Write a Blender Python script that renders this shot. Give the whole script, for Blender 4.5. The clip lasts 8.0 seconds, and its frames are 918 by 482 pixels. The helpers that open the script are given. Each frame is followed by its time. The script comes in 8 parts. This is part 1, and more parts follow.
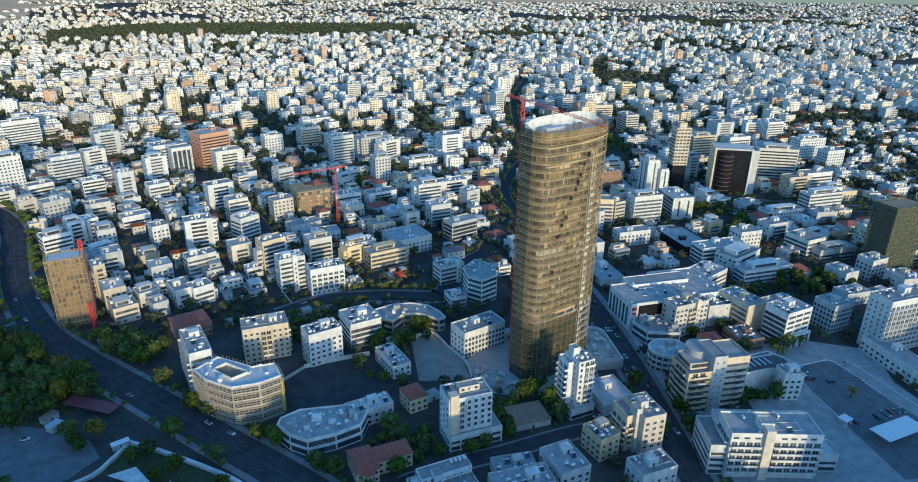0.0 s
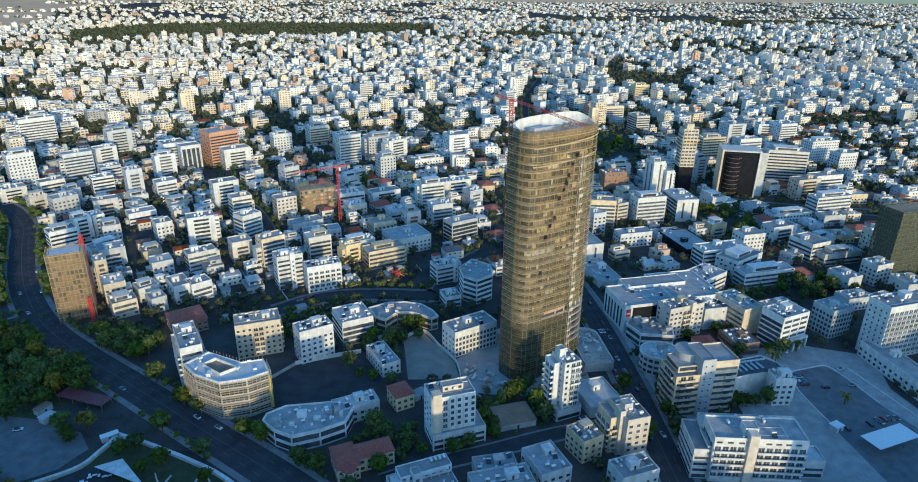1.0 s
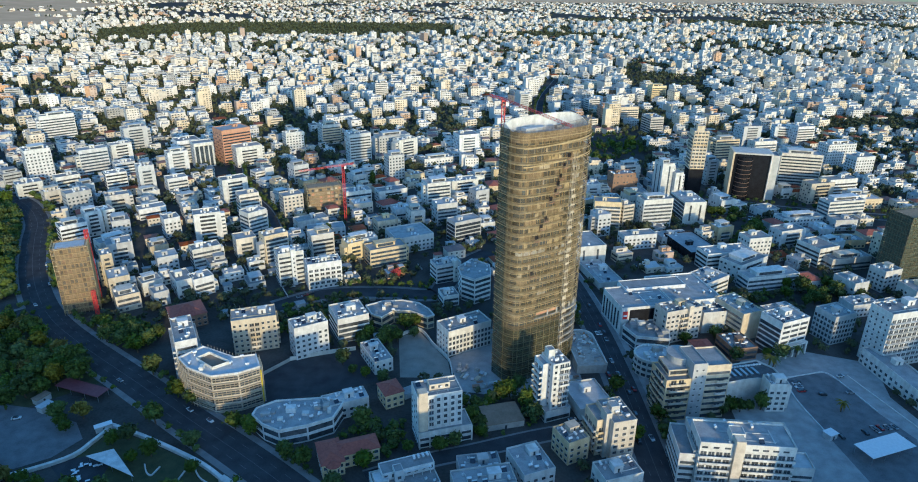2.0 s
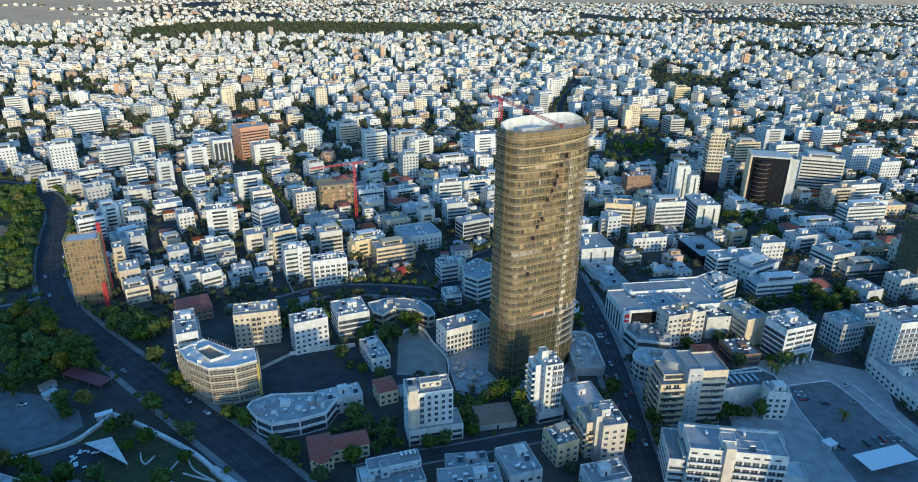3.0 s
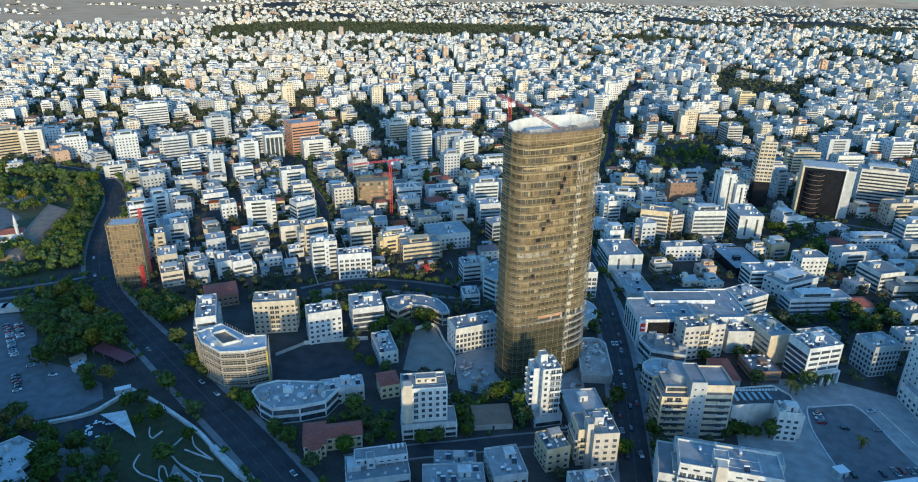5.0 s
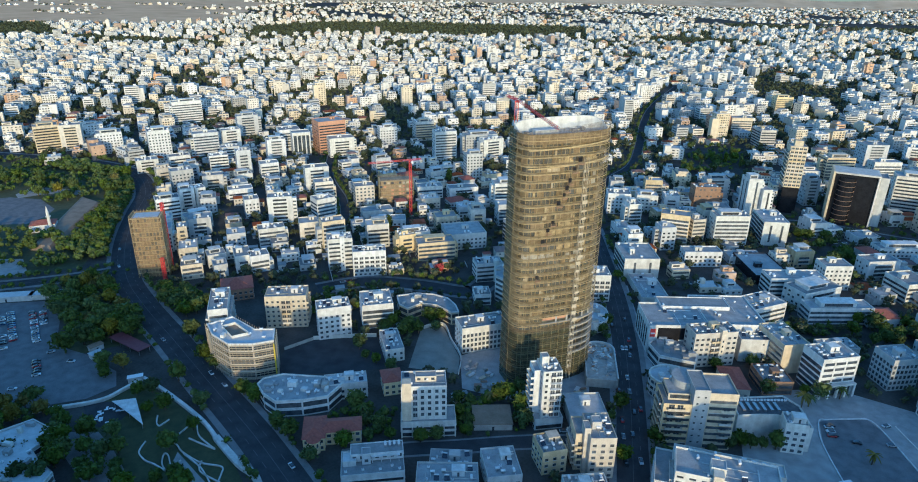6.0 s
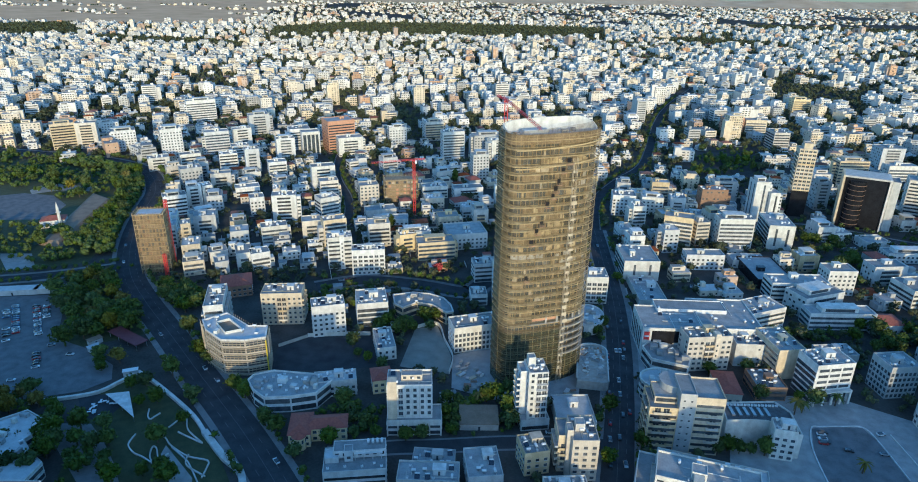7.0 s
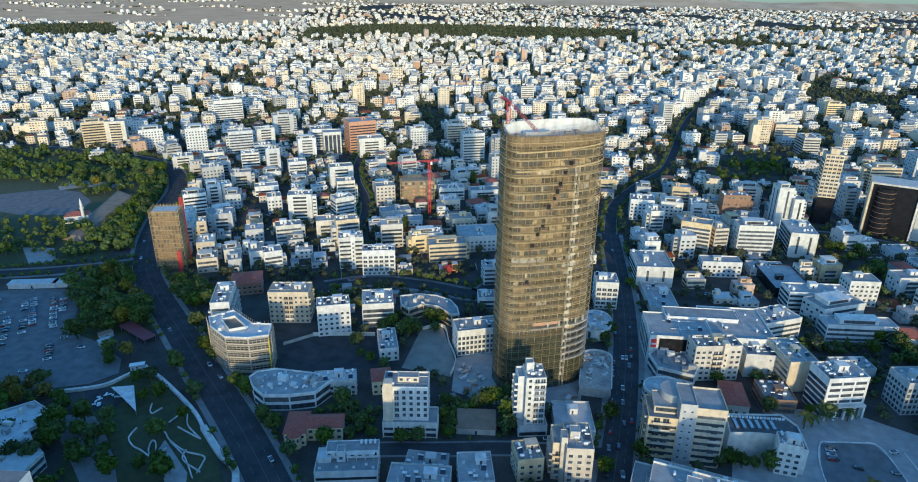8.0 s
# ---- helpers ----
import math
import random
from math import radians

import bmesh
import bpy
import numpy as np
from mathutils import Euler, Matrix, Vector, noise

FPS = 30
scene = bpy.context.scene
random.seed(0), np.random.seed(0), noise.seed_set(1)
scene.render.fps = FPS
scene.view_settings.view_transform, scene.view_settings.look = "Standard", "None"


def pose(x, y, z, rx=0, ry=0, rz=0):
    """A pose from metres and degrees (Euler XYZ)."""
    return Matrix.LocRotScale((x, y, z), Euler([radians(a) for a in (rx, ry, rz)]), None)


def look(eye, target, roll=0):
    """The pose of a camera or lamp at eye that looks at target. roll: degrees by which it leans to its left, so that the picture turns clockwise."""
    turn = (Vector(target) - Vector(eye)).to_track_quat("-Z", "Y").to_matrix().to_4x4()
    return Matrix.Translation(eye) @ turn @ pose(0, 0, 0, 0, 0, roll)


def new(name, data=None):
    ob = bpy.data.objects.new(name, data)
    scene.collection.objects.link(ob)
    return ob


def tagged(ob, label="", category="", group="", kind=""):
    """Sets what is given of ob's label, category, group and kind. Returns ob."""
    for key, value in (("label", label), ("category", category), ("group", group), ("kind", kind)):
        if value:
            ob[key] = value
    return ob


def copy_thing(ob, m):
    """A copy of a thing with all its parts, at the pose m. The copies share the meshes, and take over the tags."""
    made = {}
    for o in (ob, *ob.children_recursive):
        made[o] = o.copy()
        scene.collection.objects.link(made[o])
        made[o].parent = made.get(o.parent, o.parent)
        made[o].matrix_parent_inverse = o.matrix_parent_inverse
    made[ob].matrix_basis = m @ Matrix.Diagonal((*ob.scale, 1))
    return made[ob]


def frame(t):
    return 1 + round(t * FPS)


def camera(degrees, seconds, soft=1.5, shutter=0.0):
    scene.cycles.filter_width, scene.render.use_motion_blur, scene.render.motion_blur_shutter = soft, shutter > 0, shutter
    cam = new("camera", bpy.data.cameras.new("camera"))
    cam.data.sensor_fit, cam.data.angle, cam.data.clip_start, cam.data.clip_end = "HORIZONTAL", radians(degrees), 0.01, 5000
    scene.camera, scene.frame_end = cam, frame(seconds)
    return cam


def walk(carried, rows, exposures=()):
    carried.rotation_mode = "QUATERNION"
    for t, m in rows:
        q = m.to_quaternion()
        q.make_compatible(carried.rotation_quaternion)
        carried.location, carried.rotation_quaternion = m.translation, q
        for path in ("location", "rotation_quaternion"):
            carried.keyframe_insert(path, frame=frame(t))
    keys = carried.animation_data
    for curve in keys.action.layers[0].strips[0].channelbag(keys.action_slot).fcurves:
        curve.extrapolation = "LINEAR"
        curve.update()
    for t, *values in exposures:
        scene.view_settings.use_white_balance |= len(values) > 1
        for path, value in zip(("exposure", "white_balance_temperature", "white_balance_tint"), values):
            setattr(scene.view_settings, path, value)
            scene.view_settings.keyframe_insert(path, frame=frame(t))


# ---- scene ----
EXPOSURE, WHITE = 1.02, (4560, -6)
PATH = [
    (0, (-94.30, -288.61, 198.40), (-66.73, -105.92, 121.82), 0.83),
    (0.5, (-87.07, -290.04, 198.28), (-62.33, -106.91, 121.78), 0.81),
    (1, (-79.37, -291.12, 198.38), (-57.65, -107.64, 121.79), 0.77),
    (1.5, (-72.18, -292.29, 198.41), (-53.58, -108.48, 121.82), 0.79),
    (3, (-49.71, -294.80, 198.43), (-42.98, -110.22, 121.72), 0.79),
    (3.5, (-42.40, -295.40, 198.37), (-40.60, -110.69, 121.70), 0.84),
    (4, (-34.82, -295.74, 198.23), (-38.33, -111.03, 121.62), 0.83),
    (4.5, (-27.68, -295.90, 198.19), (-35.83, -111.32, 121.62), 0.86),
    (6, (-5.35, -294.53, 197.90), (-29.91, -111.38, 121.40), 0.86),
    (6.5, (1.60, -293.69, 197.86), (-26.24, -110.98, 121.43), 0.85),
    (7, (9.40, -292.70, 197.74), (-21.27, -110.43, 121.36), 0.81),
    (7.5, (16.56, -291.40, 197.73), (-18.03, -109.79, 121.42), 0.79),
    (8, (23.31, -287.60, 197.11), (-16.84, -107.00, 121.14), 0.68),
]
cam = camera(70.16, 8.0, soft=1.0)
walk(cam, [(t, look(eye, target, roll)) for t, eye, target, roll in PATH], exposures=((0.0, EXPOSURE, *WHITE), (8.0, EXPOSURE, *WHITE)))

# ---- world, sun ----
SUN_AZ, SUN_EL = 160.5, 10.0
world = bpy.data.worlds.new("sky")
scene.world = world
world.use_nodes = True
sky = world.node_tree.nodes.new("ShaderNodeTexSky")
sky.sky_type, sky.sun_disc = "NISHITA", False
sky.sun_elevation, sky.sun_rotation = radians(SUN_EL), radians(SUN_AZ)
sky.air_density, sky.dust_density, sky.ozone_density = 1.0, 0.95, 2.6
back = world.node_tree.nodes["Background"]
back.inputs["Strength"].default_value = 0.148
world.node_tree.links.new(sky.outputs[0], back.inputs["Color"])
sun = new("sun", bpy.data.lights.new("sun", "SUN"))
sun.data.energy, sun.data.angle, sun.data.color = 2.1, radians(0.7), (1.0, 0.61, 0.26)
a, e = radians(SUN_AZ), radians(SUN_EL)
sun.matrix_world = look((300 * math.sin(a) * math.cos(e), 300 * math.cos(a) * math.cos(e), 300 * math.sin(e)), (0, 0, 0))


# ---- materials ----
def material(name, low, high, rough=0.8, metal=0.0, size=1.0, grain=8.0, bump=0.15, per_object=0.0, per_island=0.0, streak=0.0, spec=0.5, tint=(0.3, 1.7)):
    """Two tones mixed by stains of `size` metres and by grain; tone varied from object to object or from island to island; streaks run down walls."""
    m = bpy.data.materials.new(name)
    m.use_nodes = True
    n, l = m.node_tree.nodes, m.node_tree.links
    bsdf = n["Principled BSDF"]
    bsdf.inputs["Roughness"].default_value, bsdf.inputs["Metallic"].default_value = rough, metal
    bsdf.inputs["Specular IOR Level"].default_value = spec
    geo = n.new("ShaderNodeNewGeometry")
    big, small = n.new("ShaderNodeTexNoise"), n.new("ShaderNodeTexNoise")
    big.inputs["Scale"].default_value, big.inputs["Detail"].default_value = 1 / size, 4.0
    small.inputs["Scale"].default_value, small.inputs["Detail"].default_value = grain, 3.0
    l.new(geo.outputs["Position"], big.inputs["Vector"])
    l.new(geo.outputs["Position"], small.inputs["Vector"])
    blend = n.new("ShaderNodeMath")
    blend.operation = "MULTIPLY_ADD"
    blend.inputs[1].default_value = 0.35
    l.new(small.outputs["Fac"], blend.inputs[0])
    sized = n.new("ShaderNodeMath")
    sized.operation = "MULTIPLY"
    sized.inputs[1].default_value = 0.65
    l.new(big.outputs["Fac"], sized.inputs[0])
    l.new(sized.outputs[0], blend.inputs[2])
    factor = blend.outputs[0]
    if streak:
        grow = n.new("ShaderNodeVectorMath")
        grow.operation = "MULTIPLY"
        grow.inputs[1].default_value = (0.42, 0.42, 0.06)
        l.new(geo.outputs["Position"], grow.inputs[0])
        runs = n.new("ShaderNodeTexNoise")
        runs.inputs["Scale"].default_value, runs.inputs["Detail"].default_value = 1.0, 5.0
        l.new(grow.outputs[0], runs.inputs["Vector"])
        add = n.new("ShaderNodeMath")
        add.operation = "MULTIPLY_ADD"
        add.inputs[1].default_value = streak
        l.new(runs.outputs["Fac"], add.inputs[0])
        l.new(factor, add.inputs[2])
        less = n.new("ShaderNodeMath")
        less.operation = "SUBTRACT"
        less.inputs[1].default_value = streak * 0.5
        l.new(add.outputs[0], less.inputs[0])
        factor = less.outputs[0]
    span = n.new("ShaderNodeMapRange")
    span.inputs[1].default_value, span.inputs[2].default_value = 0.33, 0.67
    l.new(factor, span.inputs[0])
    mix = n.new("ShaderNodeMix")
    mix.data_type = "RGBA"
    mix.inputs[6].default_value, mix.inputs[7].default_value = (*low, 1), (*high, 1)
    l.new(span.outputs[0], mix.inputs[0])
    colour = mix.outputs[2]
    if per_object or per_island:
        hue = n.new("ShaderNodeHueSaturation")
        amount = per_object or per_island
        if per_object:
            source = n.new("ShaderNodeObjectInfo").outputs["Random"]
        else:
            source = geo.outputs["Random Per Island"]
        value = n.new("ShaderNodeMapRange")
        value.inputs[3].default_value, value.inputs[4].default_value = 1 - amount, 1 + amount * 0.4
        l.new(source, value.inputs[0])
        l.new(value.outputs[0], hue.inputs["Value"])
        twist = n.new("ShaderNodeMath")
        twist.operation = "MULTIPLY"
        twist.inputs[1].default_value = 7.31
        l.new(source, twist.inputs[0])
        part_of = n.new("ShaderNodeMath")
        part_of.operation = "FRACT"
        l.new(twist.outputs[0], part_of.inputs[0])
        sat = n.new("ShaderNodeMapRange")
        sat.inputs[3].default_value, sat.inputs[4].default_value = tint
        l.new(part_of.outputs[0], sat.inputs[0])
        l.new(sat.outputs[0], hue.inputs["Saturation"])
        l.new(colour, hue.inputs["Color"])
        colour = hue.outputs[0]
    l.new(colour, bsdf.inputs["Base Color"])
    if bump:
        relief = n.new("ShaderNodeBump")
        relief.inputs["Strength"].default_value, relief.inputs["Distance"].default_value = bump, 0.05
        l.new(small.outputs["Fac"], relief.inputs["Height"])
        l.new(relief.outputs[0], bsdf.inputs["Normal"])
    return m


M = {
    "white": material("white_render", (0.51, 0.495, 0.46), (0.74, 0.73, 0.69), 0.85, size=3.0, grain=2.0, per_object=0.15, streak=0.55),
    "cream": material("cream_render", (0.47, 0.40, 0.30), (0.68, 0.60, 0.46), 0.85, size=3.0, grain=2.0, per_object=0.18, streak=0.55),
    "grey": material("grey_render", (0.40, 0.40, 0.39), (0.56, 0.55, 0.53), 0.85, size=3.0, grain=2.0, per_object=0.15, streak=0.5),
    "yellow": material("yellow_render", (0.60, 0.47, 0.25), (0.74, 0.61, 0.36), 0.85, size=3.0, grain=2.0, streak=0.4),
    "brick": material("orange_brick", (0.40, 0.21, 0.12), (0.54, 0.31, 0.19), 0.85, size=2.0, grain=4.0, streak=0.3),
    "brown": material("brown_cladding", (0.20, 0.12, 0.07), (0.30, 0.19, 0.12), 0.7, size=2.0, grain=3.0),
    "black": material("black_cladding", (0.012, 0.012, 0.014), (0.025, 0.025, 0.028), 0.12, size=4.0, grain=1.0, bump=0.02, spec=0.25),
    "concrete": material("raw_concrete", (0.30, 0.28, 0.25), (0.45, 0.43, 0.39), 0.9, size=2.0, grain=5.0, streak=0.4),
    "scaffold": material("scaffold_concrete", (0.20, 0.145, 0.085), (0.33, 0.25, 0.155), 0.9, size=2.0, grain=3.0, streak=0.3),
    "roof": material("roof_screed", (0.26, 0.265, 0.27), (0.42, 0.425, 0.425), 0.9, size=4.0, grain=1.5, per_object=0.25, spec=0.0),
    "roof_dark": material("bitumen_roof", (0.08, 0.082, 0.085), (0.16, 0.16, 0.165), 0.9, size=3.0, grain=1.5, spec=0.0),
    "roof_pale": material("pale_roof", (0.42, 0.43, 0.44), (0.60, 0.61, 0.62), 0.8, size=4.0, grain=1.5, per_object=0.15, spec=0.0),
    "tile": material("red_roof_tile", (0.19, 0.062, 0.045), (0.32, 0.115, 0.08), 0.85, size=1.2, grain=5.0, bump=0.4),
    "frame": material("window_frame", (0.55, 0.55, 0.54), (0.68, 0.68, 0.67), 0.5, size=2.0),
    "glass": material("window_glass", (0.04, 0.047, 0.056), (0.13, 0.142, 0.158), 0.12, size=3.0, grain=0.5, bump=0.0, per_object=0.5, spec=0.8),
    "blind": material("window_blind", (0.34, 0.32, 0.28), (0.52, 0.50, 0.45), 0.8, size=2.0, per_object=0.3),
    "glass_far": material("far_window_glass", (0.05, 0.055, 0.06), (0.16, 0.155, 0.15), 0.25, size=3.0, grain=0.5, bump=0.0, per_island=0.5),
    "far_white": material("far_white_render", (0.61, 0.575, 0.52), (0.78, 0.75, 0.69), 0.85, size=4.0, grain=2.0, per_island=0.14, streak=0.4, spec=0.15, tint=(0.6, 1.2)),
    "far_cream": material("far_cream_render", (0.58, 0.49, 0.36), (0.76, 0.67, 0.51), 0.85, size=4.0, grain=2.0, per_island=0.16, streak=0.4, spec=0.15, tint=(0.6, 1.2)),
    "far_grey": material("far_grey_render", (0.38, 0.37, 0.35), (0.56, 0.55, 0.52), 0.85, size=4.0, grain=2.0, per_island=0.2, streak=0.4, spec=0.15, tint=(0.6, 1.2)),
    "far_peach": material("far_peach_render", (0.44, 0.28, 0.17), (0.60, 0.41, 0.27), 0.85, size=4.0, grain=2.0, per_island=0.3, streak=0.4, spec=0.15, tint=(0.6, 1.2)),
    "roof_far": material("far_roof", (0.26, 0.26, 0.26), (0.46, 0.455, 0.45), 0.9, size=4.0, grain=1.5, per_island=0.5, spec=0.0),
    "roof_far_pale": material("far_pale_roof", (0.42, 0.42, 0.42), (0.62, 0.62, 0.61), 0.9, size=4.0, grain=1.5, per_island=0.25, spec=0.0),
    "tile_far": material("far_roof_tile", (0.19, 0.085, 0.06), (0.29, 0.14, 0.10), 0.9, size=2.0, per_island=0.3),
    "asphalt": material("asphalt", (0.048, 0.049, 0.053), (0.085, 0.086, 0.090), 0.9, size=7.0, grain=3.0, bump=0.1, spec=0.0),
    "asphalt_mid": material("grey_asphalt", (0.125, 0.128, 0.134), (0.215, 0.218, 0.225), 0.9, size=5.0, grain=2.0, bump=0.1, spec=0.0),
    "paving": material("paving", (0.26, 0.26, 0.255), (0.42, 0.415, 0.405), 0.9, size=5.0, grain=3.0, bump=0.1, spec=0.0),
    "footway": material("footway_paving", (0.17, 0.17, 0.17), (0.29, 0.285, 0.28), 0.9, size=5.0, grain=3.0, bump=0.1, spec=0.0),
    "ground": material("city_ground", (0.05, 0.049, 0.046), (0.11, 0.106, 0.098), 0.95, size=14.0, grain=0.8, bump=0.1, spec=0.0),
    "earth": material("bare_earth", (0.17, 0.13, 0.09), (0.28, 0.22, 0.16), 0.95, size=6.0, grain=1.5, bump=0.3),
    "sand": material("pale_gravel", (0.20, 0.19, 0.165), (0.31, 0.29, 0.25), 0.95, size=6.0, grain=1.5, bump=0.2),
    "grass": material("dry_grass", (0.035, 0.045, 0.018), (0.08, 0.085, 0.035), 0.95, size=4.0, grain=2.0, bump=0.4),
    "field": material("dry_field", (0.56, 0.36, 0.20), (0.76, 0.52, 0.31), 0.95, size=120.0, grain=0.02, bump=0.0, spec=0.0),
    "paint": material("road_paint", (0.09, 0.09, 0.09), (0.18, 0.18, 0.18), 0.8, size=1.0),
    "leaf": material("leaf", (0.034, 0.052, 0.009), (0.115, 0.150, 0.024), 0.7, size=1.5, grain=1.0, bump=0.0, per_object=0.35, tint=(0.85, 1.15), spec=0.25),
    "leaf_yellow": material("yellowing_leaf", (0.09, 0.085, 0.015), (0.19, 0.16, 0.03), 0.7, size=1.5, grain=1.0, bump=0.0, per_object=0.25, tint=(0.9, 1.15), spec=0.25),
    "leaf_far": material("far_leaf", (0.028, 0.036, 0.012), (0.090, 0.102, 0.032), 0.8, size=8.0, grain=0.5, bump=0.0, per_island=0.3, tint=(0.7, 1.1)),
    "leaf_park": material("park_leaf", (0.034, 0.056, 0.010), (0.125, 0.160, 0.030), 0.75, size=5.0, grain=0.6, bump=0.0, per_island=0.3, tint=(0.8, 1.15), spec=0.2),
    "bark": material("bark", (0.06, 0.045, 0.03), (0.13, 0.10, 0.07), 0.95, size=0.5, grain=10.0, bump=0.5),
    "tank": material("white_tank", (0.66, 0.67, 0.68), (0.80, 0.80, 0.80), 0.4, size=1.0),
    "metal": material("galvanised_steel", (0.35, 0.36, 0.37), (0.5, 0.5, 0.51), 0.4, 0.8, size=1.0),
    "panel": material("solar_glass", (0.012, 0.016, 0.03), (0.03, 0.035, 0.055), 0.12, size=1.0, bump=0.0, spec=0.8),
    "red": material("red_steel", (0.45, 0.03, 0.03), (0.62, 0.06, 0.05), 0.5, size=1.0),
    "tyre": material("tyre_rubber", (0.015, 0.015, 0.015), (0.03, 0.03, 0.03), 0.8),
    "maroon": material("maroon_roof", (0.10, 0.028, 0.035), (0.16, 0.05, 0.055), 0.6, size=2.0, grain=2.0),
    "yellow_steel": material("yellow_chute", (0.55, 0.42, 0.02), (0.70, 0.55, 0.05), 0.5),
    "blossom": material("red_blossom", (0.30, 0.03, 0.035), (0.45, 0.08, 0.06), 0.8, bump=0.0),
}
for name, low, high in (("car_white", (0.62, 0.62, 0.62), (0.72, 0.72, 0.72)), ("car_silver", (0.30, 0.31, 0.32), (0.40, 0.41, 0.42)),
                        ("car_dark", (0.02, 0.022, 0.026), (0.04, 0.042, 0.046)), ("car_red", (0.22, 0.02, 0.02), (0.3, 0.03, 0.03)), ("car_blue", (0.03, 0.06, 0.14), (0.05, 0.09, 0.2))):
    M[name] = material(name, low, high, 0.3, 0.1, size=1.0, bump=0.0)


def netting(name, low, high, cover):
    """Debris netting: woven threads with gaps, so that what stands behind shows through."""
    m = bpy.data.materials.new(name)
    m.use_nodes = True
    n, l = m.node_tree.nodes, m.node_tree.links
    bsdf, out = n["Principled BSDF"], n["Material Output"]
    bsdf.inputs["Roughness"].default_value = 0.75
    geo = n.new("ShaderNodeNewGeometry")
    big = n.new("ShaderNodeTexNoise")
    big.inputs["Scale"].default_value, big.inputs["Detail"].default_value = 0.25, 5.0
    l.new(geo.outputs["Position"], big.inputs["Vector"])
    mix = n.new("ShaderNodeMix")
    mix.data_type = "RGBA"
    mix.inputs[6].default_value, mix.inputs[7].default_value = (*low, 1), (*high, 1)
    l.new(big.outputs["Fac"], mix.inputs[0])
    l.new(mix.outputs[2], bsdf.inputs["Base Color"])
    weave = n.new("ShaderNodeTexNoise")
    weave.inputs["Scale"].default_value, weave.inputs["Detail"].default_value = 0.6, 6.0
    l.new(geo.outputs["Position"], weave.inputs["Vector"])
    span = n.new("ShaderNodeMapRange")
    span.inputs[1].default_value, span.inputs[2].default_value = 0.3, 0.7
    span.inputs[3].default_value, span.inputs[4].default_value = cover - 0.2, cover + 0.2
    l.new(weave.outputs["Fac"], span.inputs[0])
    clear = n.new("ShaderNodeBsdfTransparent")
    both = n.new("ShaderNodeMixShader")
    l.new(span.outputs[0], both.inputs[0])
    l.new(clear.outputs[0], both.inputs[1])
    l.new(bsdf.outputs[0], both.inputs[2])
    l.new(both.outputs[0], out.inputs["Surface"])
    return m


M["hill"] = material("far_hill", (0.42, 0.32, 0.21), (0.58, 0.46, 0.32), 0.95, size=200.0, grain=0.01, bump=0.0, spec=0.0)
M["net_slab"] = material("slab_edge", (0.42, 0.33, 0.18), (0.66, 0.53, 0.32), 0.85, size=2.0, grain=3.0)
M["ledger"] = material("scaffold_tube", (0.29, 0.22, 0.105), (0.46, 0.36, 0.19), 0.6, size=1.0)
M["landing"] = material("timber_landing", (0.38, 0.32, 0.22), (0.56, 0.48, 0.35), 0.8, size=1.0)
M["net_gold"] = netting("gold_netting", (0.062, 0.044, 0.013), (0.225, 0.162, 0.054), 0.36)
M["net_worn"] = netting("faded_netting", (0.10, 0.072, 0.022), (0.29, 0.21, 0.08), 0.26)
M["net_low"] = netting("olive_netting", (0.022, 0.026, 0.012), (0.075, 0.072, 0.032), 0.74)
# Darker tubes for the tower's lower storeys and the green-netted block.
M["ledger_dark"] = material("dark_tube", (0.10, 0.085, 0.045), (0.19, 0.155, 0.085), 0.6, size=1.0)
M["net_brown"] = netting("brown_netting", (0.20, 0.125, 0.055), (0.36, 0.245, 0.115), 0.32)
M["net_green"] = netting("green_netting", (0.03, 0.045, 0.034), (0.085, 0.10, 0.06), 0.72)


# ---- mesh helpers ----
def box(bm, x0, x1, y0, y1, z0, z1, slot=0, turn=None):
    v = [Vector((x, y, z)) for z in (z0, z1) for x, y in ((x0, y0), (x1, y0), (x1, y1), (x0, y1))]
    v = [bm.verts.new(turn @ p if turn else p) for p in v]
    for i in ((3, 2, 1, 0), (4, 5, 6, 7), (0, 1, 5, 4), (1, 2, 6, 5), (2, 3, 7, 6), (3, 0, 4, 7)):
        bm.faces.new([v[k] for k in i]).material_index = slot
    return v


def prism(bm, outline, z0, z1, slot=0, cap=True):
    low = [bm.verts.new((x, y, z0)) for x, y in outline]
    high = [bm.verts.new((x, y, z1)) for x, y in outline]
    k = len(outline)
    for i in range(k):
        bm.faces.new((low[i], low[(i + 1) % k], high[(i + 1) % k], high[i])).material_index = slot
    if cap:
        bm.faces.new(high).material_index = slot
        bm.faces.new(low[::-1]).material_index = slot


def ring(bm, outer, inner, z0, z1, slot=0):
    """A band between two outlines of equal count, from z0 to z1."""
    k = len(outer)
    rows = [[bm.verts.new((x, y, z)) for x, y in line] for line, z in ((outer, z0), (outer, z1), (inner, z1), (inner, z0))]
    for i in range(k):
        j = (i + 1) % k
        for a, b in ((0, 1), (1, 2), (2, 3), (3, 0)):
            bm.faces.new((rows[a][i], rows[a][j], rows[b][j], rows[b][i])).material_index = slot


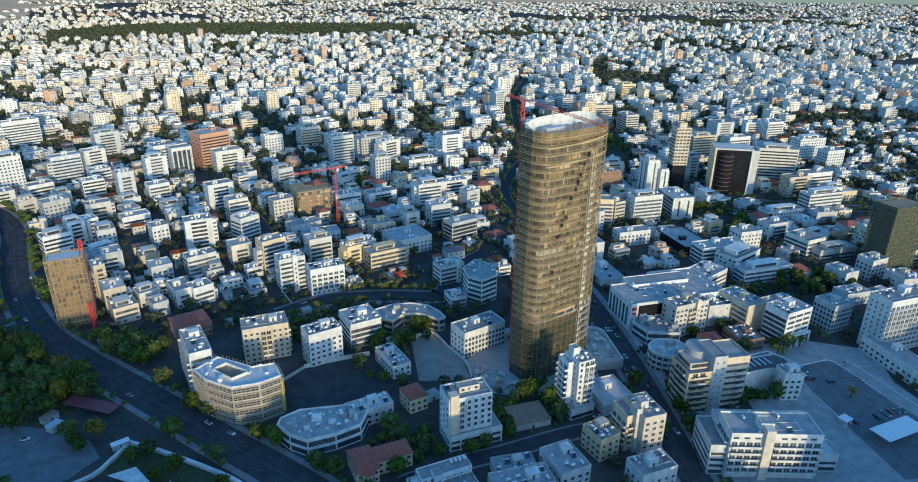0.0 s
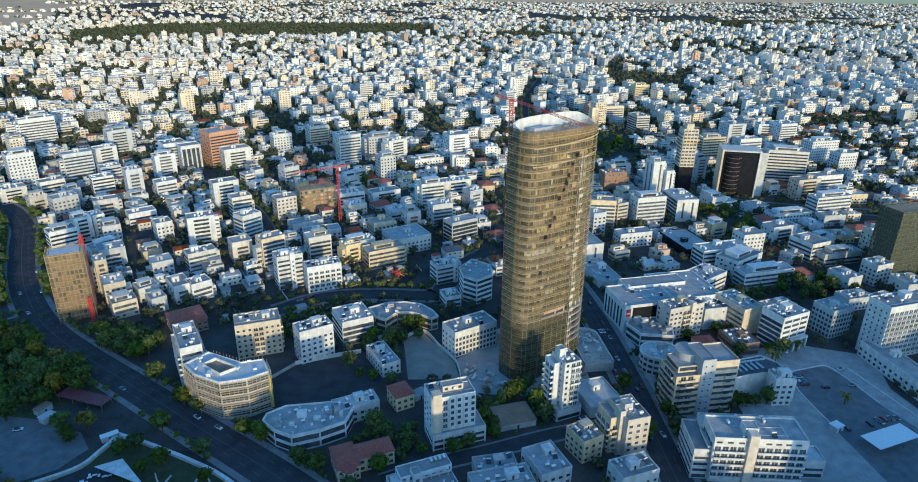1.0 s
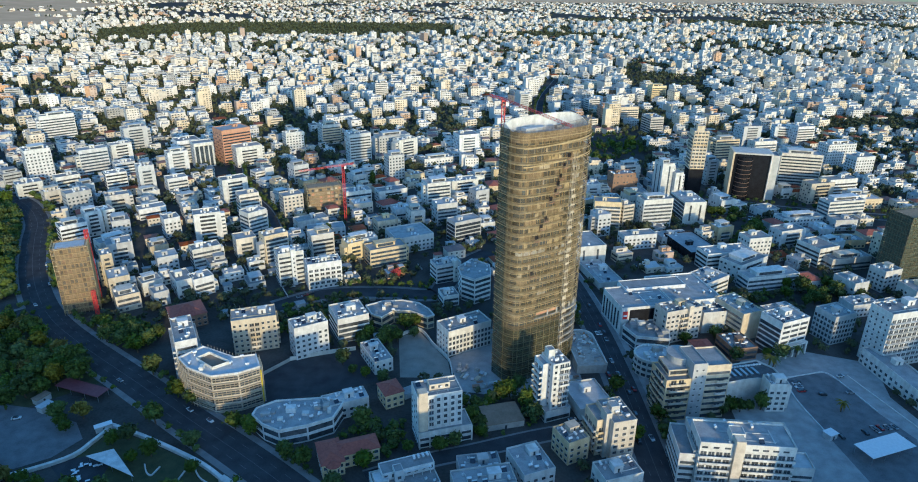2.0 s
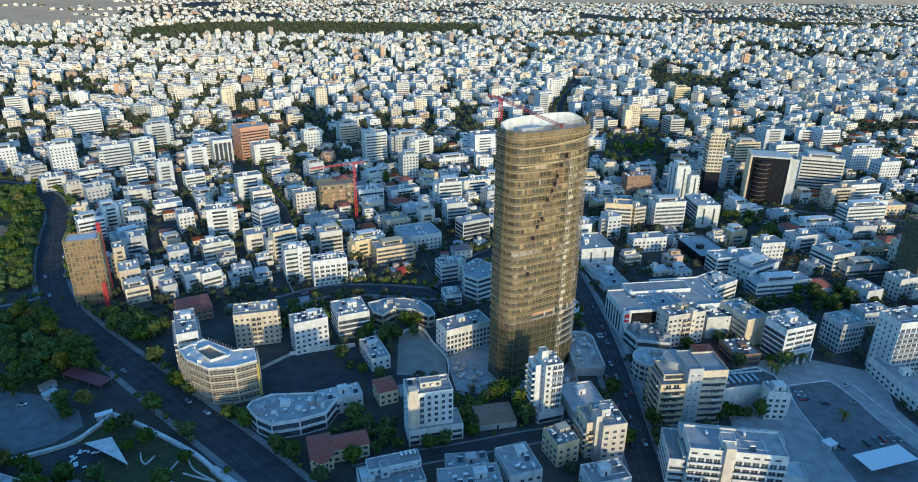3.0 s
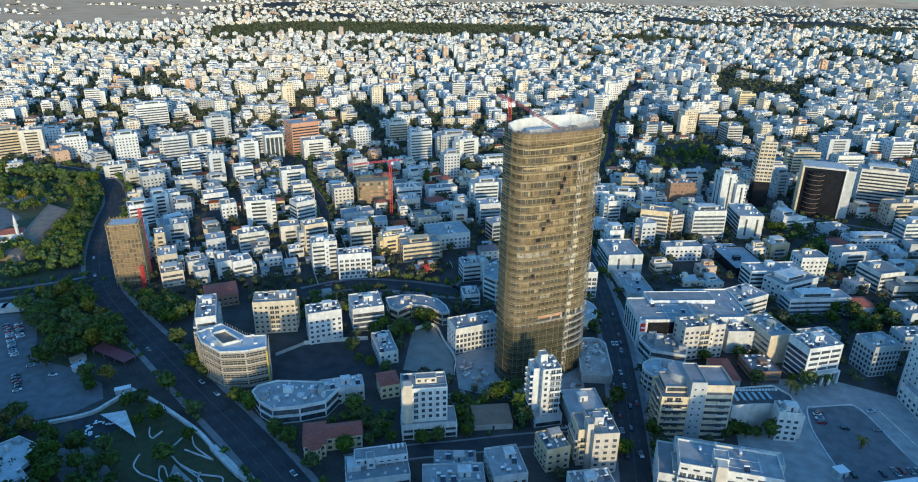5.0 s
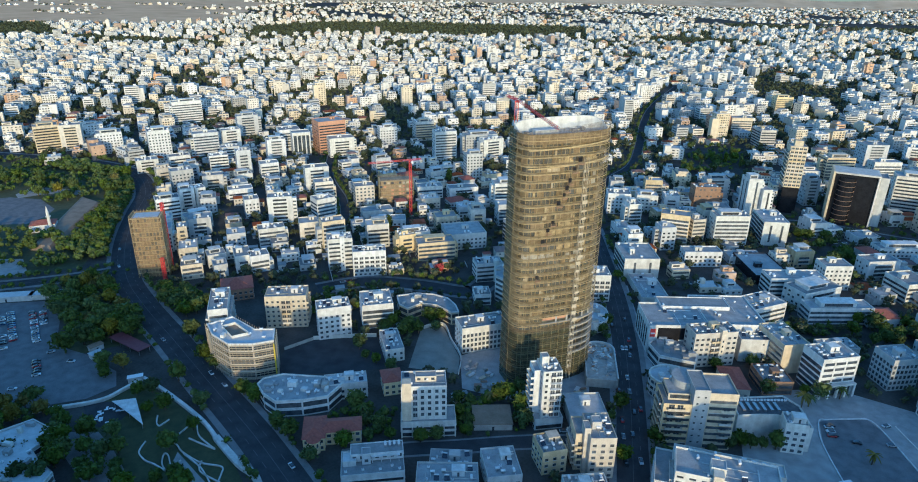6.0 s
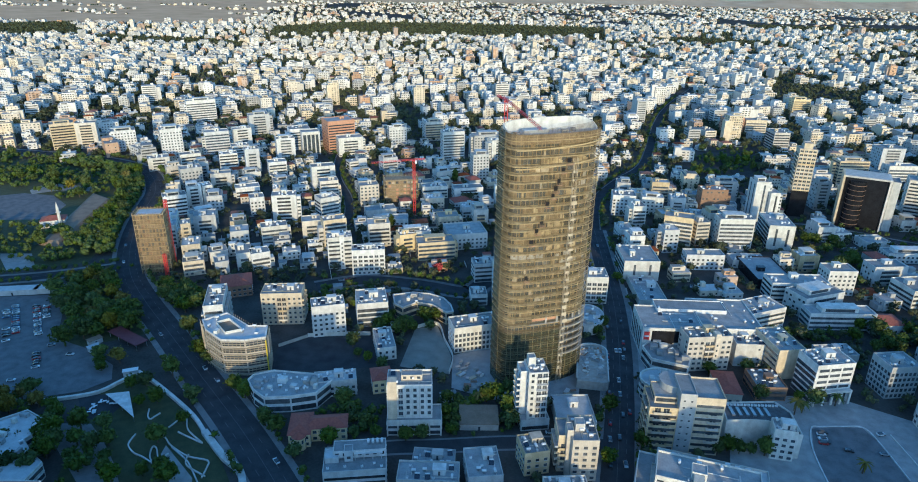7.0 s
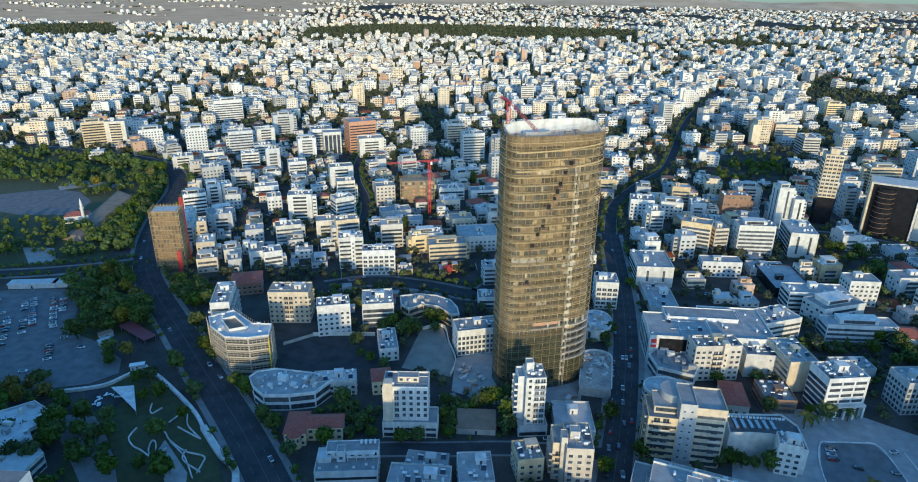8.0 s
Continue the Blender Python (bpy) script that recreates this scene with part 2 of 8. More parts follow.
def tube(bm, x, y, z0, z1, r0, r1=None, sides=8, slot=0, turn=None):
    r1 = r0 if r1 is None else r1
    rows = []
    for z, r in ((z0, r0), (z1, r1)):
        pts = [Vector((x + r * math.cos(math.tau * i / sides), y + r * math.sin(math.tau * i / sides), z)) for i in range(sides)]
        rows.append([bm.verts.new(turn @ p if turn else p) for p in pts])
    for i in range(sides):
        j = (i + 1) % sides
        bm.faces.new((rows[0][i], rows[0][j], rows[1][j], rows[1][i])).material_index = slot
    bm.faces.new(rows[1]).material_index = slot
    bm.faces.new(rows[0][::-1]).material_index = slot


def beam(bm, a, b, half, slot=0):
    """A square bar from a to b."""
    a, b = Vector(a), Vector(b)
    turn = Matrix.Translation(a) @ (b - a).to_track_quat("Z", "Y").to_matrix().to_4x4()
    box(bm, -half, half, -half, half, 0, (b - a).length, slot, turn)


def mesh_of(name, bm, *materials):
    bmesh.ops.recalc_face_normals(bm, faces=bm.faces)
    me = bpy.data.meshes.new(name)
    bm.to_mesh(me)
    bm.free()
    for m in materials:
        me.materials.append(M[m])
    return me


def part(name, bm, materials, parent, label=""):
    ob = new(name, mesh_of(name, bm, *([materials] if isinstance(materials, str) else materials)))
    ob.parent = parent
    return tagged(ob, label)


def piece(name, me, parent, m):
    ob = new(name, me)
    ob.parent, ob.matrix_local = parent, m
    return ob


def thing(name, m, label, category, group="", kind=""):
    ob = new(name)
    ob.matrix_world = m
    return tagged(ob, label, category, group, kind)


def sheet(name, outline, z, m, label="", category="ground"):
    bm = bmesh.new()
    bm.faces.new([bm.verts.new((x, y, z)) for x, y in outline])
    ob = new(name, mesh_of(name, bm, m))
    if ob.data.polygons[0].normal.z < 0:
        ob.data.flip_normals()
    return tagged(ob, label, category, kind="structure")


def strip(points, width):
    """Left and right edges of a band along a line, smoothed."""
    pts = [Vector(p) for p in points]
    fine = []
    for i in range(len(pts) - 1):
        p0, p1, p2, p3 = pts[max(i - 1, 0)], pts[i], pts[i + 1], pts[min(i + 2, len(pts) - 1)]
        for k in range(6):
            t = k / 6
            fine.append(0.5 * (2 * p1 + (p2 - p0) * t + (2 * p0 - 5 * p1 + 4 * p2 - p3) * t * t + (3 * p1 - p0 - 3 * p2 + p3) * t ** 3))
    fine.append(pts[-1])
    left, right = [], []
    for i, p in enumerate(fine):
        way = (fine[min(i + 1, len(fine) - 1)] - fine[max(i - 1, 0)]).normalized()
        side = Vector((-way.y, way.x)) * width / 2
        left.append(p + side)
        right.append(p - side)
    return fine, left, right


def band(name, points, width, z, m, label, category, low=None):
    _, left, right = strip(points, width)
    bm = bmesh.new()
    for k in range(len(left) - 1):
        quad = [(*left[k], z), (*right[k], z), (*right[k + 1], z), (*left[k + 1], z)]
        bm.faces.new([bm.verts.new(p) for p in quad])
    bmesh.ops.remove_doubles(bm, verts=bm.verts, dist=0.01)
    ob = new(name, mesh_of(name, bm, m))
    return tagged(ob, label, category, kind="structure")


def inside(x, y, poly):
    hit = False
    for i in range(len(poly)):
        (x0, y0), (x1, y1) = poly[i - 1], poly[i]
        if (y0 > y) != (y1 > y) and x < (x1 - x0) * (y - y0) / (y1 - y0) + x0:
            hit = not hit
    return hit


FOOT = []  # footprints that later filling keeps clear of


def clear(x, y, gap):
    for fx, fy, c, s, hw, hd in FOOT:
        dx, dy = x - fx, y - fy
        if abs(dx) > 60 or abs(dy) > 60:
            continue
        if abs(dx * c + dy * s) < hw + gap and abs(dy * c - dx * s) < hd + gap:
            return False
    return True


def near_line(x, y, points, reach):
    for i in range(len(points) - 1):
        (ax, ay), (bx, by) = points[i], points[i + 1]
        t = max(0, min(1, ((x - ax) * (bx - ax) + (y - ay) * (by - ay)) / ((bx - ax) ** 2 + (by - ay) ** 2)))
        if math.hypot(x - ax - t * (bx - ax), y - ay - t * (by - ay)) < reach:
            return True
    return False


# ---- ground, roads ----
sheet("ground", [(-9000, -3000), (9000, -3000), (9000, 9000), (-9000, 9000)], 0.0, "ground", "dusty grey city ground", "ground")
LEFT_AVENUE = [(-40, -160), (-84, -112), (-126, -70), (-170, -31), (-208, 3), (-250, 40), (-282, 72), (-308, 108), (-332, 150), (-356, 201), (-376, 245), (-412, 292), (-455, 319), (-520, 335), (-640, 340)]
RIGHT_AVENUE = [(36, -160), (39, -90), (42, -50), (45, -8), (47, 45), (46, 102), (41, 167), (36, 226)]
UPPER_AVENUE = [(36, 226), (39, 300), (62, 370), (90, 430), (108, 520), (134, 680), (168, 820), (230, 1000)]
CROSS_STREET = [(-520, 0), (-430, 25), (-377, 43), (-345, 56), (-312, 74), (-290, 90)]
BACK_STREET = [(-150, 80), (-122, 96), (-85, 97), (-50, 92), (-42, 104), (-24, 140), (-5, 160)]
MID_STREET = [(-145, 135), (-166, 170), (-172, 211), (-190, 262), (-225, 330), (-252, 423), (-270, 520)]
FRONT_STREET = [(-85, -75), (-59, -66), (-38, -61), (-3, -52), (38, -46)]
EAST_ROAD = [(150, 262), (212, 268), (250, 258), (280, 244), (340, 225), (420, 205)]
ROADS = ((LEFT_AVENUE, 17, "wide asphalt avenue curving past the park"), (RIGHT_AVENUE, 14, "straight asphalt avenue beside the tower"), (CROSS_STREET, 11, "asphalt side road along the car park"),
         (UPPER_AVENUE, 9, "asphalt avenue climbing between blocks and trees"),
         (BACK_STREET, 13, "asphalt back street between office blocks"), (MID_STREET, 7, "narrow asphalt street lined with trees"), (FRONT_STREET, 8, "narrow asphalt street before the tower"), (EAST_ROAD, 13, "asphalt road with parked cars"))
for n, (line, width, label) in enumerate(ROADS):
    band("pavement", line, width + (2.4 if line in (FRONT_STREET, UPPER_AVENUE, MID_STREET) else 6), 0.12 + 0.005 * n, "footway", "grey paved footway beside the road", "pavement")
    band("road", line, width, 0.17 + 0.006 * n, "asphalt", label, "road")
for line, width, n in ((LEFT_AVENUE, 17, 0), (RIGHT_AVENUE, 14, 1), (CROSS_STREET, 11, 2), (EAST_ROAD, 13, 7)):
    fine, left, right = strip(line, width * 0.94)
    bm = bmesh.new()
    z = 0.178 + 0.006 * n
    for k in range(len(fine) - 1):
        a, c = Vector((*fine[k], z)), Vector((*fine[k + 1], z))
        side = (c - a).normalized().cross(Vector((0, 0, 1)))
        reach = int((c - a).length / 6)
        for i in range(reach):
            p, q = a + (c - a) * (i / reach), a + (c - a) * ((i + 0.45) / reach)
            for off in ((-0.25, 0.25) if width > 12 else (0,)):
                o = side * off * width
                bm.faces.new([bm.verts.new(v) for v in (p + o - side * 0.09, p + o + side * 0.09, q + o + side * 0.09, q + o - side * 0.09)])
        for edge in (fine,):
            u, v = Vector((*edge[k], z)), Vector((*edge[k + 1], z))
            bm.faces.new([bm.verts.new(w) for w in (u - side * 0.08, u + side * 0.08, v + side * 0.08, v - side * 0.08)])
    ob = new("road_marking", mesh_of("road_marking", bm, "paint"))
    tagged(ob, "worn white lane lines on asphalt", "road marking", kind="structure")
sheet("dark_court", [(-143, 4), (-131, 17), (-96, 26), (-79, -3), (-104, -12), (-139, -20)], 0.10, "asphalt", "dark asphalt yard between apartment blocks", "yard")
sheet("gravel_court", [(-72, 39), (-60, 45), (-45, 12), (-44, -4), (-71, -2)], 0.11, "sand", "pale gravel court behind a low wall", "yard")
sheet("building_yard", [(-45, 14), (-40, -16), (-19, -22), (24, -22), (26, 38), (-20, 34)], 0.09, "paving", "concrete building yard round the tower", "yard")
sheet("car_park", [(-420, -5), (-342, 27), (-304, 38), (-280, 2), (-262, -14), (-246, -18), (-222, -30), (-214, -42), (-222, -54), (-250, -68), (-420, -90)], 0.08, "asphalt_mid", "large worn asphalt car park", "car park")
sheet("square_car_park", [(133, -16), (138, -14), (148, -12), (157, -11), (160, -19), (163, -45), (168, -66), (150, -100), (128, -100), (128, -60), (129, -33)], 0.10, "asphalt_mid", "asphalt car park on the square", "car park")
sheet("square_paving", [(95, -20), (122, 8), (150, 14), (190, -4), (178, -34), (185, -130), (60, -130), (88, -60)], 0.06, "paving", "grey paved town square", "pavement")
sheet("mall_forecourt", [(55, -150), (100, -150), (60, 20), (56, 120), (53, 120)], 0.07, "paving", "paved strip beside the avenue", "pavement")
sheet("park_lawn", [(-206, -35), (-186, -45), (-158, -62), (-128, -88), (-100, -120), (-130, -150), (-190, -110), (-212, -56)], 0.09, "grass", "dark grass of a small sunken park", "lawn")
sheet("wood_floor", [(-318, 42), (-296, 70), (-262, 40), (-222, 4), (-255, -20), (-280, 8)], 0.07, "grass", "shaded grass under park trees", "lawn")
sheet("moat_lawn", [(-640, 60), (-380, 55), (-325, 85), (-345, 140), (-390, 240), (-440, 300), (-640, 320)], 0.06, "grass", "dark grass and scrub of a large park", "lawn")
sheet("park_gravel_path", [(-490, 220), (-492, 243), (-441, 243), (-431, 230), (-464, 226), (-480, 211)], 0.1, "paving", "pale gravel path across the park", "path")
sheet("park_gravel", [(-400, 86), (-376, 91), (-355, 70), (-371, 62)], 0.1, "paving", "pale gravel yard in the park", "yard")
sheet("park_court", [(-463, 145), (-500, 150), (-530, 180), (-510, 198), (-489, 212), (-458, 212), (-428, 191), (-422, 173), (-425, 154)], 0.09, "asphalt_mid", "grey asphalt court inside the park", "yard")
FIELD = [(-6000, 2050), (-1900, 1960), (-1280, 2080), (-1330, 2500), (-1640, 3300), (-1500, 3900), (-600, 4250), (900, 4350), (2200, 4300), (2200, 4900), (-6000, 4900)]
sheet("field", FIELD, 0.3, "field", "bare tan fields beyond the city", "field")

# ---- kinds of building ----
MESH = {}


def cached(key, build):
    if key not in MESH:
        MESH[key] = build()
    return MESH[key]


def glazed(bm, w, h, panes, out=0.08, rim=0.07, blinds=None, slot=3):
    """A frame of one piece with that many panes side by side, set back in it."""
    xs = [-w / 2 + w * i / panes for i in range(panes + 1)]
    low, high = ([bm.verts.new((x, -out, z)) for x in xs] for z in (-h / 2, h / 2))
    faces = [bm.faces.new((low[i], low[i + 1], high[i + 1], high[i])) for i in range(panes)]
    edge = low + high[::-1]
    rear = [bm.verts.new((v.co.x, 0.02, v.co.z)) for v in edge]
    for i in range(len(edge)):
        j = (i + 1) % len(edge)
        bm.faces.new((edge[i], rear[i], rear[j], edge[j]))
    bmesh.ops.inset_individual(bm, faces=faces, thickness=rim, depth=-out * 0.7)
    for i, f in enumerate(faces):
        f.material_index = 1
        if blinds and blinds.random() < 0.22:
            x0, x1, drop = xs[i] + rim, xs[i + 1] - rim, h * blinds.choice((0.35, 0.55, 0.9))
            box(bm, x0, x1, -out * 0.5, -out * 0.3, h / 2 - rim - drop, h / 2 - rim, slot)


def window_mesh(w, h, kind=0):
    def build():
        bm = bmesh.new()
        glazed(bm, w, h, 2)
        if kind:
            box(bm, -w / 2 + 0.07, w / 2 - 0.07, -0.05, -0.035, h * (0.05 if kind == 1 else -0.4), h / 2 - 0.07, 2)
        box(bm, -w / 2 - 0.1, w / 2 + 0.1, -0.2, 0.02, -h / 2 - 0.08, -h / 2 - 0.005)
        return mesh_of("window", bm, "frame", "glass", "blind")
    return cached(("window", round(w, 1), round(h, 1), kind), build)


def ribbon_mesh(w, h, wall, kind=0):
    def build():
        bm = bmesh.new()
        glazed(bm, w, h, max(2, round(w / 1.6)), 0.1, 0.06, random.Random(kind * 7 + int(w * 10)))
        box(bm, -w / 2 - 0.1, w / 2 + 0.1, -0.3, 0.02, h / 2 + 0.005, h / 2 + 0.12, 2)
        return mesh_of("window_band", bm, "frame", "glass", wall, "blind")
    return cached(("ribbon", round(w, 1), round(h, 1), wall, kind), build)


def balcony_mesh(w, deep, wall, solid):
    """Slab, parapet or railing, end walls, and the dark glazed doors behind; the floor is at z = 0."""
    def build():
        bm = bmesh.new()
        box(bm, -w / 2, w / 2, -deep, 0.02, -0.18, 0.0)
        if solid:
            box(bm, -w / 2, w / 2, -deep, -deep + 0.12, 0.0, 0.95)
        else:
            box(bm, -w / 2, w / 2, -deep, -deep + 0.06, 0.9, 0.97, 2)
            for i in range(int(w / 0.6) + 1):
                box(bm, -w / 2 + i * 0.6, -w / 2 + i * 0.6 + 0.05, -deep, -deep + 0.05, 0.0, 0.9, 2)
        for x in (-w / 2, w / 2 - 0.12):
            box(bm, x, x + 0.12, -deep + 0.12, 0.0, 0.0, 0.95)
        k = max(1, round(w / 3.4))
        for i in range(k):
            x = -w / 2 + (i + 0.5) * w / k
            half = min(1.25, w / k * 0.38)
            box(bm, x - half, x + half, -0.04, 0.02, 0.05, 2.2, 1)
            box(bm, x - 0.04, x + 0.04, -0.08, 0.02, 0.05, 2.2, 2)
        return mesh_of("balcony", bm, wall, "glass", "frame")
    return cached(("balcony", round(w, 1), deep, wall, solid), build)


def tank_mesh():
    def build():
        bm = bmesh.new()
        box(bm, -0.6, 0.6, -0.45, 0.45, 0, 0.9, 1)
        turn = Matrix.Translation((0, 0, 1.45)) @ Matrix.Rotation(math.pi / 2, 4, "Y")
        tube(bm, 0, 0, -0.9, 0.9, 0.55, sides=10, turn=turn)
        return mesh_of("water_tank", bm, "tank", "metal")
    return cached("tank", build)


def collector_mesh():
    def build():
        bm = bmesh.new()
        turn = Matrix.Translation((0, 0, 0.75)) @ Matrix.Rotation(radians(38), 4, "X")
        box(bm, -1.1, 1.1, -1.0, 1.0, -0.05, 0.05, 1, turn)
        for x in (-0.9, 0.9):
            box(bm, x - 0.04, x + 0.04, 0.55, 0.63, 0, 1.4)
            box(bm, x - 0.04, x + 0.04, -0.75, -0.67, 0, 0.3)
        tube(bm, 0, 0, -1.0, 1.0, 0.28, sides=8, slot=2, turn=Matrix.Translation((0, 0.95, 1.65)) @ Matrix.Rotation(math.pi / 2, 4, "Y"))
        return mesh_of("solar_collector", bm, "metal", "panel", "tank")
    return cached("collector", build)


def aircon_mesh():
    def build():
        bm = bmesh.new()
        box(bm, -0.5, 0.5, -0.35, 0.35, 0.12, 1.0)
        tube(bm, 0, 0, 1.0, 1.06, 0.3, sides=10, slot=1)
        for x in (-0.4, 0.4):
            box(bm, x - 0.05, x + 0.05, -0.35, 0.35, 0, 0.12, 1)
        return mesh_of("air_conditioner", bm, "tank", "metal")
    return cached("aircon", build)


def volume(root, cx, cy, w, d, z0, h, wall, roof="roof", styles="punched", storey=3.1, rim=0.9, seed=1, full=False, head=False, turns=(0, 90, 180, 270)):
    """One more body of a building: it stands at cx, cy in the building's own plan, from z0 up to h."""
    made = list(root.children)
    body_with_roof(root, w, d, h - z0, wall, roof, rim)
    clutter(root, w, d, h - z0 - rim + 0.06, wall, random.Random(seed), full, head)
    for o in root.children:
        if o not in made:
            o.matrix_basis = Matrix.Translation((cx, cy, z0)) @ o.matrix_basis
    facade(root, w, d, h - z0 - rim, styles, wall, storey, False, random.Random(seed), turns, 0.0, Matrix.Translation((cx, cy, z0)))


def body_with_roof(root, w, d, h, wall, roof, rim=0.9, thick=0.25):
    bm = bmesh.new()
    rows = [[bm.verts.new((sx * (w / 2 - g), sy * (d / 2 - g), z)) for sx, sy in ((-1, -1), (1, -1), (1, 1), (-1, 1))] for g, z in ((0, -0.3), (0, h), (thick, h), (thick, h - rim))]
    for low, high in zip(rows, rows[1:]):
        for i in range(4):
            bm.faces.new((low[i], low[i - 3], high[i - 3], high[i]))
    bm.faces.new(rows[0][::-1])
    bm.faces.new(rows[3])
    part("wall", bm, wall, root)
    bm = bmesh.new()
    g = thick + 0.01
    box(bm, -w / 2 + g, w / 2 - g, -d / 2 + g, d / 2 - g, h - rim + 0.01, h - rim + 0.06)
    part("roof", bm, roof, root)


def clutter(root, w, d, z, wall, rnd, full=True, head=True):
    """What stands on a flat roof: the stair head, tanks, solar collectors and air conditioners."""
    spots = []

    def spot(r):
        for _ in range(20):
            x, y = rnd.uniform(-w / 2 + r + 0.4, w / 2 - r - 0.4), rnd.uniform(-d / 2 + r + 0.4, d / 2 - r - 0.4)
            if all(math.hypot(x - a, y - b) > r + c for a, b, c in spots):
                spots.append((x, y, r))
                return x, y
        return None

    if head and w > 9 and d > 8:
        hx, hy = rnd.uniform(-w * 0.2, w * 0.2), rnd.uniform(-d * 0.1, d * 0.2)
        sw, sd, sh = rnd.uniform(3.2, 5.5), rnd.uniform(3.0, 4.5), rnd.uniform(2.4, 3.4)
        bm = bmesh.new()
        box(bm, hx - sw / 2, hx + sw / 2, hy - sd / 2, hy + sd / 2, z, z + sh)
        box(bm, hx - sw / 2 - 0.25, hx + sw / 2 + 0.25, hy - sd / 2 - 0.25, hy + sd / 2 + 0.25, z + sh, z + sh + 0.18)
        box(bm, hx - 0.45, hx + 0.45, hy - sd / 2 - 0.04, hy - sd / 2 + 0.02, z, z + 2.05, 1)
        part("stair_head", bm, (wall, "glass"), root)
        spots.append((hx, hy, max(sw, sd) * 0.65))
    if not full:
        return
    if w > 8 and d > 8:
        # Low kerbs and pipe runs divide the roof.
        bm = bmesh.new()
        for k in range(rnd.randint(3, 6)):
            kx, ky = rnd.uniform(-w * 0.36, w * 0.36), rnd.uniform(-d * 0.36, d * 0.36)
            if k % 2:
                box(bm, kx - 0.1, kx + 0.1, max(ky - d * 0.3, 0.5 - d / 2), min(ky + d * 0.25, d / 2 - 0.5), z, z + 0.3)
            else:
                box(bm, max(kx - w * 0.3, 0.5 - w / 2), min(kx + w * 0.25, w / 2 - 0.5), ky - 0.1, ky + 0.1, z, z + 0.32)
        part("roof_kerb", bm, wall if wall in ("white", "cream", "grey") else "concrete", root)
    for k in range(rnd.randint(2, 5)):
        if p := spot(1.2):
            piece("water_tank", tank_mesh(), root, pose(*p, z, 0, 0, rnd.choice((0, 90))))
    for k in range(rnd.randint(1, 4)):
        if p := spot(1.5):
            piece("solar_collector", collector_mesh(), root, pose(*p, z, 0, 0, rnd.uniform(-15, 15)))
    for k in range(rnd.randint(1, 4)):
        if p := spot(0.8):
            piece("air_conditioner", aircon_mesh(), root, pose(*p, z, 0, 0, rnd.choice((0, 90, 180))))


FACES = (("front", 0), ("right", 90), ("back", 180), ("left", 270))


def face(w, d, turn):
    """Pose of a wall's middle at the ground, looking out along its own -y, and its length."""
    length, off = (w, d) if turn in (0, 180) else (d, w)
    return Matrix.Rotation(radians(turn), 4, "Z") @ Matrix.Translation((0, -off / 2, 0)), length


NOUN = {"grid": "office block with a close grid of windows", "slit": "block with tall narrow window strips", "none": "block with blank walls", "punched": "flat-roofed block with rows of square windows", "ribbon": "flat-roofed office block with ribbon windows", "balcony": "apartment block with balconies on every floor",
        "mixed": "apartment block with windows and a stack of balconies", "curtain": "office block with dark glazed floors", "plain": "flat-roofed block with nearly blank walls"}
TONE = {"white": "white rendered", "cream": "cream rendered", "grey": "grey rendered", "yellow": "yellow rendered", "brick": "orange brick", "brown": "brown clad", "black": "black clad", "concrete": "bare concrete"}


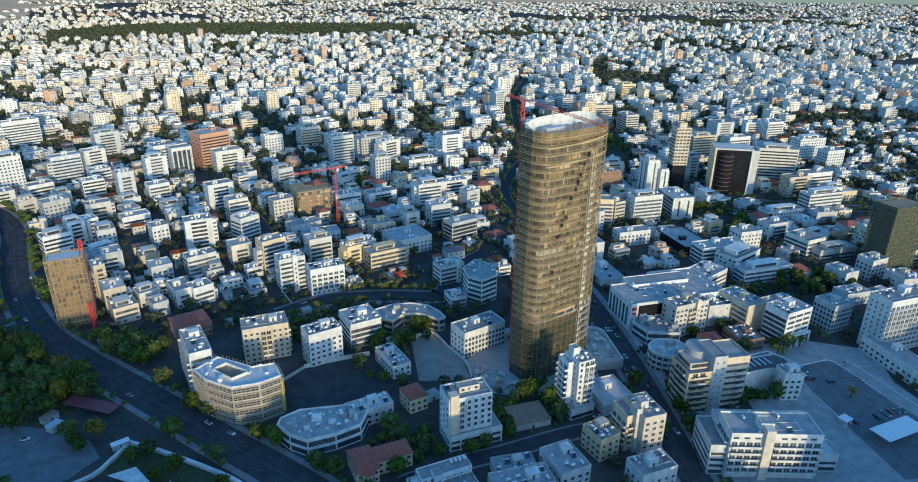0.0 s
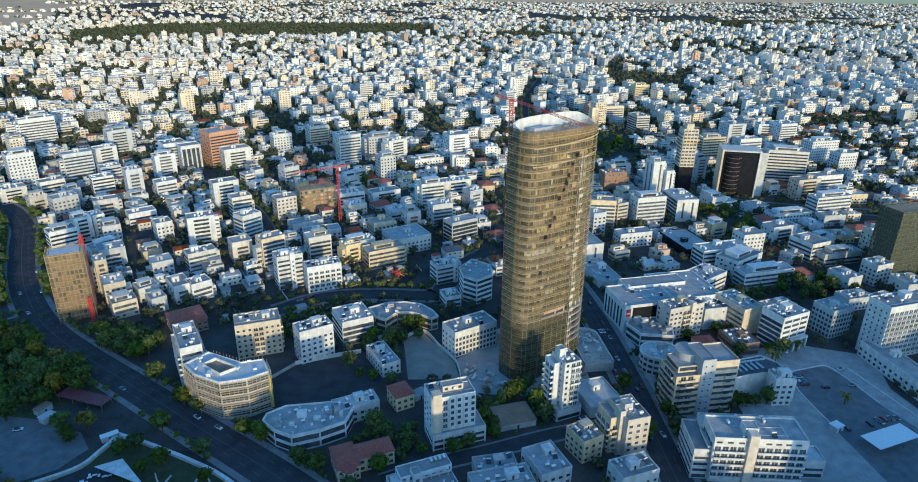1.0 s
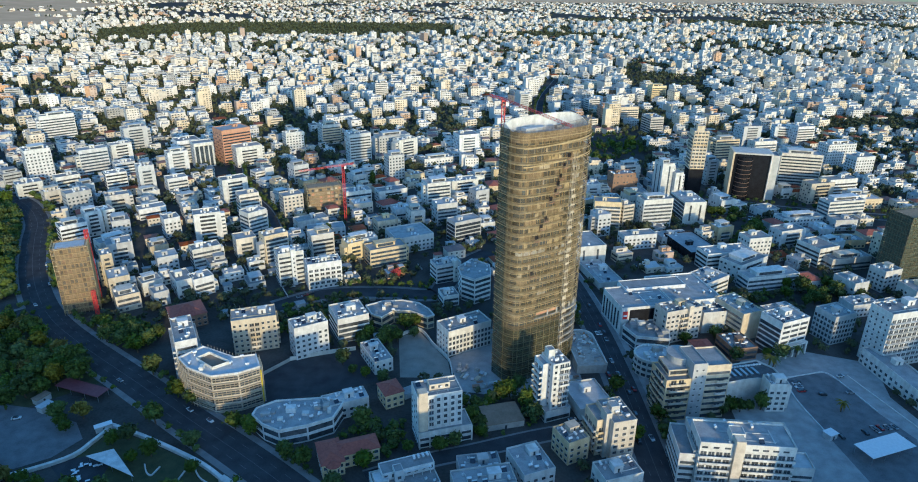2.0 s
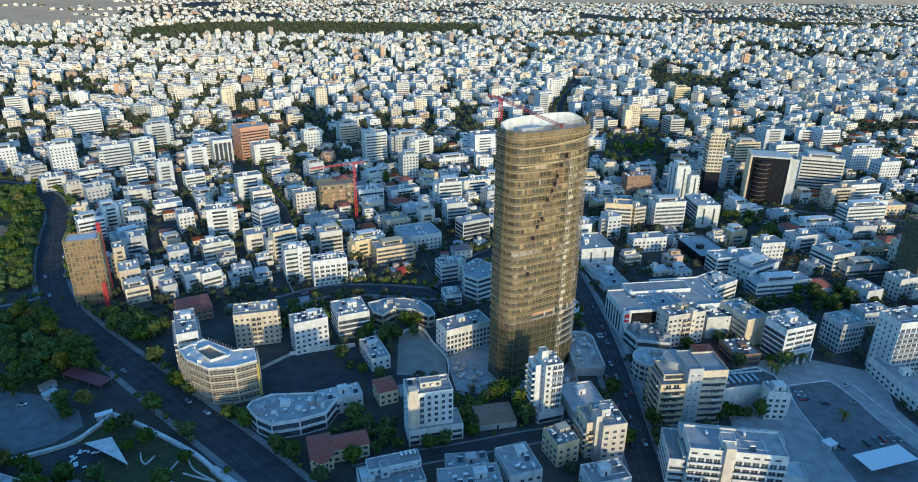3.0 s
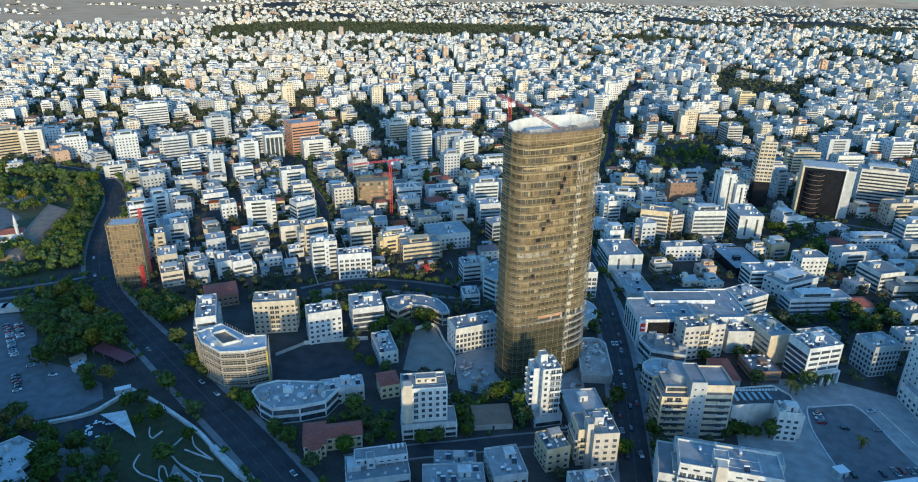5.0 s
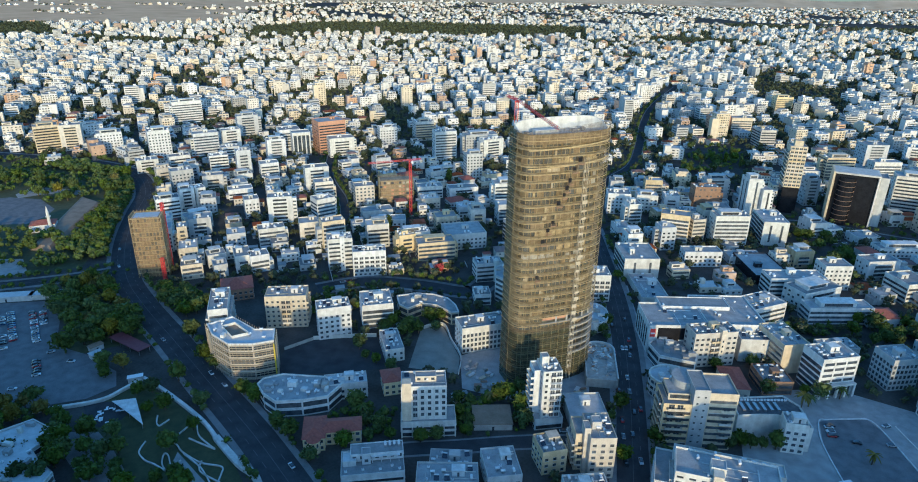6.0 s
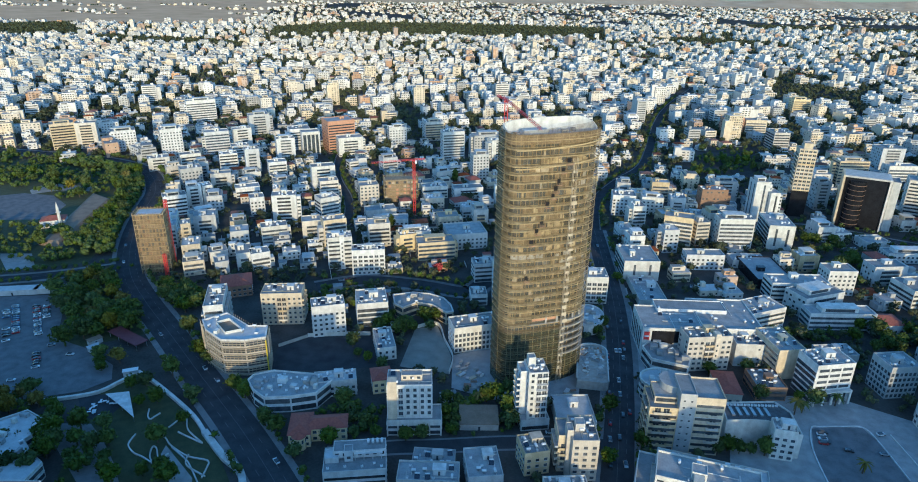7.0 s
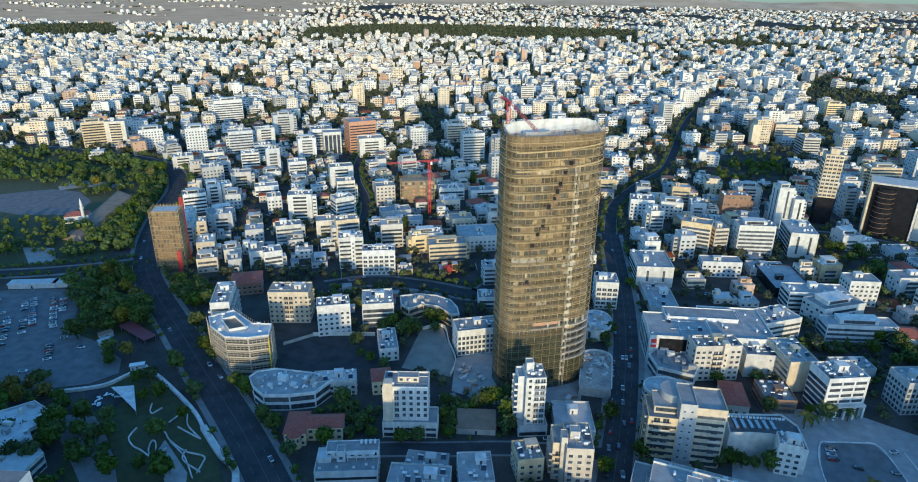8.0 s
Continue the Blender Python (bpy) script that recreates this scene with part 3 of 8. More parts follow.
def facade(root, w, d, h, styles, wall, storey, base, rnd, turns=(0, 90, 180, 270), z0=0.0, shift=Matrix()):
    """Windows, bands and balconies, each one an object of its own."""
    floors = max(1, int((h - z0 - 0.7) / storey))
    deep = rnd.choice((1.1, 1.3, 1.5))
    solid = rnd.random() < 0.7
    each = styles.split("|")
    for turn in turns:
        m, length = face(w, d, turn)
        m = shift @ m
        style = each[turn // 90 % len(each)]
        side = turn in (90, 270) and len(each) == 1
        if style == "none":
            continue
        if style == "slit":
            for x in (-length * 0.2, length * 0.24) if length > 14 else (length * 0.1,):
                piece("window_strip", ribbon_mesh(1.5, h - z0 - 5, wall), root, m @ Matrix.Translation((x, 0, z0 + (h - z0) / 2)))
            continue
        k = max(1, round(length / rnd.choice((3.0, 3.4, 3.8))))
        step = length / k
        ww, wh = min(rnd.choice((1.3, 1.5, 1.7)), step * 0.6), rnd.choice((1.3, 1.4, 1.5))
        if style == "grid":
            k = max(2, round(length / 2.3))
            step, ww, wh = length / k, 1.5, 1.9
        for f in range(floors):
            z = z0 + (f + 0.55) * storey
            ground = f == 0 and z0 < 1
            if style == "ribbon" or (ground and style in ("curtain", "punched") and base):
                piece("window_band", ribbon_mesh(length - 1.2, 2.0 if ground else 1.5, wall, f % 4), root, m @ Matrix.Translation((0, 0, z)))
            elif style == "curtain":
                piece("window_band", ribbon_mesh(length - 0.5, storey - 0.9, wall, f % 4), root, m @ Matrix.Translation((0, 0, z)))
            elif style == "balcony" and not side and f:
                piece("balcony", balcony_mesh(length - 0.6, deep, wall, solid), root, m @ Matrix.Translation((0, 0, z0 + f * storey)))
            elif style == "mixed" and not side and f:
                for i in range(k):
                    x = -length / 2 + (i + 0.5) * step
                    if i in (k // 2, k // 2 - 1) and k > 3:
                        continue
                    piece("window", window_mesh(ww, wh, rnd.choice((0, 0, 0, 1, 2))), root, m @ Matrix.Translation((x, 0, z)))
                if k > 3:
                    piece("balcony", balcony_mesh(step * 2 - 0.4, deep, wall, solid), root, m @ Matrix.Translation((-length / 2 + (k // 2) * step, 0, z0 + f * storey)))
            elif style == "plain":
                if f % 2 and turn != 180:
                    piece("window", window_mesh(1.0, 1.0), root, m @ Matrix.Translation((length * 0.2, 0, z)))
            else:
                for i in range(k):
                    if (turn == 180 and (i + f) % 3) or style not in ("punched", "grid") and side and i % 2 and k > 2:
                        continue
                    piece("window", window_mesh(ww, wh, rnd.choice((0, 0, 0, 1, 2))), root, m @ Matrix.Translation((-length / 2 + (i + 0.5) * step, 0, z)))


def block(x, y, w, d, turn, h, style="punched", wall="white", roof="roof", storey=3.1, label="", name="apartment_block", rim=0.9, full=True, base=False, group="city blocks"):
    rnd = random.Random(int(x * 31 + y * 17 + w * 7))
    root = thing(name, pose(x, y, 0, 0, 0, turn), label or f"{TONE[wall]} {NOUN[style.split('|')[0]]}", "building", group)
    FOOT.append((x, y, math.cos(radians(turn)), math.sin(radians(turn)), w / 2, d / 2))
    body_with_roof(root, w, d, h, wall, roof, rim)
    facade(root, w, d, h - rim, style, wall, storey, base, rnd)
    clutter(root, w, d, h - rim + 0.06, wall, rnd, full)
    if style in ("balcony", "mixed", "ribbon") and h > 12 and rnd.random() < 0.5:
        bm = bmesh.new()
        sx, sw = rnd.choice((-1, 1)) * w * rnd.uniform(0.05, 0.3), rnd.uniform(2.6, 3.6)
        box(bm, sx - sw / 2, sx + sw / 2, -d / 2 - 1.7, -d / 2 + 2.0, 0, h + 2.2)
        part("stair_shaft", bm, wall, root)
        for f in range(1, int(h / storey)):
            piece("window", window_mesh(0.9, 1.2), root, Matrix.Translation((sx, -d / 2 - 1.7, (f + 0.3) * storey)))
    return root


def lite(x, y, w, d, turn, h, style="punched", wall="white", roof="roof", storey=3.1, label="", tiled=False, group="city blocks farther off"):
    """A block farther off: its windows are joined into one mesh, its balconies into another."""
    rnd = random.Random(int(x * 13 + y * 29))
    root = thing("apartment_block", pose(x, y, 0, 0, 0, turn), label or f"{TONE[wall]} {NOUN[style.split('|')[0]]}", "building", group)
    FOOT.append((x, y, math.cos(radians(turn)), math.sin(radians(turn)), w / 2, d / 2))
    if tiled:
        bm = bmesh.new()
        box(bm, -w / 2, w / 2, -d / 2, d / 2, -0.3, h)
        part("wall", bm, wall, root)
        hip_roof(root, w, d, h)
    else:
        body_with_roof(root, w, d, h, wall, roof)
        clutter(root, w, d, h - 0.84, wall, rnd, full=False)
        bm = bmesh.new()
        for _ in range(rnd.randint(3, 7) if rnd.random() < 0.6 else 0):
            cx, cy = rnd.uniform(-w / 2 + 1, w / 2 - 1), rnd.uniform(-d / 2 + 1, d / 2 - 1)
            r = rnd.uniform(0.5, 0.8)
            box(bm, cx - r, cx + r, cy - r, cy + r, h - 0.84, h + rnd.uniform(0.1, 0.9))
        if bm.verts:
            tagged(part("rooftop_tanks", bm, "tank", root), kind="stuff")
        else:
            bm.free()
        if rnd.random() < 0.4 and w > 10 and d > 10:
            bm = bmesh.new()
            cx, cy, pw, pd = rnd.uniform(-1.5, 1.5), rnd.uniform(0, 1.5), w * rnd.uniform(0.5, 0.7), d * rnd.uniform(0.45, 0.6)
            box(bm, cx - pw / 2, cx + pw / 2, cy - pd / 2, cy + pd / 2, h - 0.85, h + 2.2)
            box(bm, cx - pw / 2 - 0.5, cx + pw / 2 + 0.5, cy - pd / 2 - 0.9, cy + pd / 2 + 0.3, h + 2.2, h + 2.45)
            box(bm, cx - pw * 0.4, cx + pw * 0.4, cy - pd / 2 - 0.05, cy - pd / 2 + 0.02, h - 0.4, h + 1.6, 1)
            part("penthouse", bm, (wall, "glass"), root)
        if rnd.random() < 0.4 and h > 9:
            bm = bmesh.new()
            side, wh = rnd.choice((-1, 1)), h - rnd.choice((3.1, 6.2))
            x0, x1 = sorted((side * w / 2, side * (w / 2 + rnd.uniform(2.0, 4.0))))
            y0, y1 = -d * rnd.uniform(0.15, 0.4), d * rnd.uniform(0.1, 0.4)
            box(bm, x0, x1, y0, y1, -0.3, wh)
            for f in range(1, int(wh / storey)):
                box(bm, x0 + 0.4, x1 - 0.4, y0 - 0.05, y0 + 0.02, f * storey + 0.7, f * storey + 2.0, 1)
            part("side_wing", bm, (wall, "glass"), root)
    panes, slabs = bmesh.new(), bmesh.new()
    floors = max(1, int((h - 1.2) / storey))
    deep = rnd.choice((0.9, 1.2, 1.4))
    each = style.split("|")
    for turn_ in (0, 90, 180, 270):
        m, length = face(w, d, turn_)
        style = each[turn_ // 90 % len(each)]
        if style == "slit":
            for cx in (-length * 0.2, length * 0.24) if length > 14 else (length * 0.1,):
                box(panes, cx - 0.8, cx + 0.8, -0.05, 0.02, 3, h - 3, 0, m)
            continue
        if style == "none":
            continue
        k = max(1, round(length / 3.4))
        step = length / k
        for f in range(floors):
            z = (f + 0.55) * storey
            if style in ("ribbon", "curtain"):
                tall = 0.75 if style == "ribbon" else 1.05
                box(panes, -length / 2 + 0.5, length / 2 - 0.5, -0.05, 0.02, z - tall, z + tall, 0, m)
            elif style in ("balcony", "mixed") and turn_ in (0, 180) and f:
                a, b = (-length / 2 + 0.3, length / 2 - 0.3) if style == "balcony" else (-length * 0.3, length * 0.3)
                box(slabs, a, b, -deep, 0.02, f * storey - 0.15, f * storey, 0, m)
                box(slabs, a, b, -deep, -deep + 0.12, f * storey, f * storey + 0.95, 0, m)
                box(panes, a + 0.5, b - 0.5, -0.05, 0.02, f * storey + 0.1, f * storey + 2.2, 0, m)
            elif style != "plain" or f % 2:
                for i in range(k):
                    if (i + f) % 3 == 2 and style != "punched":
                        continue
                    cx = -length / 2 + (i + 0.5) * step
                    box(panes, cx - step * 0.24, cx + step * 0.24, -0.05, 0.02, z - 0.7, z + 0.7, 0, m)
    tagged(part("windows", panes, "glass", root), kind="stuff")
    if slabs.verts:
        tagged(part("balconies", slabs, wall, root), kind="stuff")
    else:
        slabs.free()
    return root


def hip_roof(root, w, d, h, over=0.5, rise=None, m="tile"):
    bm = bmesh.new()
    rise = rise or min(w, d) * 0.22
    x, y = w / 2 + over, d / 2 + over
    ridge = max(0.3, (w - d) / 2) if w >= d else 0.0
    across = max(0.3, (d - w) / 2) if d > w else 0.0
    low = [bm.verts.new(p) for p in ((-x, -y, h), (x, -y, h), (x, y, h), (-x, y, h))]
    a, b = (bm.verts.new((-ridge, -across, h + rise)), bm.verts.new((ridge, across, h + rise)))
    if w >= d:
        for f in ((low[0], low[1], b, a), (low[2], low[3], a, b), (low[1], low[2], b), (low[3], low[0], a)):
            bm.faces.new(f)
    else:
        for f in ((low[0], low[1], a), (low[1], low[2], b, a), (low[2], low[3], b), (low[3], low[0], a, b)):
            bm.faces.new(f)
    bm.faces.new(low[::-1])
    part("roof", bm, m, root, "red clay tiled hipped roof")


def house(x, y, w, d, turn, h, wall="cream", label="", m="tile"):
    rnd = random.Random(int(x * 7 + y))
    root = thing("house", pose(x, y, 0, 0, 0, turn), label or f"{TONE[wall]} house with a red tiled roof", "house", "tiled houses")
    FOOT.append((x, y, math.cos(radians(turn)), math.sin(radians(turn)), w / 2, d / 2))
    bm = bmesh.new()
    box(bm, -w / 2, w / 2, -d / 2, d / 2, -0.3, h)
    part("wall", bm, wall, root)
    hip_roof(root, w, d, h, m=m)
    facade(root, w, d, h + 0.5, "punched", wall, 3.3, False, rnd)
    return root


lite(-265.8, 119.1, 6.8, 11.5, 31.4, 24.0, "mixed", "cream")
block(-183.0, 12.8, 10.5, 27.1, 22.7, 25.0, "ribbon|balcony|punched|balcony", "white")
block(-152.3, 35.2, 23.9, 14.0, 14.0, 21.0, "mixed|balcony|mixed|punched", "cream")
block(-121.3, 26.8, 18.9, 11.8, 25.1, 20.0, "punched", "white")
block(-100.9, 45.9, 18.4, 19.5, 21.0, 15.8, "curtain", "white")
block(-83.8, 13.2, 10.4, 22.3, 23.3, 8.0, "punched", "white")
block(-34.9, 28.5, 27.5, 13.9, 25.1, 16.0, "grid|punched|punched|punched", "white")
block(-40.3, 115.7, 18.4, 11.5, 20.6, 14.0, "ribbon", "white")
block(-40.4, 80.8, 10.5, 11.5, 15.1, 8.0, "ribbon", "white")
block(-146.0, 117.4, 17.1, 12.2, 22.5, 24.0, "ribbon", "white")
block(-122.8, 110.8, 22.7, 11.5, 17.7, 19.0, "balcony", "white")
lite(-106.4, 153.7, 12.8, 11.5, 29.6, 15.0, "mixed", "yellow")
lite(-82.4, 146.6, 28.0, 13.9, 22.0, 14.1, "ribbon", "cream")
house(-75.4, -21.8, 9.6, 11.5, 22.7, 8.0, "yellow")
block(-36.9, -75.0, 18.1, 11.5, 5.5, 6.0, "plain", "grey")
block(-36.6, -86.5, 25.3, 11.5, 8.0, 9.0, "plain", "white")
block(-15.5, -76.8, 14.4, 17.8, 16.4, 9.0, "punched", "white")
block(19.3, -85.9, 17.4, 11.5, 13.0, 10.0, "punched", "white")
lite(-242.2, 86.6, 14.0, 14.2, 30.5, 11.0, "balcony", "cream")
lite(-223.6, 90.4, 9.1, 11.5, 35.0, 10.0, "mixed", "grey")
lite(-234.9, 106.7, 12.5, 11.9, 35.7, 10.0, "mixed", "white")
lite(-213.6, 104.2, 10.9, 18.6, 30.9, 13.0, "mixed", "white")
lite(-201.1, 103.7, 13.1, 11.5, 34.9, 13.0, "balcony", "white")
lite(-210.9, 149.4, 19.6, 11.5, 30.1, 15.0, "ribbon", "white")
house(-198.9, 64.4, 19.3, 18.9, 27.8, 8.0, "brown")
block(115.2, 41.8, 17.8, 15.4, 6.1, 14.1, "plain", "white")
block(90.2, 31.2, 24.3, 11.5, 15.6, 21.0, "mixed", "cream")
block(128.2, 81.2, 29.6, 17.4, 30.9, 15.0, "ribbon", "cream")
lite(164.1, 127.3, 37.5, 14.3, 9.0, 14.0, "ribbon", "white")
lite(170.8, 112.2, 31.3, 17.1, 29.6, 14.0, "mixed", "white")
lite(179.0, 92.5, 39.7, 12.0, 9.0, 11.2, "ribbon", "white")
lite(194.3, 142.9, 18.7, 13.7, 9.0, 18.0, "punched", "white")
lite(232.3, 164.2, 24.1, 13.0, 14.5, 15.0, "mixed", "white")
lite(238.0, 132.7, 19.1, 20.6, 17.5, 15.0, "ribbon", "white")
lite(253.5, 120.7, 33.7, 11.5, 9.0, 10.0, "ribbon", "cream")
block(129.5, 37, 15, 24, 17, 18, "none|punched|punched|ribbon", "cream", label="cream office block wedged between the mall and its neighbours")
block(163, 48, 20, 12, 15, 8, "plain", "grey")
block(182.7, 25.2, 16.4, 14.2, 15.8, 18.6, "grid", "grey")
house(204.8, 94.0, 20.3, 14.2, 9.0, 6.0, "white")
block(218.8, 53.8, 19.9, 12.1, 9.0, 9.0, "punched", "grey")
root = block(203.7, 0.8, 34.0, 14.0, 11.0, 34.0, "balcony|punched|punched|none", "white", label="tall white block with fine bands on its end wall")
for f in range(10):
    bm = bmesh.new()
    box(bm, -17.12, -16.98, -7.0, 7.0, 3.1 * f + 2.9, 3.1 * f + 3.15)
    part("floor_band", bm, "grey", root)
    for y in (-5.0, -1.8, 1.6, 4.8):
        piece("window", window_mesh(1.0, 1.2, f % 3), root, pose(-17.0, y, 3.1 * f + 1.7, 0, 0, 270))
lite(-118.6, 414.2, 24.7, 13.0, 25.1, 34.0, "balcony", "white")
lite(-165.7, 249.9, 17.2, 13.0, 27.3, 20.0, "punched", "cream")
lite(-40.1, 269.4, 22.0, 16.2, 17.5, 24.0, "balcony", "white")
lite(-14.0, 297.3, 27.3, 13.0, 18.9, 17.0, "mixed", "white")
lite(-78.9, 351.0, 16.5, 14.4, 23.0, 27.0, "punched", "grey")
lite(-33.3, 404.8, 34.0, 13.0, 20.1, 9.0, "punched", "white")
lite(-67.7, 429.6, 24.7, 13.0, 34.7, 24.0, "mixed", "white")
lite(-83.1, 451.5, 37.8, 18.5, 23.2, 24.0, "punched", "grey")
lite(-160, 505, 24, 16, 26.7, 24.0, "balcony", "cream", label="cream apartment block with balconies and a dark red roof edge")
lite(-131, 482, 15, 13, 26.7, 20.0, "mixed", "white")
lite(-198.7, 473.6, 21.6, 13.4, 29.0, 22.0, "punched", "white")
lite(-81.2, 288.7, 27.7, 13.0, 22.6, 11.0, "mixed", "white")
lite(-112.0, 283.5, 23.8, 13.0, 20.7, 12.0, "balcony", "white")
lite(-21.6, 188.4, 24.1, 13.0, 27.3, 18.0, "curtain", "grey")
lite(-64.9, 175.7, 30.0, 25.2, 22.3, 13.0, "punched", "grey")
lite(-101.4, 160.1, 23.5, 11.5, 24.2, 15.0, "balcony", "white")
lite(1.6, 436.2, 24.4, 18.8, 18.2, 28.0, "mixed", "white")
lite(-130.9, 199.0, 28.6, 13.0, 14.7, 9.0, "punched", "white")
lite(-145.3, 216.8, 25.8, 13.0, 27.0, 10.0, "mixed", "cream")
lite(-488.7, 528.2, 37.6, 13.0, 38.0, 32.0, "ribbon", "white")
lite(-308.4, 312.5, 13.9, 13.0, 32.8, 29.0, "mixed", "grey")
lite(-426.4, 357.6, 22.2, 20, 37.3, 34.0, "punched", "white")
lite(-384.2, 379.7, 26.4, 14.5, 35.7, 28.0, "ribbon", "white")
lite(-368.2, 407.6, 20.5, 13.0, 39.7, 26.0, "mixed", "white")
lite(-375.8, 468.5, 25.0, 15.6, 35.4, 30.0, "mixed", "grey")
lite(-299.6, 374.0, 19.8, 13.0, 32.6, 26.0, "mixed", "white")
lite(-306.6, 429.3, 23.8, 20.1, 32.9, 25.0, "balcony", "white")
lite(-280.9, 310.4, 18.0, 13.3, 31.9, 18.0, "balcony", "white")
lite(-222.6, 285.8, 22.4, 13.0, 29.8, 24.0, "mixed", "white")
lite(-200.6, 242.8, 16.2, 13.0, 28.1, 24.0, "ribbon", "cream")
lite(-187.9, 204.2, 16.6, 13.0, 43.9, 22.0, "ribbon", "white")
lite(-219.7, 190.9, 19.6, 13.0, 20.4, 26.0, "mixed", "white")
lite(-238.0, 411.5, 28.0, 16.9, 30.4, 22.0, "mixed", "white")
lite(-339.8, 321.4, 18.2, 13.0, 32.2, 20.0, "ribbon", "white")
lite(-350.0, 367.2, 18.6, 13.0, 35.8, 17.0, "balcony", "white")
lite(-388.3, 329.4, 20.7, 13.0, 38.7, 15.0, "balcony", "white")
lite(-414.6, 312.4, 21.1, 15.3, 36.7, 14.0, "mixed", "white")
lite(-463.7, 356.3, 15.3, 30.2, 58.6, 11.0, "balcony", "white")
lite(-499.5, 376.9, 25.8, 19.4, 38.0, 24.0, "punched", "white")
lite(-162.0, 149.7, 17.4, 11.5, 32.4, 24.0, "balcony", "cream")
lite(-253.7, 208.4, 12.1, 13.0, 31.6, 16.0, "punched", "white")
lite(-305.9, 217.9, 8.7, 13.0, 41.7, 20.0, "mixed", "white")
lite(-315.1, 212.7, 12.4, 13.0, 34.8, 20.0, "mixed", "white")
lite(-321.0, 191.9, 18.9, 13.0, 37.7, 18.0, "ribbon", "white")
lite(-285.2, 173.9, 21.7, 13.0, 42.5, 12.0, "balcony", "white")
lite(-284.1, 250.7, 21.7, 13.0, 31.4, 10.0, "ribbon", "white")
lite(-256.0, 426.4, 32.0, 24.0, 38.0, 38.0, "balcony", "brick")
lite(324, 312, 38, 19.0, -17.9, 36.0, "balcony", "cream")
lite(174.3, 281.8, 12.2, 14.9, 9.0, 36.0, "slit|plain|plain|slit", "white")
lite(184.6, 277.5, 8.0, 13.0, 9.0, 28.0, "slit", "white")
lite(141.1, 212.2, 26.9, 13.0, 9.0, 25.0, "balcony", "white")
lite(176.6, 227.2, 19.2, 31.1, 1.2, 20.0, "slit|curtain|plain|curtain", "white")
lite(99.2, 207.6, 21.8, 13.0, -11.5, 25.0, "balcony", "cream")
lite(115.8, 213.5, 11.1, 13.0, 20.6, 20.0, "ribbon", "cream")
lite(112.1, 166.4, 27.3, 11.5, 9.0, 12.0, "punched", "white")
lite(145.2, 177.6, 25.0, 13.0, 9.0, 6.0, "balcony", "grey")
lite(141.5, 302.9, 23.5, 13.0, 9.4, 20.0, "plain", "brown")
lite(318.5, 266.1, 25.4, 13.0, 9.0, 20.0, "mixed", "cream")
lite(341.8, 271.5, 30.5, 13.0, 9.0, 22.0, "balcony", "white")
lite(309.6, 216.1, 36.3, 13.0, 9.0, 20.0, "ribbon", "white")
lite(269.1, 210.0, 39.1, 13.0, 7.9, 8.0, "punched", "white")
lite(221, 620, 27, 16, 6, 24.0, "balcony", "brick")
lite(250, 623, 27, 16, 6, 22.0, "balcony", "cream")
lite(354, 790, 26, 16, 9, 24.0, "balcony", "yellow")
lite(-572, 370, 25, 18, 42, 30.0, "balcony", "cream")
lite(-547, 379, 22, 16, 30, 30.0, "mixed", "cream")
lite(259.4, 546.8, 18.7, 25.1, 9.0, 24.0, "ribbon", "cream")
lite(413.7, 387.6, 36.2, 16.2, 9.0, 26.0, "punched", "white")
lite(416.4, 349.6, 23.3, 15.0, 9.0, 22.0, "punched", "white")
lite(429.4, 487.7, 24.4, 21.8, 9.0, 24.0, "balcony", "white")
lite(412.5, 501.1, 19.6, 16.9, -12.7, 20.0, "mixed", "white")
lite(356.8, 480.8, 25.0, 20.5, 9.0, 26.0, "mixed", "grey")
lite(343.3, 418.1, 28.8, 13.0, 9.0, 22.0, "balcony", "white")
lite(239.4, 326.4, 12.4, 13.0, 9.0, 26.0, "mixed", "grey")
lite(294.1, 412.7, 29.8, 17.0, 9.0, 26.0, "ribbon", "cream")
lite(156.3, 331.5, 21.5, 13.0, 9.0, 20.0, "mixed", "grey")
block(68.1, 113.2, 17.9, 36.6, 9.0, 5.0, "plain", "white")
lite(152.7, 158.2, 24.8, 39.7, 9.0, 7.0, "plain", "black")
lite(63.8, 147.8, 24.6, 29.1, 9.0, 15.0, "slit|punched|plain|curtain", "white")

# ---- the tower ----
TOWER = pose(1, 8, 0, 0, 0, 28)
tower = thing("tower_under_construction", TOWER, "tall curved tower under gold-brown debris netting", "tower")
FOOT.append((1, 8, math.cos(radians(28)), math.sin(radians(28)), 25, 13))
STOREY, FLOORS = 3.9, 34


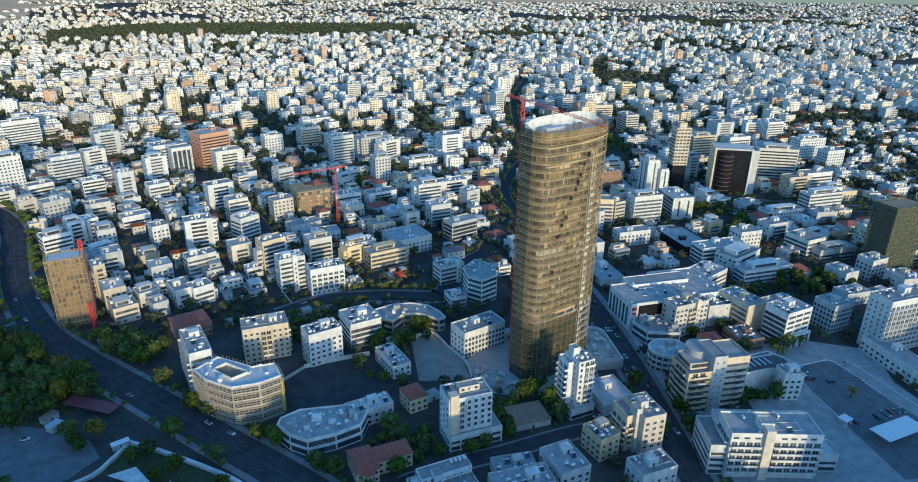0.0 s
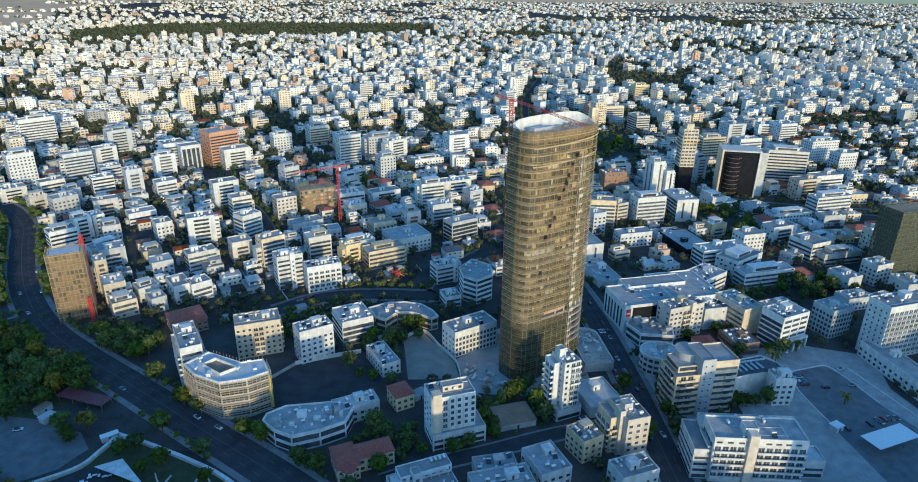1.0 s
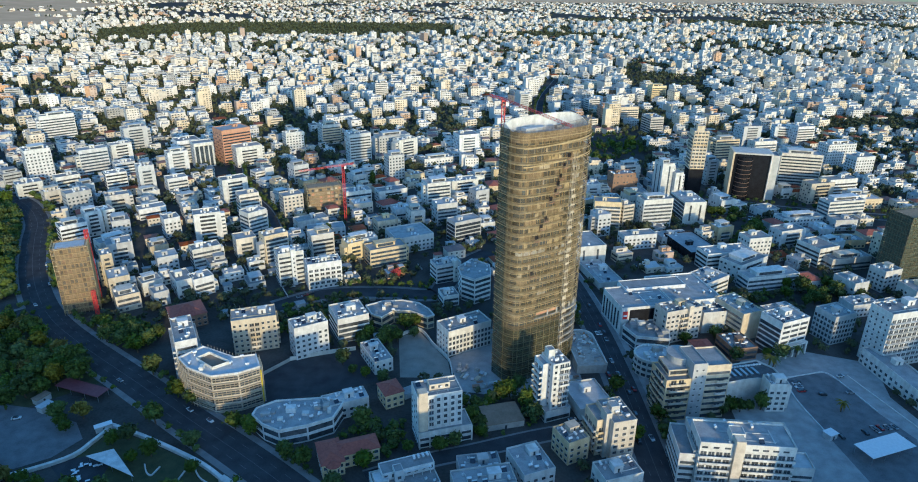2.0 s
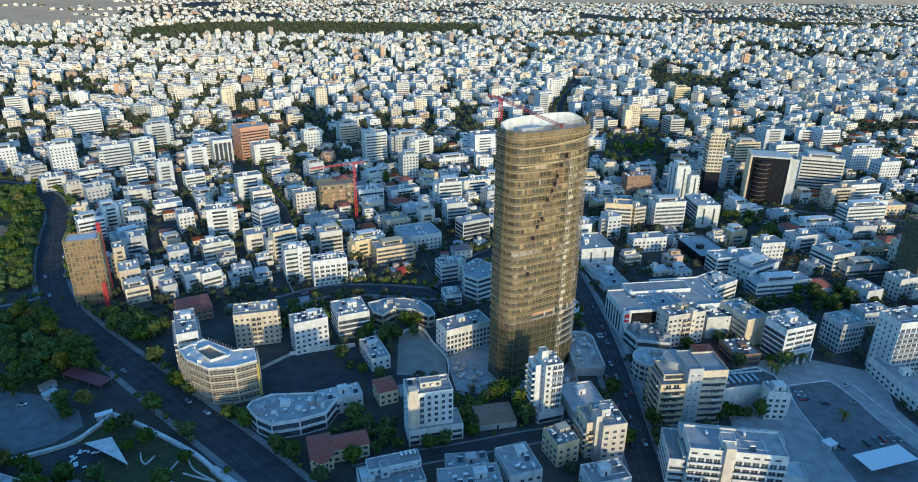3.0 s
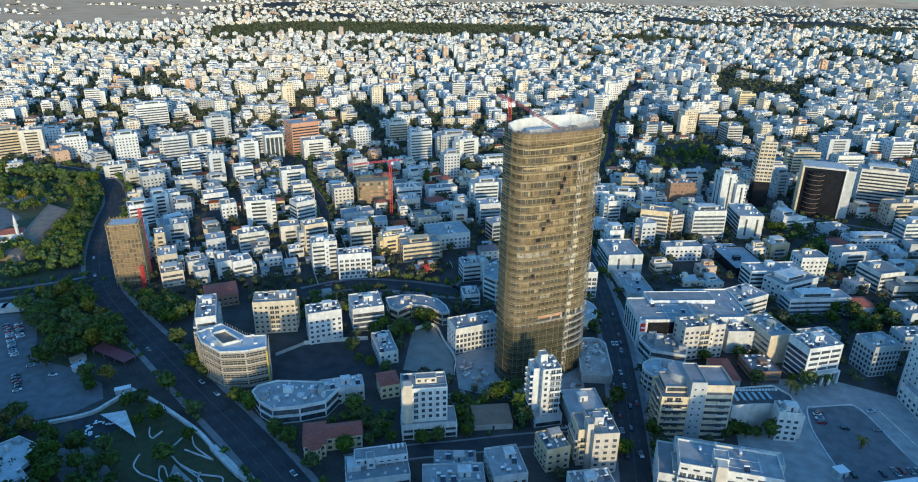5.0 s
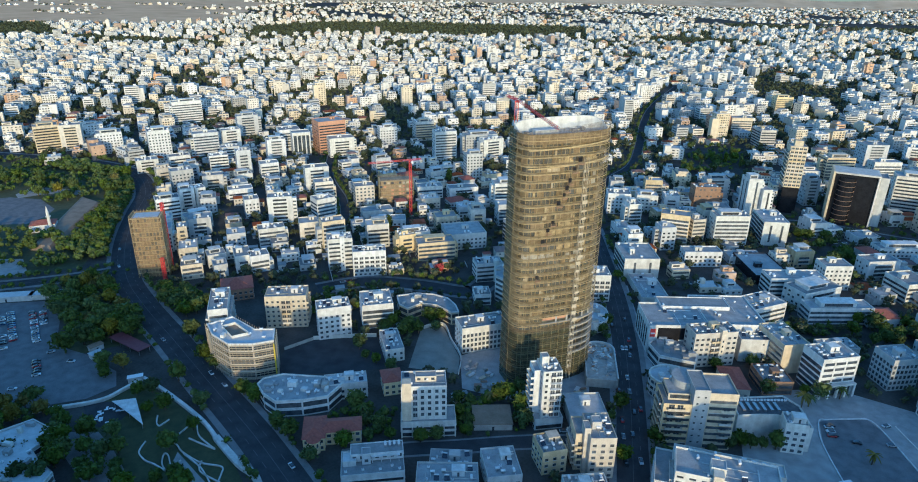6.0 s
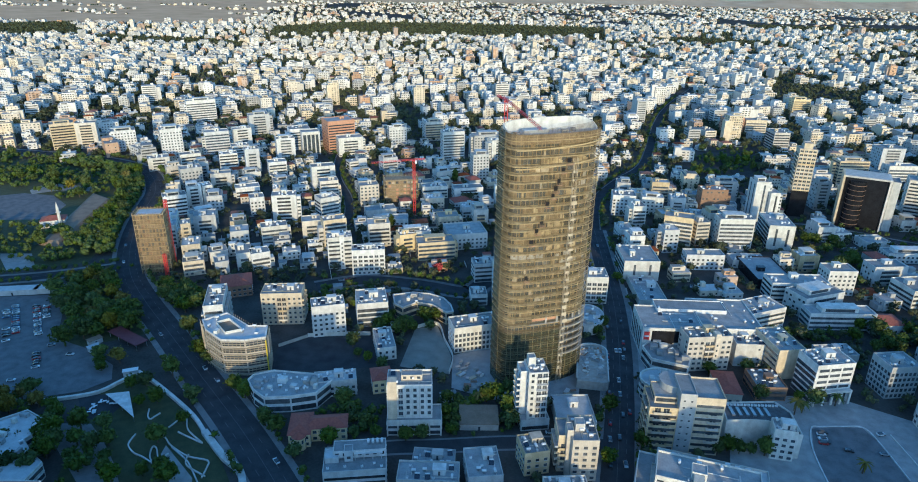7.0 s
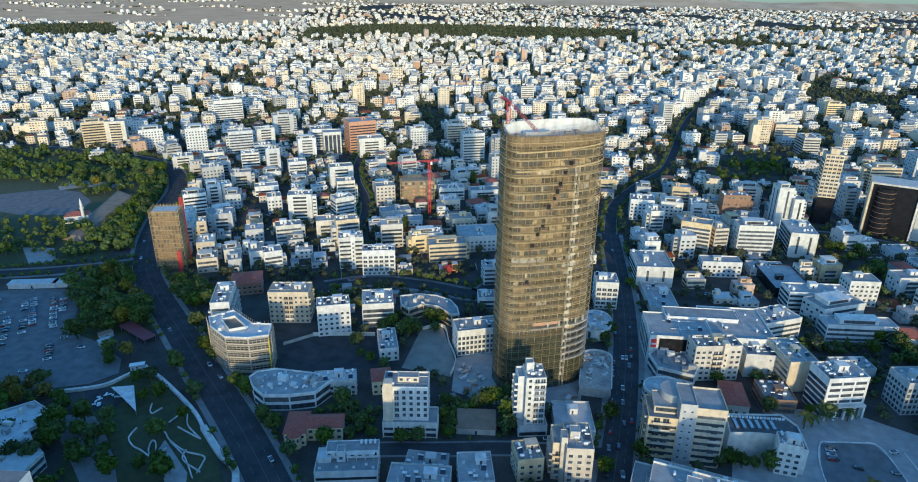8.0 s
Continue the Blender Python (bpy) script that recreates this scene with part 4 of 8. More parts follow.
def tower_outline(grow=0.0, n=40, start=0.0, end=1.0):
    """Front arc from the flat left end to the rounded right end, then the rear arc."""
    front, rear = [], []
    for i in range(n):
        s = 0.5 - 0.5 * math.cos(math.pi * i / (n - 1)) if start == 0 and end == 1 else start + (end - start) * i / (n - 1)
        u = -23.5 + 47.9 * s
        q = min(1.0, abs((u - 0.5) / 24.0))
        bulge = 10.8 * (1 - q ** 3.2) ** 0.5 if u > 0.5 else (10.8 - 1.8 * q * q) * (1 - 0.93 * q ** 14) ** 0.5
        front.append((u, -bulge))
        rear.append((u, 0.9 * bulge if u > 0.5 else 9.7 - 5.2 * q * q))
    pts = front + rear[::-1] if (start, end) == (0.0, 1.0) else front
    return [(0.3 + (x - 0.3) * (1 + (grow - 0.95) / 24), y * (1 + (grow - 0.6) / 10.8)) for x, y in pts]


def front_at(s, grow=0.0):
    return tower_outline(grow, 3, s, s + 1e-4)[0]


bm = bmesh.new()
prism(bm, tower_outline(-2.2), 0, 128)
part("core_wall", bm, "scaffold", tower, "raw brown concrete inner wall")
for k in range(1, FLOORS):
    bm = bmesh.new()
    z = STOREY * k
    ring(bm, tower_outline(0.0), tower_outline(-2.6), z - 0.45, z)
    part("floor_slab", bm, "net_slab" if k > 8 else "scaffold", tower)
bm = bmesh.new()
prism(bm, tower_outline(-0.2), 128.2, 128.8)
part("roof_slab", bm, "roof_pale", tower, "pale flat roof deck")
bm = bmesh.new()
outer, inner = tower_outline(-0.3), tower_outline(-0.9)
k = len(outer)
for i in range(k):
    j = (i + 1) % k
    z0, z1 = (128.8 + 0.5 + 5.6 * max(0.0, min(1.0, (p[1] + 6) / 12)) for p in (outer[i], outer[j]))
    quads = ((outer[i], 128.8), (outer[j], 128.8), (outer[j], z1), (outer[i], z0)), ((inner[j], 128.8), (inner[i], 128.8), (inner[i], z0), (inner[j], z1)), ((outer[i], z0), (outer[j], z1), (inner[j], z1), (inner[i], z0))
    for quad in quads:
        bm.faces.new([bm.verts.new((*p, z)) for p, z in quad])
bmesh.ops.remove_doubles(bm, verts=bm.verts, dist=0.001)
part("crown_wall", bm, "white", tower, "white crown wall rising at the rear")
bm = bmesh.new()
box(bm, -14, -2, -1.5, 2.0, 128.8, 131.4)
part("plant_room", bm, "white", tower, "white rooftop plant room")
for u, v, w, d in ((6, 0, 3, 2), (12, 2, 2, 2), (-18, -1, 2, 3)):
    bm = bmesh.new()
    box(bm, u, u + w, v, v + d, 128.8, 130.4)
    part("rooftop_unit", bm, "roof", tower)

# Netting hangs storey by storey; one storey is left open on the front, and the rounded end below it.
rnd = random.Random(5)
for k in range(FLOORS):
    z0 = STOREY * k
    for s0, s1 in ((0.0, 0.07), (0.07, 0.125), (0.125, 0.30), (0.30, 0.45), (0.45, 0.63), (0.63, 0.8), (0.8, 1.0)):
        if k == 9 and s0 > 0.28 or 4 <= k < 9 and s0 > 0.6:
            continue
        sag = rnd.uniform(0.0, 0.4)
        line = tower_outline(1.3 + rnd.uniform(-0.15, 0.15), 10, s0, s1)
        top = STOREY * (k + 1) - 0.1 + (0.2 + 4.0 * s0 if k == FLOORS - 1 else 0.0)
        bm = bmesh.new()
        low = [bm.verts.new((x, y, z0 + 0.1)) for x, y in line]
        mid = [bm.verts.new((x * (1 + 0.006 * sag), y * (1 + 0.015 * sag), z0 + 2.0)) for x, y in line]
        high = [bm.verts.new((x, y, top + 4.0 * (s1 - s0) * i / 9 * (k == FLOORS - 1))) for i, (x, y) in enumerate(line)]
        for i in range(len(line) - 1):
            bm.faces.new((low[i], low[i + 1], mid[i + 1], mid[i]))
            bm.faces.new((mid[i], mid[i + 1], high[i + 1], high[i]))
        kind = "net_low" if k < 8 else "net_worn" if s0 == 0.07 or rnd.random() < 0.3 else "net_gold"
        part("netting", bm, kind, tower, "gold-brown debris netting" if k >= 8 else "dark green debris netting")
    rear = tower_outline(1.3)[40:]
    bm = bmesh.new()
    line = [tower_outline(1.3)[0]] + rear[::-1]
    low = [bm.verts.new((x, y, z0 + 0.08)) for x, y in line]
    high = [bm.verts.new((x, y, z0 + STOREY - 0.12)) for x, y in line]
    for i in range(len(line) - 1):
        bm.faces.new((low[i], low[i + 1], high[i + 1], high[i]))
    part("netting", bm, "net_green", tower)
bm = bmesh.new()
outer, inner = tower_outline(1.1, 40, 0.0, 0.97), tower_outline(0.8, 40, 0.0, 0.97)
rows = [[bm.verts.new((*p, z)) for p in line] for line, z in ((outer, 127.0), (outer, 131.6), (inner, 131.6), (inner, 127.0))]
for i in range(39):
    for a, b in ((0, 1), (1, 2), (2, 3)):
        bm.faces.new((rows[a][i], rows[a][i + 1], rows[b][i + 1], rows[b][i]))
part("parapet_screen", bm, "scaffold", tower, "brown boarded screen along the roof edge")
# Scaffold: two ledgers round every storey, a few standards up the face.
for k in range(1, FLOORS):
    for rise, half in ((0.0, 0.14), (1.25, 0.055))[:1 if k == 9 else 2]:
        bm = bmesh.new()
        grow = 1.47 + rnd.uniform(0, 0.06)
        ring(bm, tower_outline(grow + 0.14), tower_outline(grow), STOREY * k + rise - half, STOREY * k + rise + half)
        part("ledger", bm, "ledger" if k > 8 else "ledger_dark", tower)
for s in (0.004, 0.06, 0.10, 0.17, 0.25, 0.33, 0.42, 0.50, 0.565, 0.72, 0.80, 0.88, 0.96):
    x, y = front_at(s, 1.45)
    bm = bmesh.new()
    tube(bm, x, y, 0, 131.0, 0.07, sides=5)
    part("standard", bm, "ledger", tower)
# Doubled hems where the upper drapes of netting overlap, rising towards the rounded end.
for z, rise, s0, s1 in ((116.0, 3.0, 0.07, 1.0), (124.6, 2.4, 0.07, 0.97)):
    outer, inner = tower_outline(1.85, 30, s0, s1), tower_outline(1.7, 30, s0, s1)
    bm = bmesh.new()
    lift = [rise * (i / 29) ** 1.6 for i in range(30)]
    rows = [[bm.verts.new((*p, z + up + dz)) for p, up in zip(line, lift)] for line, dz in ((outer, -0.32), (outer, 0.32), (inner, 0.32), (inner, -0.32))]
    for i in range(29):
        for a in range(4):
            b = (a + 1) % 4
            bm.faces.new((rows[a][i], rows[a][i + 1], rows[b][i + 1], rows[b][i]))
    part("net_hem", bm, "ledger", tower, "pale doubled hem of the netting")
# Window walls behind the netting, one a storey: glazed bays, some runs in cream painting bright reflections.
for k in range(1, FLOORS - 1):
    z = STOREY * k
    line = tower_outline(-1.5, 41, 0.004, 0.996)
    bm = bmesh.new()
    slot = 0
    for i in range(40):
        (xa, ya), (xb, yb) = line[i], line[i + 1]
        if rnd.random() < 0.35:
            slot = rnd.choices((0, 1, 2), (0.66, 0.16 if k > 9 else 0.0, 0.18 if k > 9 else 0.04))[0]
        if k == 9 and i > 11:
            slot = 0
        deep = 1.0 if slot else 0.975
        tall = rnd.choice((3.0, 3.0, 2.2, 1.5)) if slot == 1 else 3.0
        quad = ((xa * deep, ya * deep, z + 0.2), (xb * deep, yb * deep, z + 0.2), (xb * deep, yb * deep, z + tall), (xa * deep, ya * deep, z + tall))
        f = bm.faces.new([bm.verts.new(p) for p in quad])
        f.material_index = slot
        if i % 4 == 0:
            box(bm, xa - 0.15, xa + 0.15, ya - 0.25, ya + 0.25, z, z + STOREY - 0.45, 3)
    part("window_wall", bm, ("glass", "cream", "scaffold", "scaffold"), tower)
# The lift hoist up the face and the working platforms.
hx, hy = front_at(0.645, 1.6)
bm = bmesh.new()
for dx in (-0.9, 0.9):
    for dy in (-1.2, 0.0):
        box(bm, hx + dx - 0.09, hx + dx + 0.09, hy + dy - 0.09, hy + dy + 0.09, 0, 120)
part("hoist_mast", bm, "landing", tower)
for k in range(2, 30):
    bm = bmesh.new()
    z = STOREY * k
    box(bm, hx - 1.3, hx + 1.2, hy - 1.2, hy + 0.2, z, z + 0.16)
    x0 = hx - 1.3 + rnd.choice((0, 0, 0.8))
    box(bm, x0, x0 + rnd.choice((1.0, 1.5, 2.4)), hy - 1.2, hy - 1.1, z + 0.16, z + rnd.choice((0.9, 1.2, 1.9)))
    part("hoist_landing", bm, "landing", tower)
for s, z in ((0.53, 113), (0.49, 107.6), (0.465, 104), (0.44, 101), (0.39, 97), (0.345, 88), (0.30, 84), (0.255, 78.5), (0.58, 117), (0.22, 60)):
    x, y = front_at(s, 1.9)
    bm = bmesh.new()
    w = 1.1 + 0.5 * rnd.random()
    box(bm, x - w, x + w, y - 1.0, y, z, z + 0.12)
    box(bm, x - w, x + w, y - 1.0, y - 0.94, z + 0.95, z + 1.05)
    box(bm, x - w, x + w, y - 1.0, y - 0.94, z + 0.12, z + 0.5)
    for dx in (-w, w):
        beam(bm, (x + dx, y - 0.95, z), (x + dx, y - 0.95, z + 1.05), 0.04)
        beam(bm, (x + dx, y - 0.5, z), (x + dx, y - 0.2, z + 3.0), 0.04)
    part("working_platform", bm, "brown", tower, "small dark hanging platform")
    bm = bmesh.new()
    box(bm, x - w * 0.7, x + w * 0.5, y - 0.1, y + 0.5, z + 1.2, z + 2.3 + rnd.random())
    part("net_opening", bm, "black", tower, "dark opening in the netting")
# The open storey and the curved balcony bands of the rounded end.
bm = bmesh.new()
line = tower_outline(0.5, 14, 0.31, 0.61)
low, high = ([bm.verts.new((x, y, z)) for x, y in line] for z in (STOREY * 9 + 1.8, STOREY * 10 - 0.46))
for i in range(13):
    bm.faces.new((low[i], low[i + 1], high[i + 1], high[i]))
part("brick_infill", bm, "brick", tower, "orange block wall of the open storey")
bm = bmesh.new()
outer, inner = tower_outline(1.2, 14, 0.28, 0.62), tower_outline(0.9, 14, 0.28, 0.62)
for i in range(13):
    (xa, ya), (xb, yb), (xc, yc), (xd, yd) = outer[i], outer[i + 1], inner[i + 1], inner[i]
    z = STOREY * 9
    bm.faces.new([bm.verts.new(p) for p in ((xa, ya, z - 0.3), (xb, yb, z - 0.3), (xb, yb, z + 0.4), (xa, ya, z + 0.4))])
    bm.faces.new([bm.verts.new(p) for p in ((xa, ya, z + 0.4), (xb, yb, z + 0.4), (xc, yc, z + 0.4), (xd, yd, z + 0.4))])
part("parapet", bm, "concrete", tower, "pale concrete parapet of the open storey")
for s in (0.47, 0.60, 0.70, 0.8, 0.9):
    x, y = front_at(s, 0.3)
    bm = bmesh.new()
    tube(bm, x, y, STOREY * 9, STOREY * 10 - 0.45, 0.5, sides=10)
    part("column", bm, "concrete", tower)
for k in range(4, 10):
    z = STOREY * k
    outer, inner = tower_outline(1.6, 16, 0.64, 1.0), tower_outline(0.2, 16, 0.64, 1.0)
    outer += [(x, -y * 0.9) for x, y in outer[::-1]][:6]
    inner += [(x, -y * 0.9) for x, y in inner[::-1]][:6]
    bm = bmesh.new()
    rows = [[bm.verts.new((*p, h)) for p in line] for line, h in ((outer, z - 0.3), (outer, z + 0.45), (inner, z + 0.45), (inner, z - 0.3))]
    for i in range(len(outer) - 1):
        for a in range(4):
            b = (a + 1) % 4
            bm.faces.new((rows[a][i], rows[a][i + 1], rows[b][i + 1], rows[b][i]))
    part("balcony_band", bm, "concrete", tower, "pale curved concrete balcony band")


def lattice(bm, a, b, half, bay, bar=0.09):
    """A square lattice beam from a to b."""
    a, b = Vector(a), Vector(b)
    m = Matrix.Translation(a) @ (b - a).to_track_quat("Z", "Y").to_matrix().to_4x4()
    length = (b - a).length
    corner = [(-half, -half), (half, -half), (half, half), (-half, half)]
    for x, y in corner:
        beam(bm, m @ Vector((x, y, 0)), m @ Vector((x, y, length)), bar)
    for k in range(int(length / bay)):
        for i in range(4):
            (x0, y0), (x1, y1) = corner[i], corner[(i + 1) % 4]
            if k % 2:
                (x0, y0), (x1, y1) = (x1, y1), (x0, y0)
            beam(bm, m @ Vector((x0, y0, k * bay)), m @ Vector((x1, y1, (k + 1) * bay)), bar * 0.7)


def tower_crane(x, y, top, jib, counter, half, label):
    root = thing("tower_crane", pose(x, y, 0), label, "crane", "construction cranes")
    bm = bmesh.new()
    lattice(bm, (0, 0, 0), (0, 0, top), half, half * 2.2, half * 0.12)
    part("mast", bm, "red", root)
    bm = bmesh.new()
    box(bm, -half * 1.3, half * 1.3, -half * 1.3, half * 1.3, top, top + 0.8)
    part("slewing_ring", bm, "red", root)
    bm = bmesh.new()
    lattice(bm, (0, 0, top + 1.2), jib, half * 0.6, half * 2.0, half * 0.065)
    part("jib", bm, "red", root)
    bm = bmesh.new()
    lattice(bm, (0, 0, top + 1.2), counter, half * 0.6, half * 1.5, half * 0.09)
    part("counter_jib", bm, "red", root)
    bm = bmesh.new()
    c = Vector(counter)
    box(bm, c.x - 1.1, c.x + 1.1, c.y - 1.1, c.y + 1.1, c.z - 2.6, c.z - 0.4)
    part("counterweight", bm, "concrete", root)
    bm = bmesh.new()
    box(bm, half * 1.3, half * 1.3 + 1.5, -0.9, 0.9, top - 2.0, top + 0.4)
    part("cab", bm, ("tank"), root)
    return root


tower_crane(-20.1, 9.1, 142.2, (19, -56, 143), (-5.5, 9.5, 143.5), 0.75, "red lattice tower crane beside the tall tower")
tower_crane(-118, 229, 49, (-34, -10, 48), (9, 3, 50.5), 0.9, "red tower crane beside a building site")

# ---- other buildings under construction ----
def netted(x, y, w, d, turn, h, net, storey, label, columns, open_front=False):
    root = thing("building_under_construction", pose(x, y, 0, 0, 0, turn), label, "building", "building sites")
    FOOT.append((x, y, math.cos(radians(turn)), math.sin(radians(turn)), w / 2, d / 2))
    bm = bmesh.new()
    box(bm, -w / 2 + 1.5, w / 2 - 1.5, -d / 2 + 1.5, d / 2 - 1.5, 0, h - 1)
    part("core_wall", bm, "scaffold", root)
    for k in range(1, int(h / storey) + 1):
        bm = bmesh.new()
        box(bm, -w / 2 + 0.6, w / 2 - 0.6, -d / 2 + 0.6, d / 2 - 0.6, k * storey - 0.35, k * storey)
        part("floor_slab", bm, "scaffold" if net == "net_green" else "net_slab", root)
    bm = bmesh.new()
    z = int(h / storey) * storey
    box(bm, -w / 2 + 2, w / 2 - 2, -d / 2 + 2, d / 2 - 2, z + 0.01, z + 0.3)
    part("roof_deck", bm, "roof_pale", root)
    for turn_ in (0, 90, 180, 270):
        m, length = face(w, d, turn_)
        bm = bmesh.new()
        bm.faces.new([bm.verts.new(m @ Vector(p)) for p in ((-length / 2, 0, 0), (length / 2, 0, 0), (length / 2, 0, h), (-length / 2, 0, h))])
        if not (open_front and turn_ == 0):
            part("netting", bm, net, root)
        else:
            bm.free()
        for k in range(1, int(h / storey) + 1):
            bm = bmesh.new()
            box(bm, -length / 2, length / 2, -0.12, 0.05, k * storey - 0.1, k * storey + 0.12, 0, m)
            part("ledger", bm, "ledger_dark" if net == "net_green" else "ledger", root)
        for i in range(columns + 1):
            bm = bmesh.new()
            px = -length / 2 + length * i / columns
            box(bm, px - 0.07, px + 0.07, -0.14, 0.04, 0, h + 0.8, 0, m)
            part("standard", bm, "ledger_dark" if net == "net_green" else "ledger", root)
    for k in range(int(h / storey)):
        for i in range(columns):
            if rnd.random() < 0.45:
                bm = bmesh.new()
                px = -w / 2 + w * (i + 0.5) / columns
                box(bm, px - w / columns * 0.33, px + w / columns * 0.33, -d / 2 + 1.3, -d / 2 + 1.6, k * storey + 0.3, k * storey + 2.4)
                part("infill_panel", bm, rnd.choice(("brick", "brick", "glass", "landing") if open_front else ("glass", "glass", "scaffold", "brown")), root)
    return root


netted(-268.5, 85.5, 19.5, 14.0, 20, 44, "net_brown", 3.3, "tall block wrapped in brown scaffold netting", 9)
netted(-140.5, 268, 31, 14, 20, 22, "net_brown", 3.4, "half-built block behind orange-brown scaffolding", 9, True)
netted(281, 99, 31, 18, 12, 51, "net_green", 3.5, "tall block wrapped in green scaffold netting", 9)
for x, y, top in ((-255.5, 74.5, 17), (-262, 94, 49)):
    root = thing("hoist_mast", pose(x, y, 0), "red lattice hoist mast beside scaffolding", "mast", "hoist masts")
    bm = bmesh.new()
    lattice(bm, (0, 0, 0), (0, 0, top), 0.8, 1.6, 0.16)
    part("mast", bm, "red", root)
    bm = bmesh.new()
    box(bm, -0.9, 0.9, -0.9, 0.9, top, top + 0.3)
    part("mast_head", bm, "red", root)


def polygon_block(outline, h, wall, roof, label, floors, court=None, scaffold=False, name="office_block"):
    """A block on a many-sided plan with glazed bands between its floors."""
    cx, cy = sum(p[0] for p in outline) / len(outline), sum(p[1] for p in outline) / len(outline)
    root = thing(name, pose(cx, cy, 0), label, "building")
    pts = [(x - cx, y - cy) for x, y in outline]
    if sum(pts[i - 1][0] * pts[i][1] - pts[i][0] * pts[i - 1][1] for i in range(len(pts))) < 0:
        pts.reverse()
    r = max(math.hypot(*p) for p in pts)
    FOOT.append((cx, cy, 1, 0, r * 0.8, r * 0.7))
    bm = bmesh.new()
    prism(bm, pts, 0, h - 0.9)
    part("wall", bm, wall, root)
    rim = [(x * (1 - 0.5 / r), y * (1 - 0.5 / r)) for x, y in pts]
    bm = bmesh.new()
    ring(bm, [(x * (1 + 0.4 / r), y * (1 + 0.4 / r)) for x, y in pts], rim, h - 0.9, h)
    part("parapet", bm, "white", root)
    bm = bmesh.new()
    prism(bm, [(x * 0.995, y * 0.995) for x, y in rim], h - 0.89, h - 0.8)
    part("roof", bm, roof, root)
    if court:
        bm = bmesh.new()
        prism(bm, [(x - cx, y - cy) for x, y in court], h - 0.8, h - 0.72)
        part("roof_court", bm, "earth", root, "sunken brown roof court")
        bm = bmesh.new()
        ring(bm, [(x - cx, y - cy) for x, y in court], [((x - cx) * 1.0 + 0.3, y - cy) for x, y in court], h - 0.8, h + 0.8)
        part("court_rim", bm, "white", root)
    top = random.Random(int(cx * 3 + cy))
    for _ in range(int(r * 3.0)):
        x, y = top.uniform(-r, r), top.uniform(-r, r)
        if inside(x, y, [(px * 0.86, py * 0.86) for px, py in pts]) and not (court and inside(x + cx, y + cy, court)):
            luck = top.random()
            if luck < 0.25:
                piece("water_tank", tank_mesh(), root, pose(x, y, h - 0.8, 0, 0, top.uniform(0, 90)))
            elif luck < 0.7:
                piece("air_conditioner", aircon_mesh(), root, pose(x, y, h - 0.8, 0, 0, top.choice((0, 20, 90))))
            else:
                bm = bmesh.new()
                w, d = top.uniform(0.8, 2.2), top.uniform(0.8, 1.8)
                box(bm, x - w, x + w, y - d, y + d, h - 0.8, h + top.uniform(0.3, 2.0))
                part("roof_housing", bm, top.choice(("white", "roof", "concrete")), root)
    storey = (h - 1.0) / floors
    for k in range(floors):
        for i in range(len(pts)):
            a, b = Vector((*pts[i], 0)), Vector((*pts[(i + 1) % len(pts)], 0))
            if (b - a).length < 2.5:
                continue
            way = (b - a).normalized()
            m = Matrix.Translation((a + b) / 2 + Vector((0, 0, (k + 0.52) * storey))) @ Matrix.Rotation(math.atan2(way.y, way.x), 4, "Z")
            piece("window_band", ribbon_mesh((b - a).length - 0.8, storey - 1.5, wall, (k + i) % 4), root, m)
            if scaffold:
                bm = bmesh.new()
                box(bm, -(b - a).length / 2, (b - a).length / 2, -1.3, -1.2, storey * 0.42, storey * 0.42 + 0.14, 0, m)
                part("scaffold_lift", bm, "landing", root)
                for z, deep, tall in ((-storey * 0.52, -0.3, 0.12), (-storey * 0.2, -1.2, 0.1), (storey * 0.12, -0.7, 0.12)):
                    bm = bmesh.new()
                    box(bm, -(b - a).length / 2, (b - a).length / 2, -1.3, deep, z, z + tall, 0, m)
                    part("scaffold_lift", bm, "landing", root)
    if scaffold:
        for i in range(len(pts)):
            a, b = Vector((*pts[i], 0)), Vector((*pts[(i + 1) % len(pts)], 0))
            way = (b - a).normalized()
            out = Vector((way.y, -way.x, 0)) * 1.3
            k = max(1, int((b - a).length / 2.0))
            for j in range(k):
                p = a + (b - a) * j / k + out
                bm = bmesh.new()
                tube(bm, p.x, p.y, 0, h + 0.6, 0.09, sides=5)
                part("standard", bm, "landing", root)
    return root


polygon_block([(-179, -9), (-170, 1), (-152, -10), (-142, -8), (-138, -19), (-147, -24), (-159, -26), (-172, -18)], 21, "cream", "roof_pale", "many-sided office block in pale timber scaffolding", 5,
              [(-170, -11), (-165, -6), (-153, -15), (-160, -20)], True)
root = thing("rubble_chute", pose(-137.2, -20.6, 0), "yellow rubble chute hanging down a scaffold", "chute")
for i in range(12):
    bm = bmesh.new()
    tube(bm, 0, 0, 1.5 + 1.5 * i, 3.1 + 1.5 * i, 0.3, 0.42, 10)
    part("chute_section", bm, "yellow_steel", root)
polygon_block([(54 + 21 * 0.5 * (1 + math.cos(t)), -3 + 9 * math.sin(t)) for t in [math.tau * i / 20 for i in range(20)]], 11, "white", "roof_pale", "round white shop building at the street corner", 3, name="shop_building")
office = polygon_block([(-138, -41), (-137, -36), (-129, -31), (-108, -30), (-97, -33), (-101, -45), (-112, -50), (-124, -53), (-132, -48)], 9.5, "white", "roof", "low white office block with rounded corners", 2)
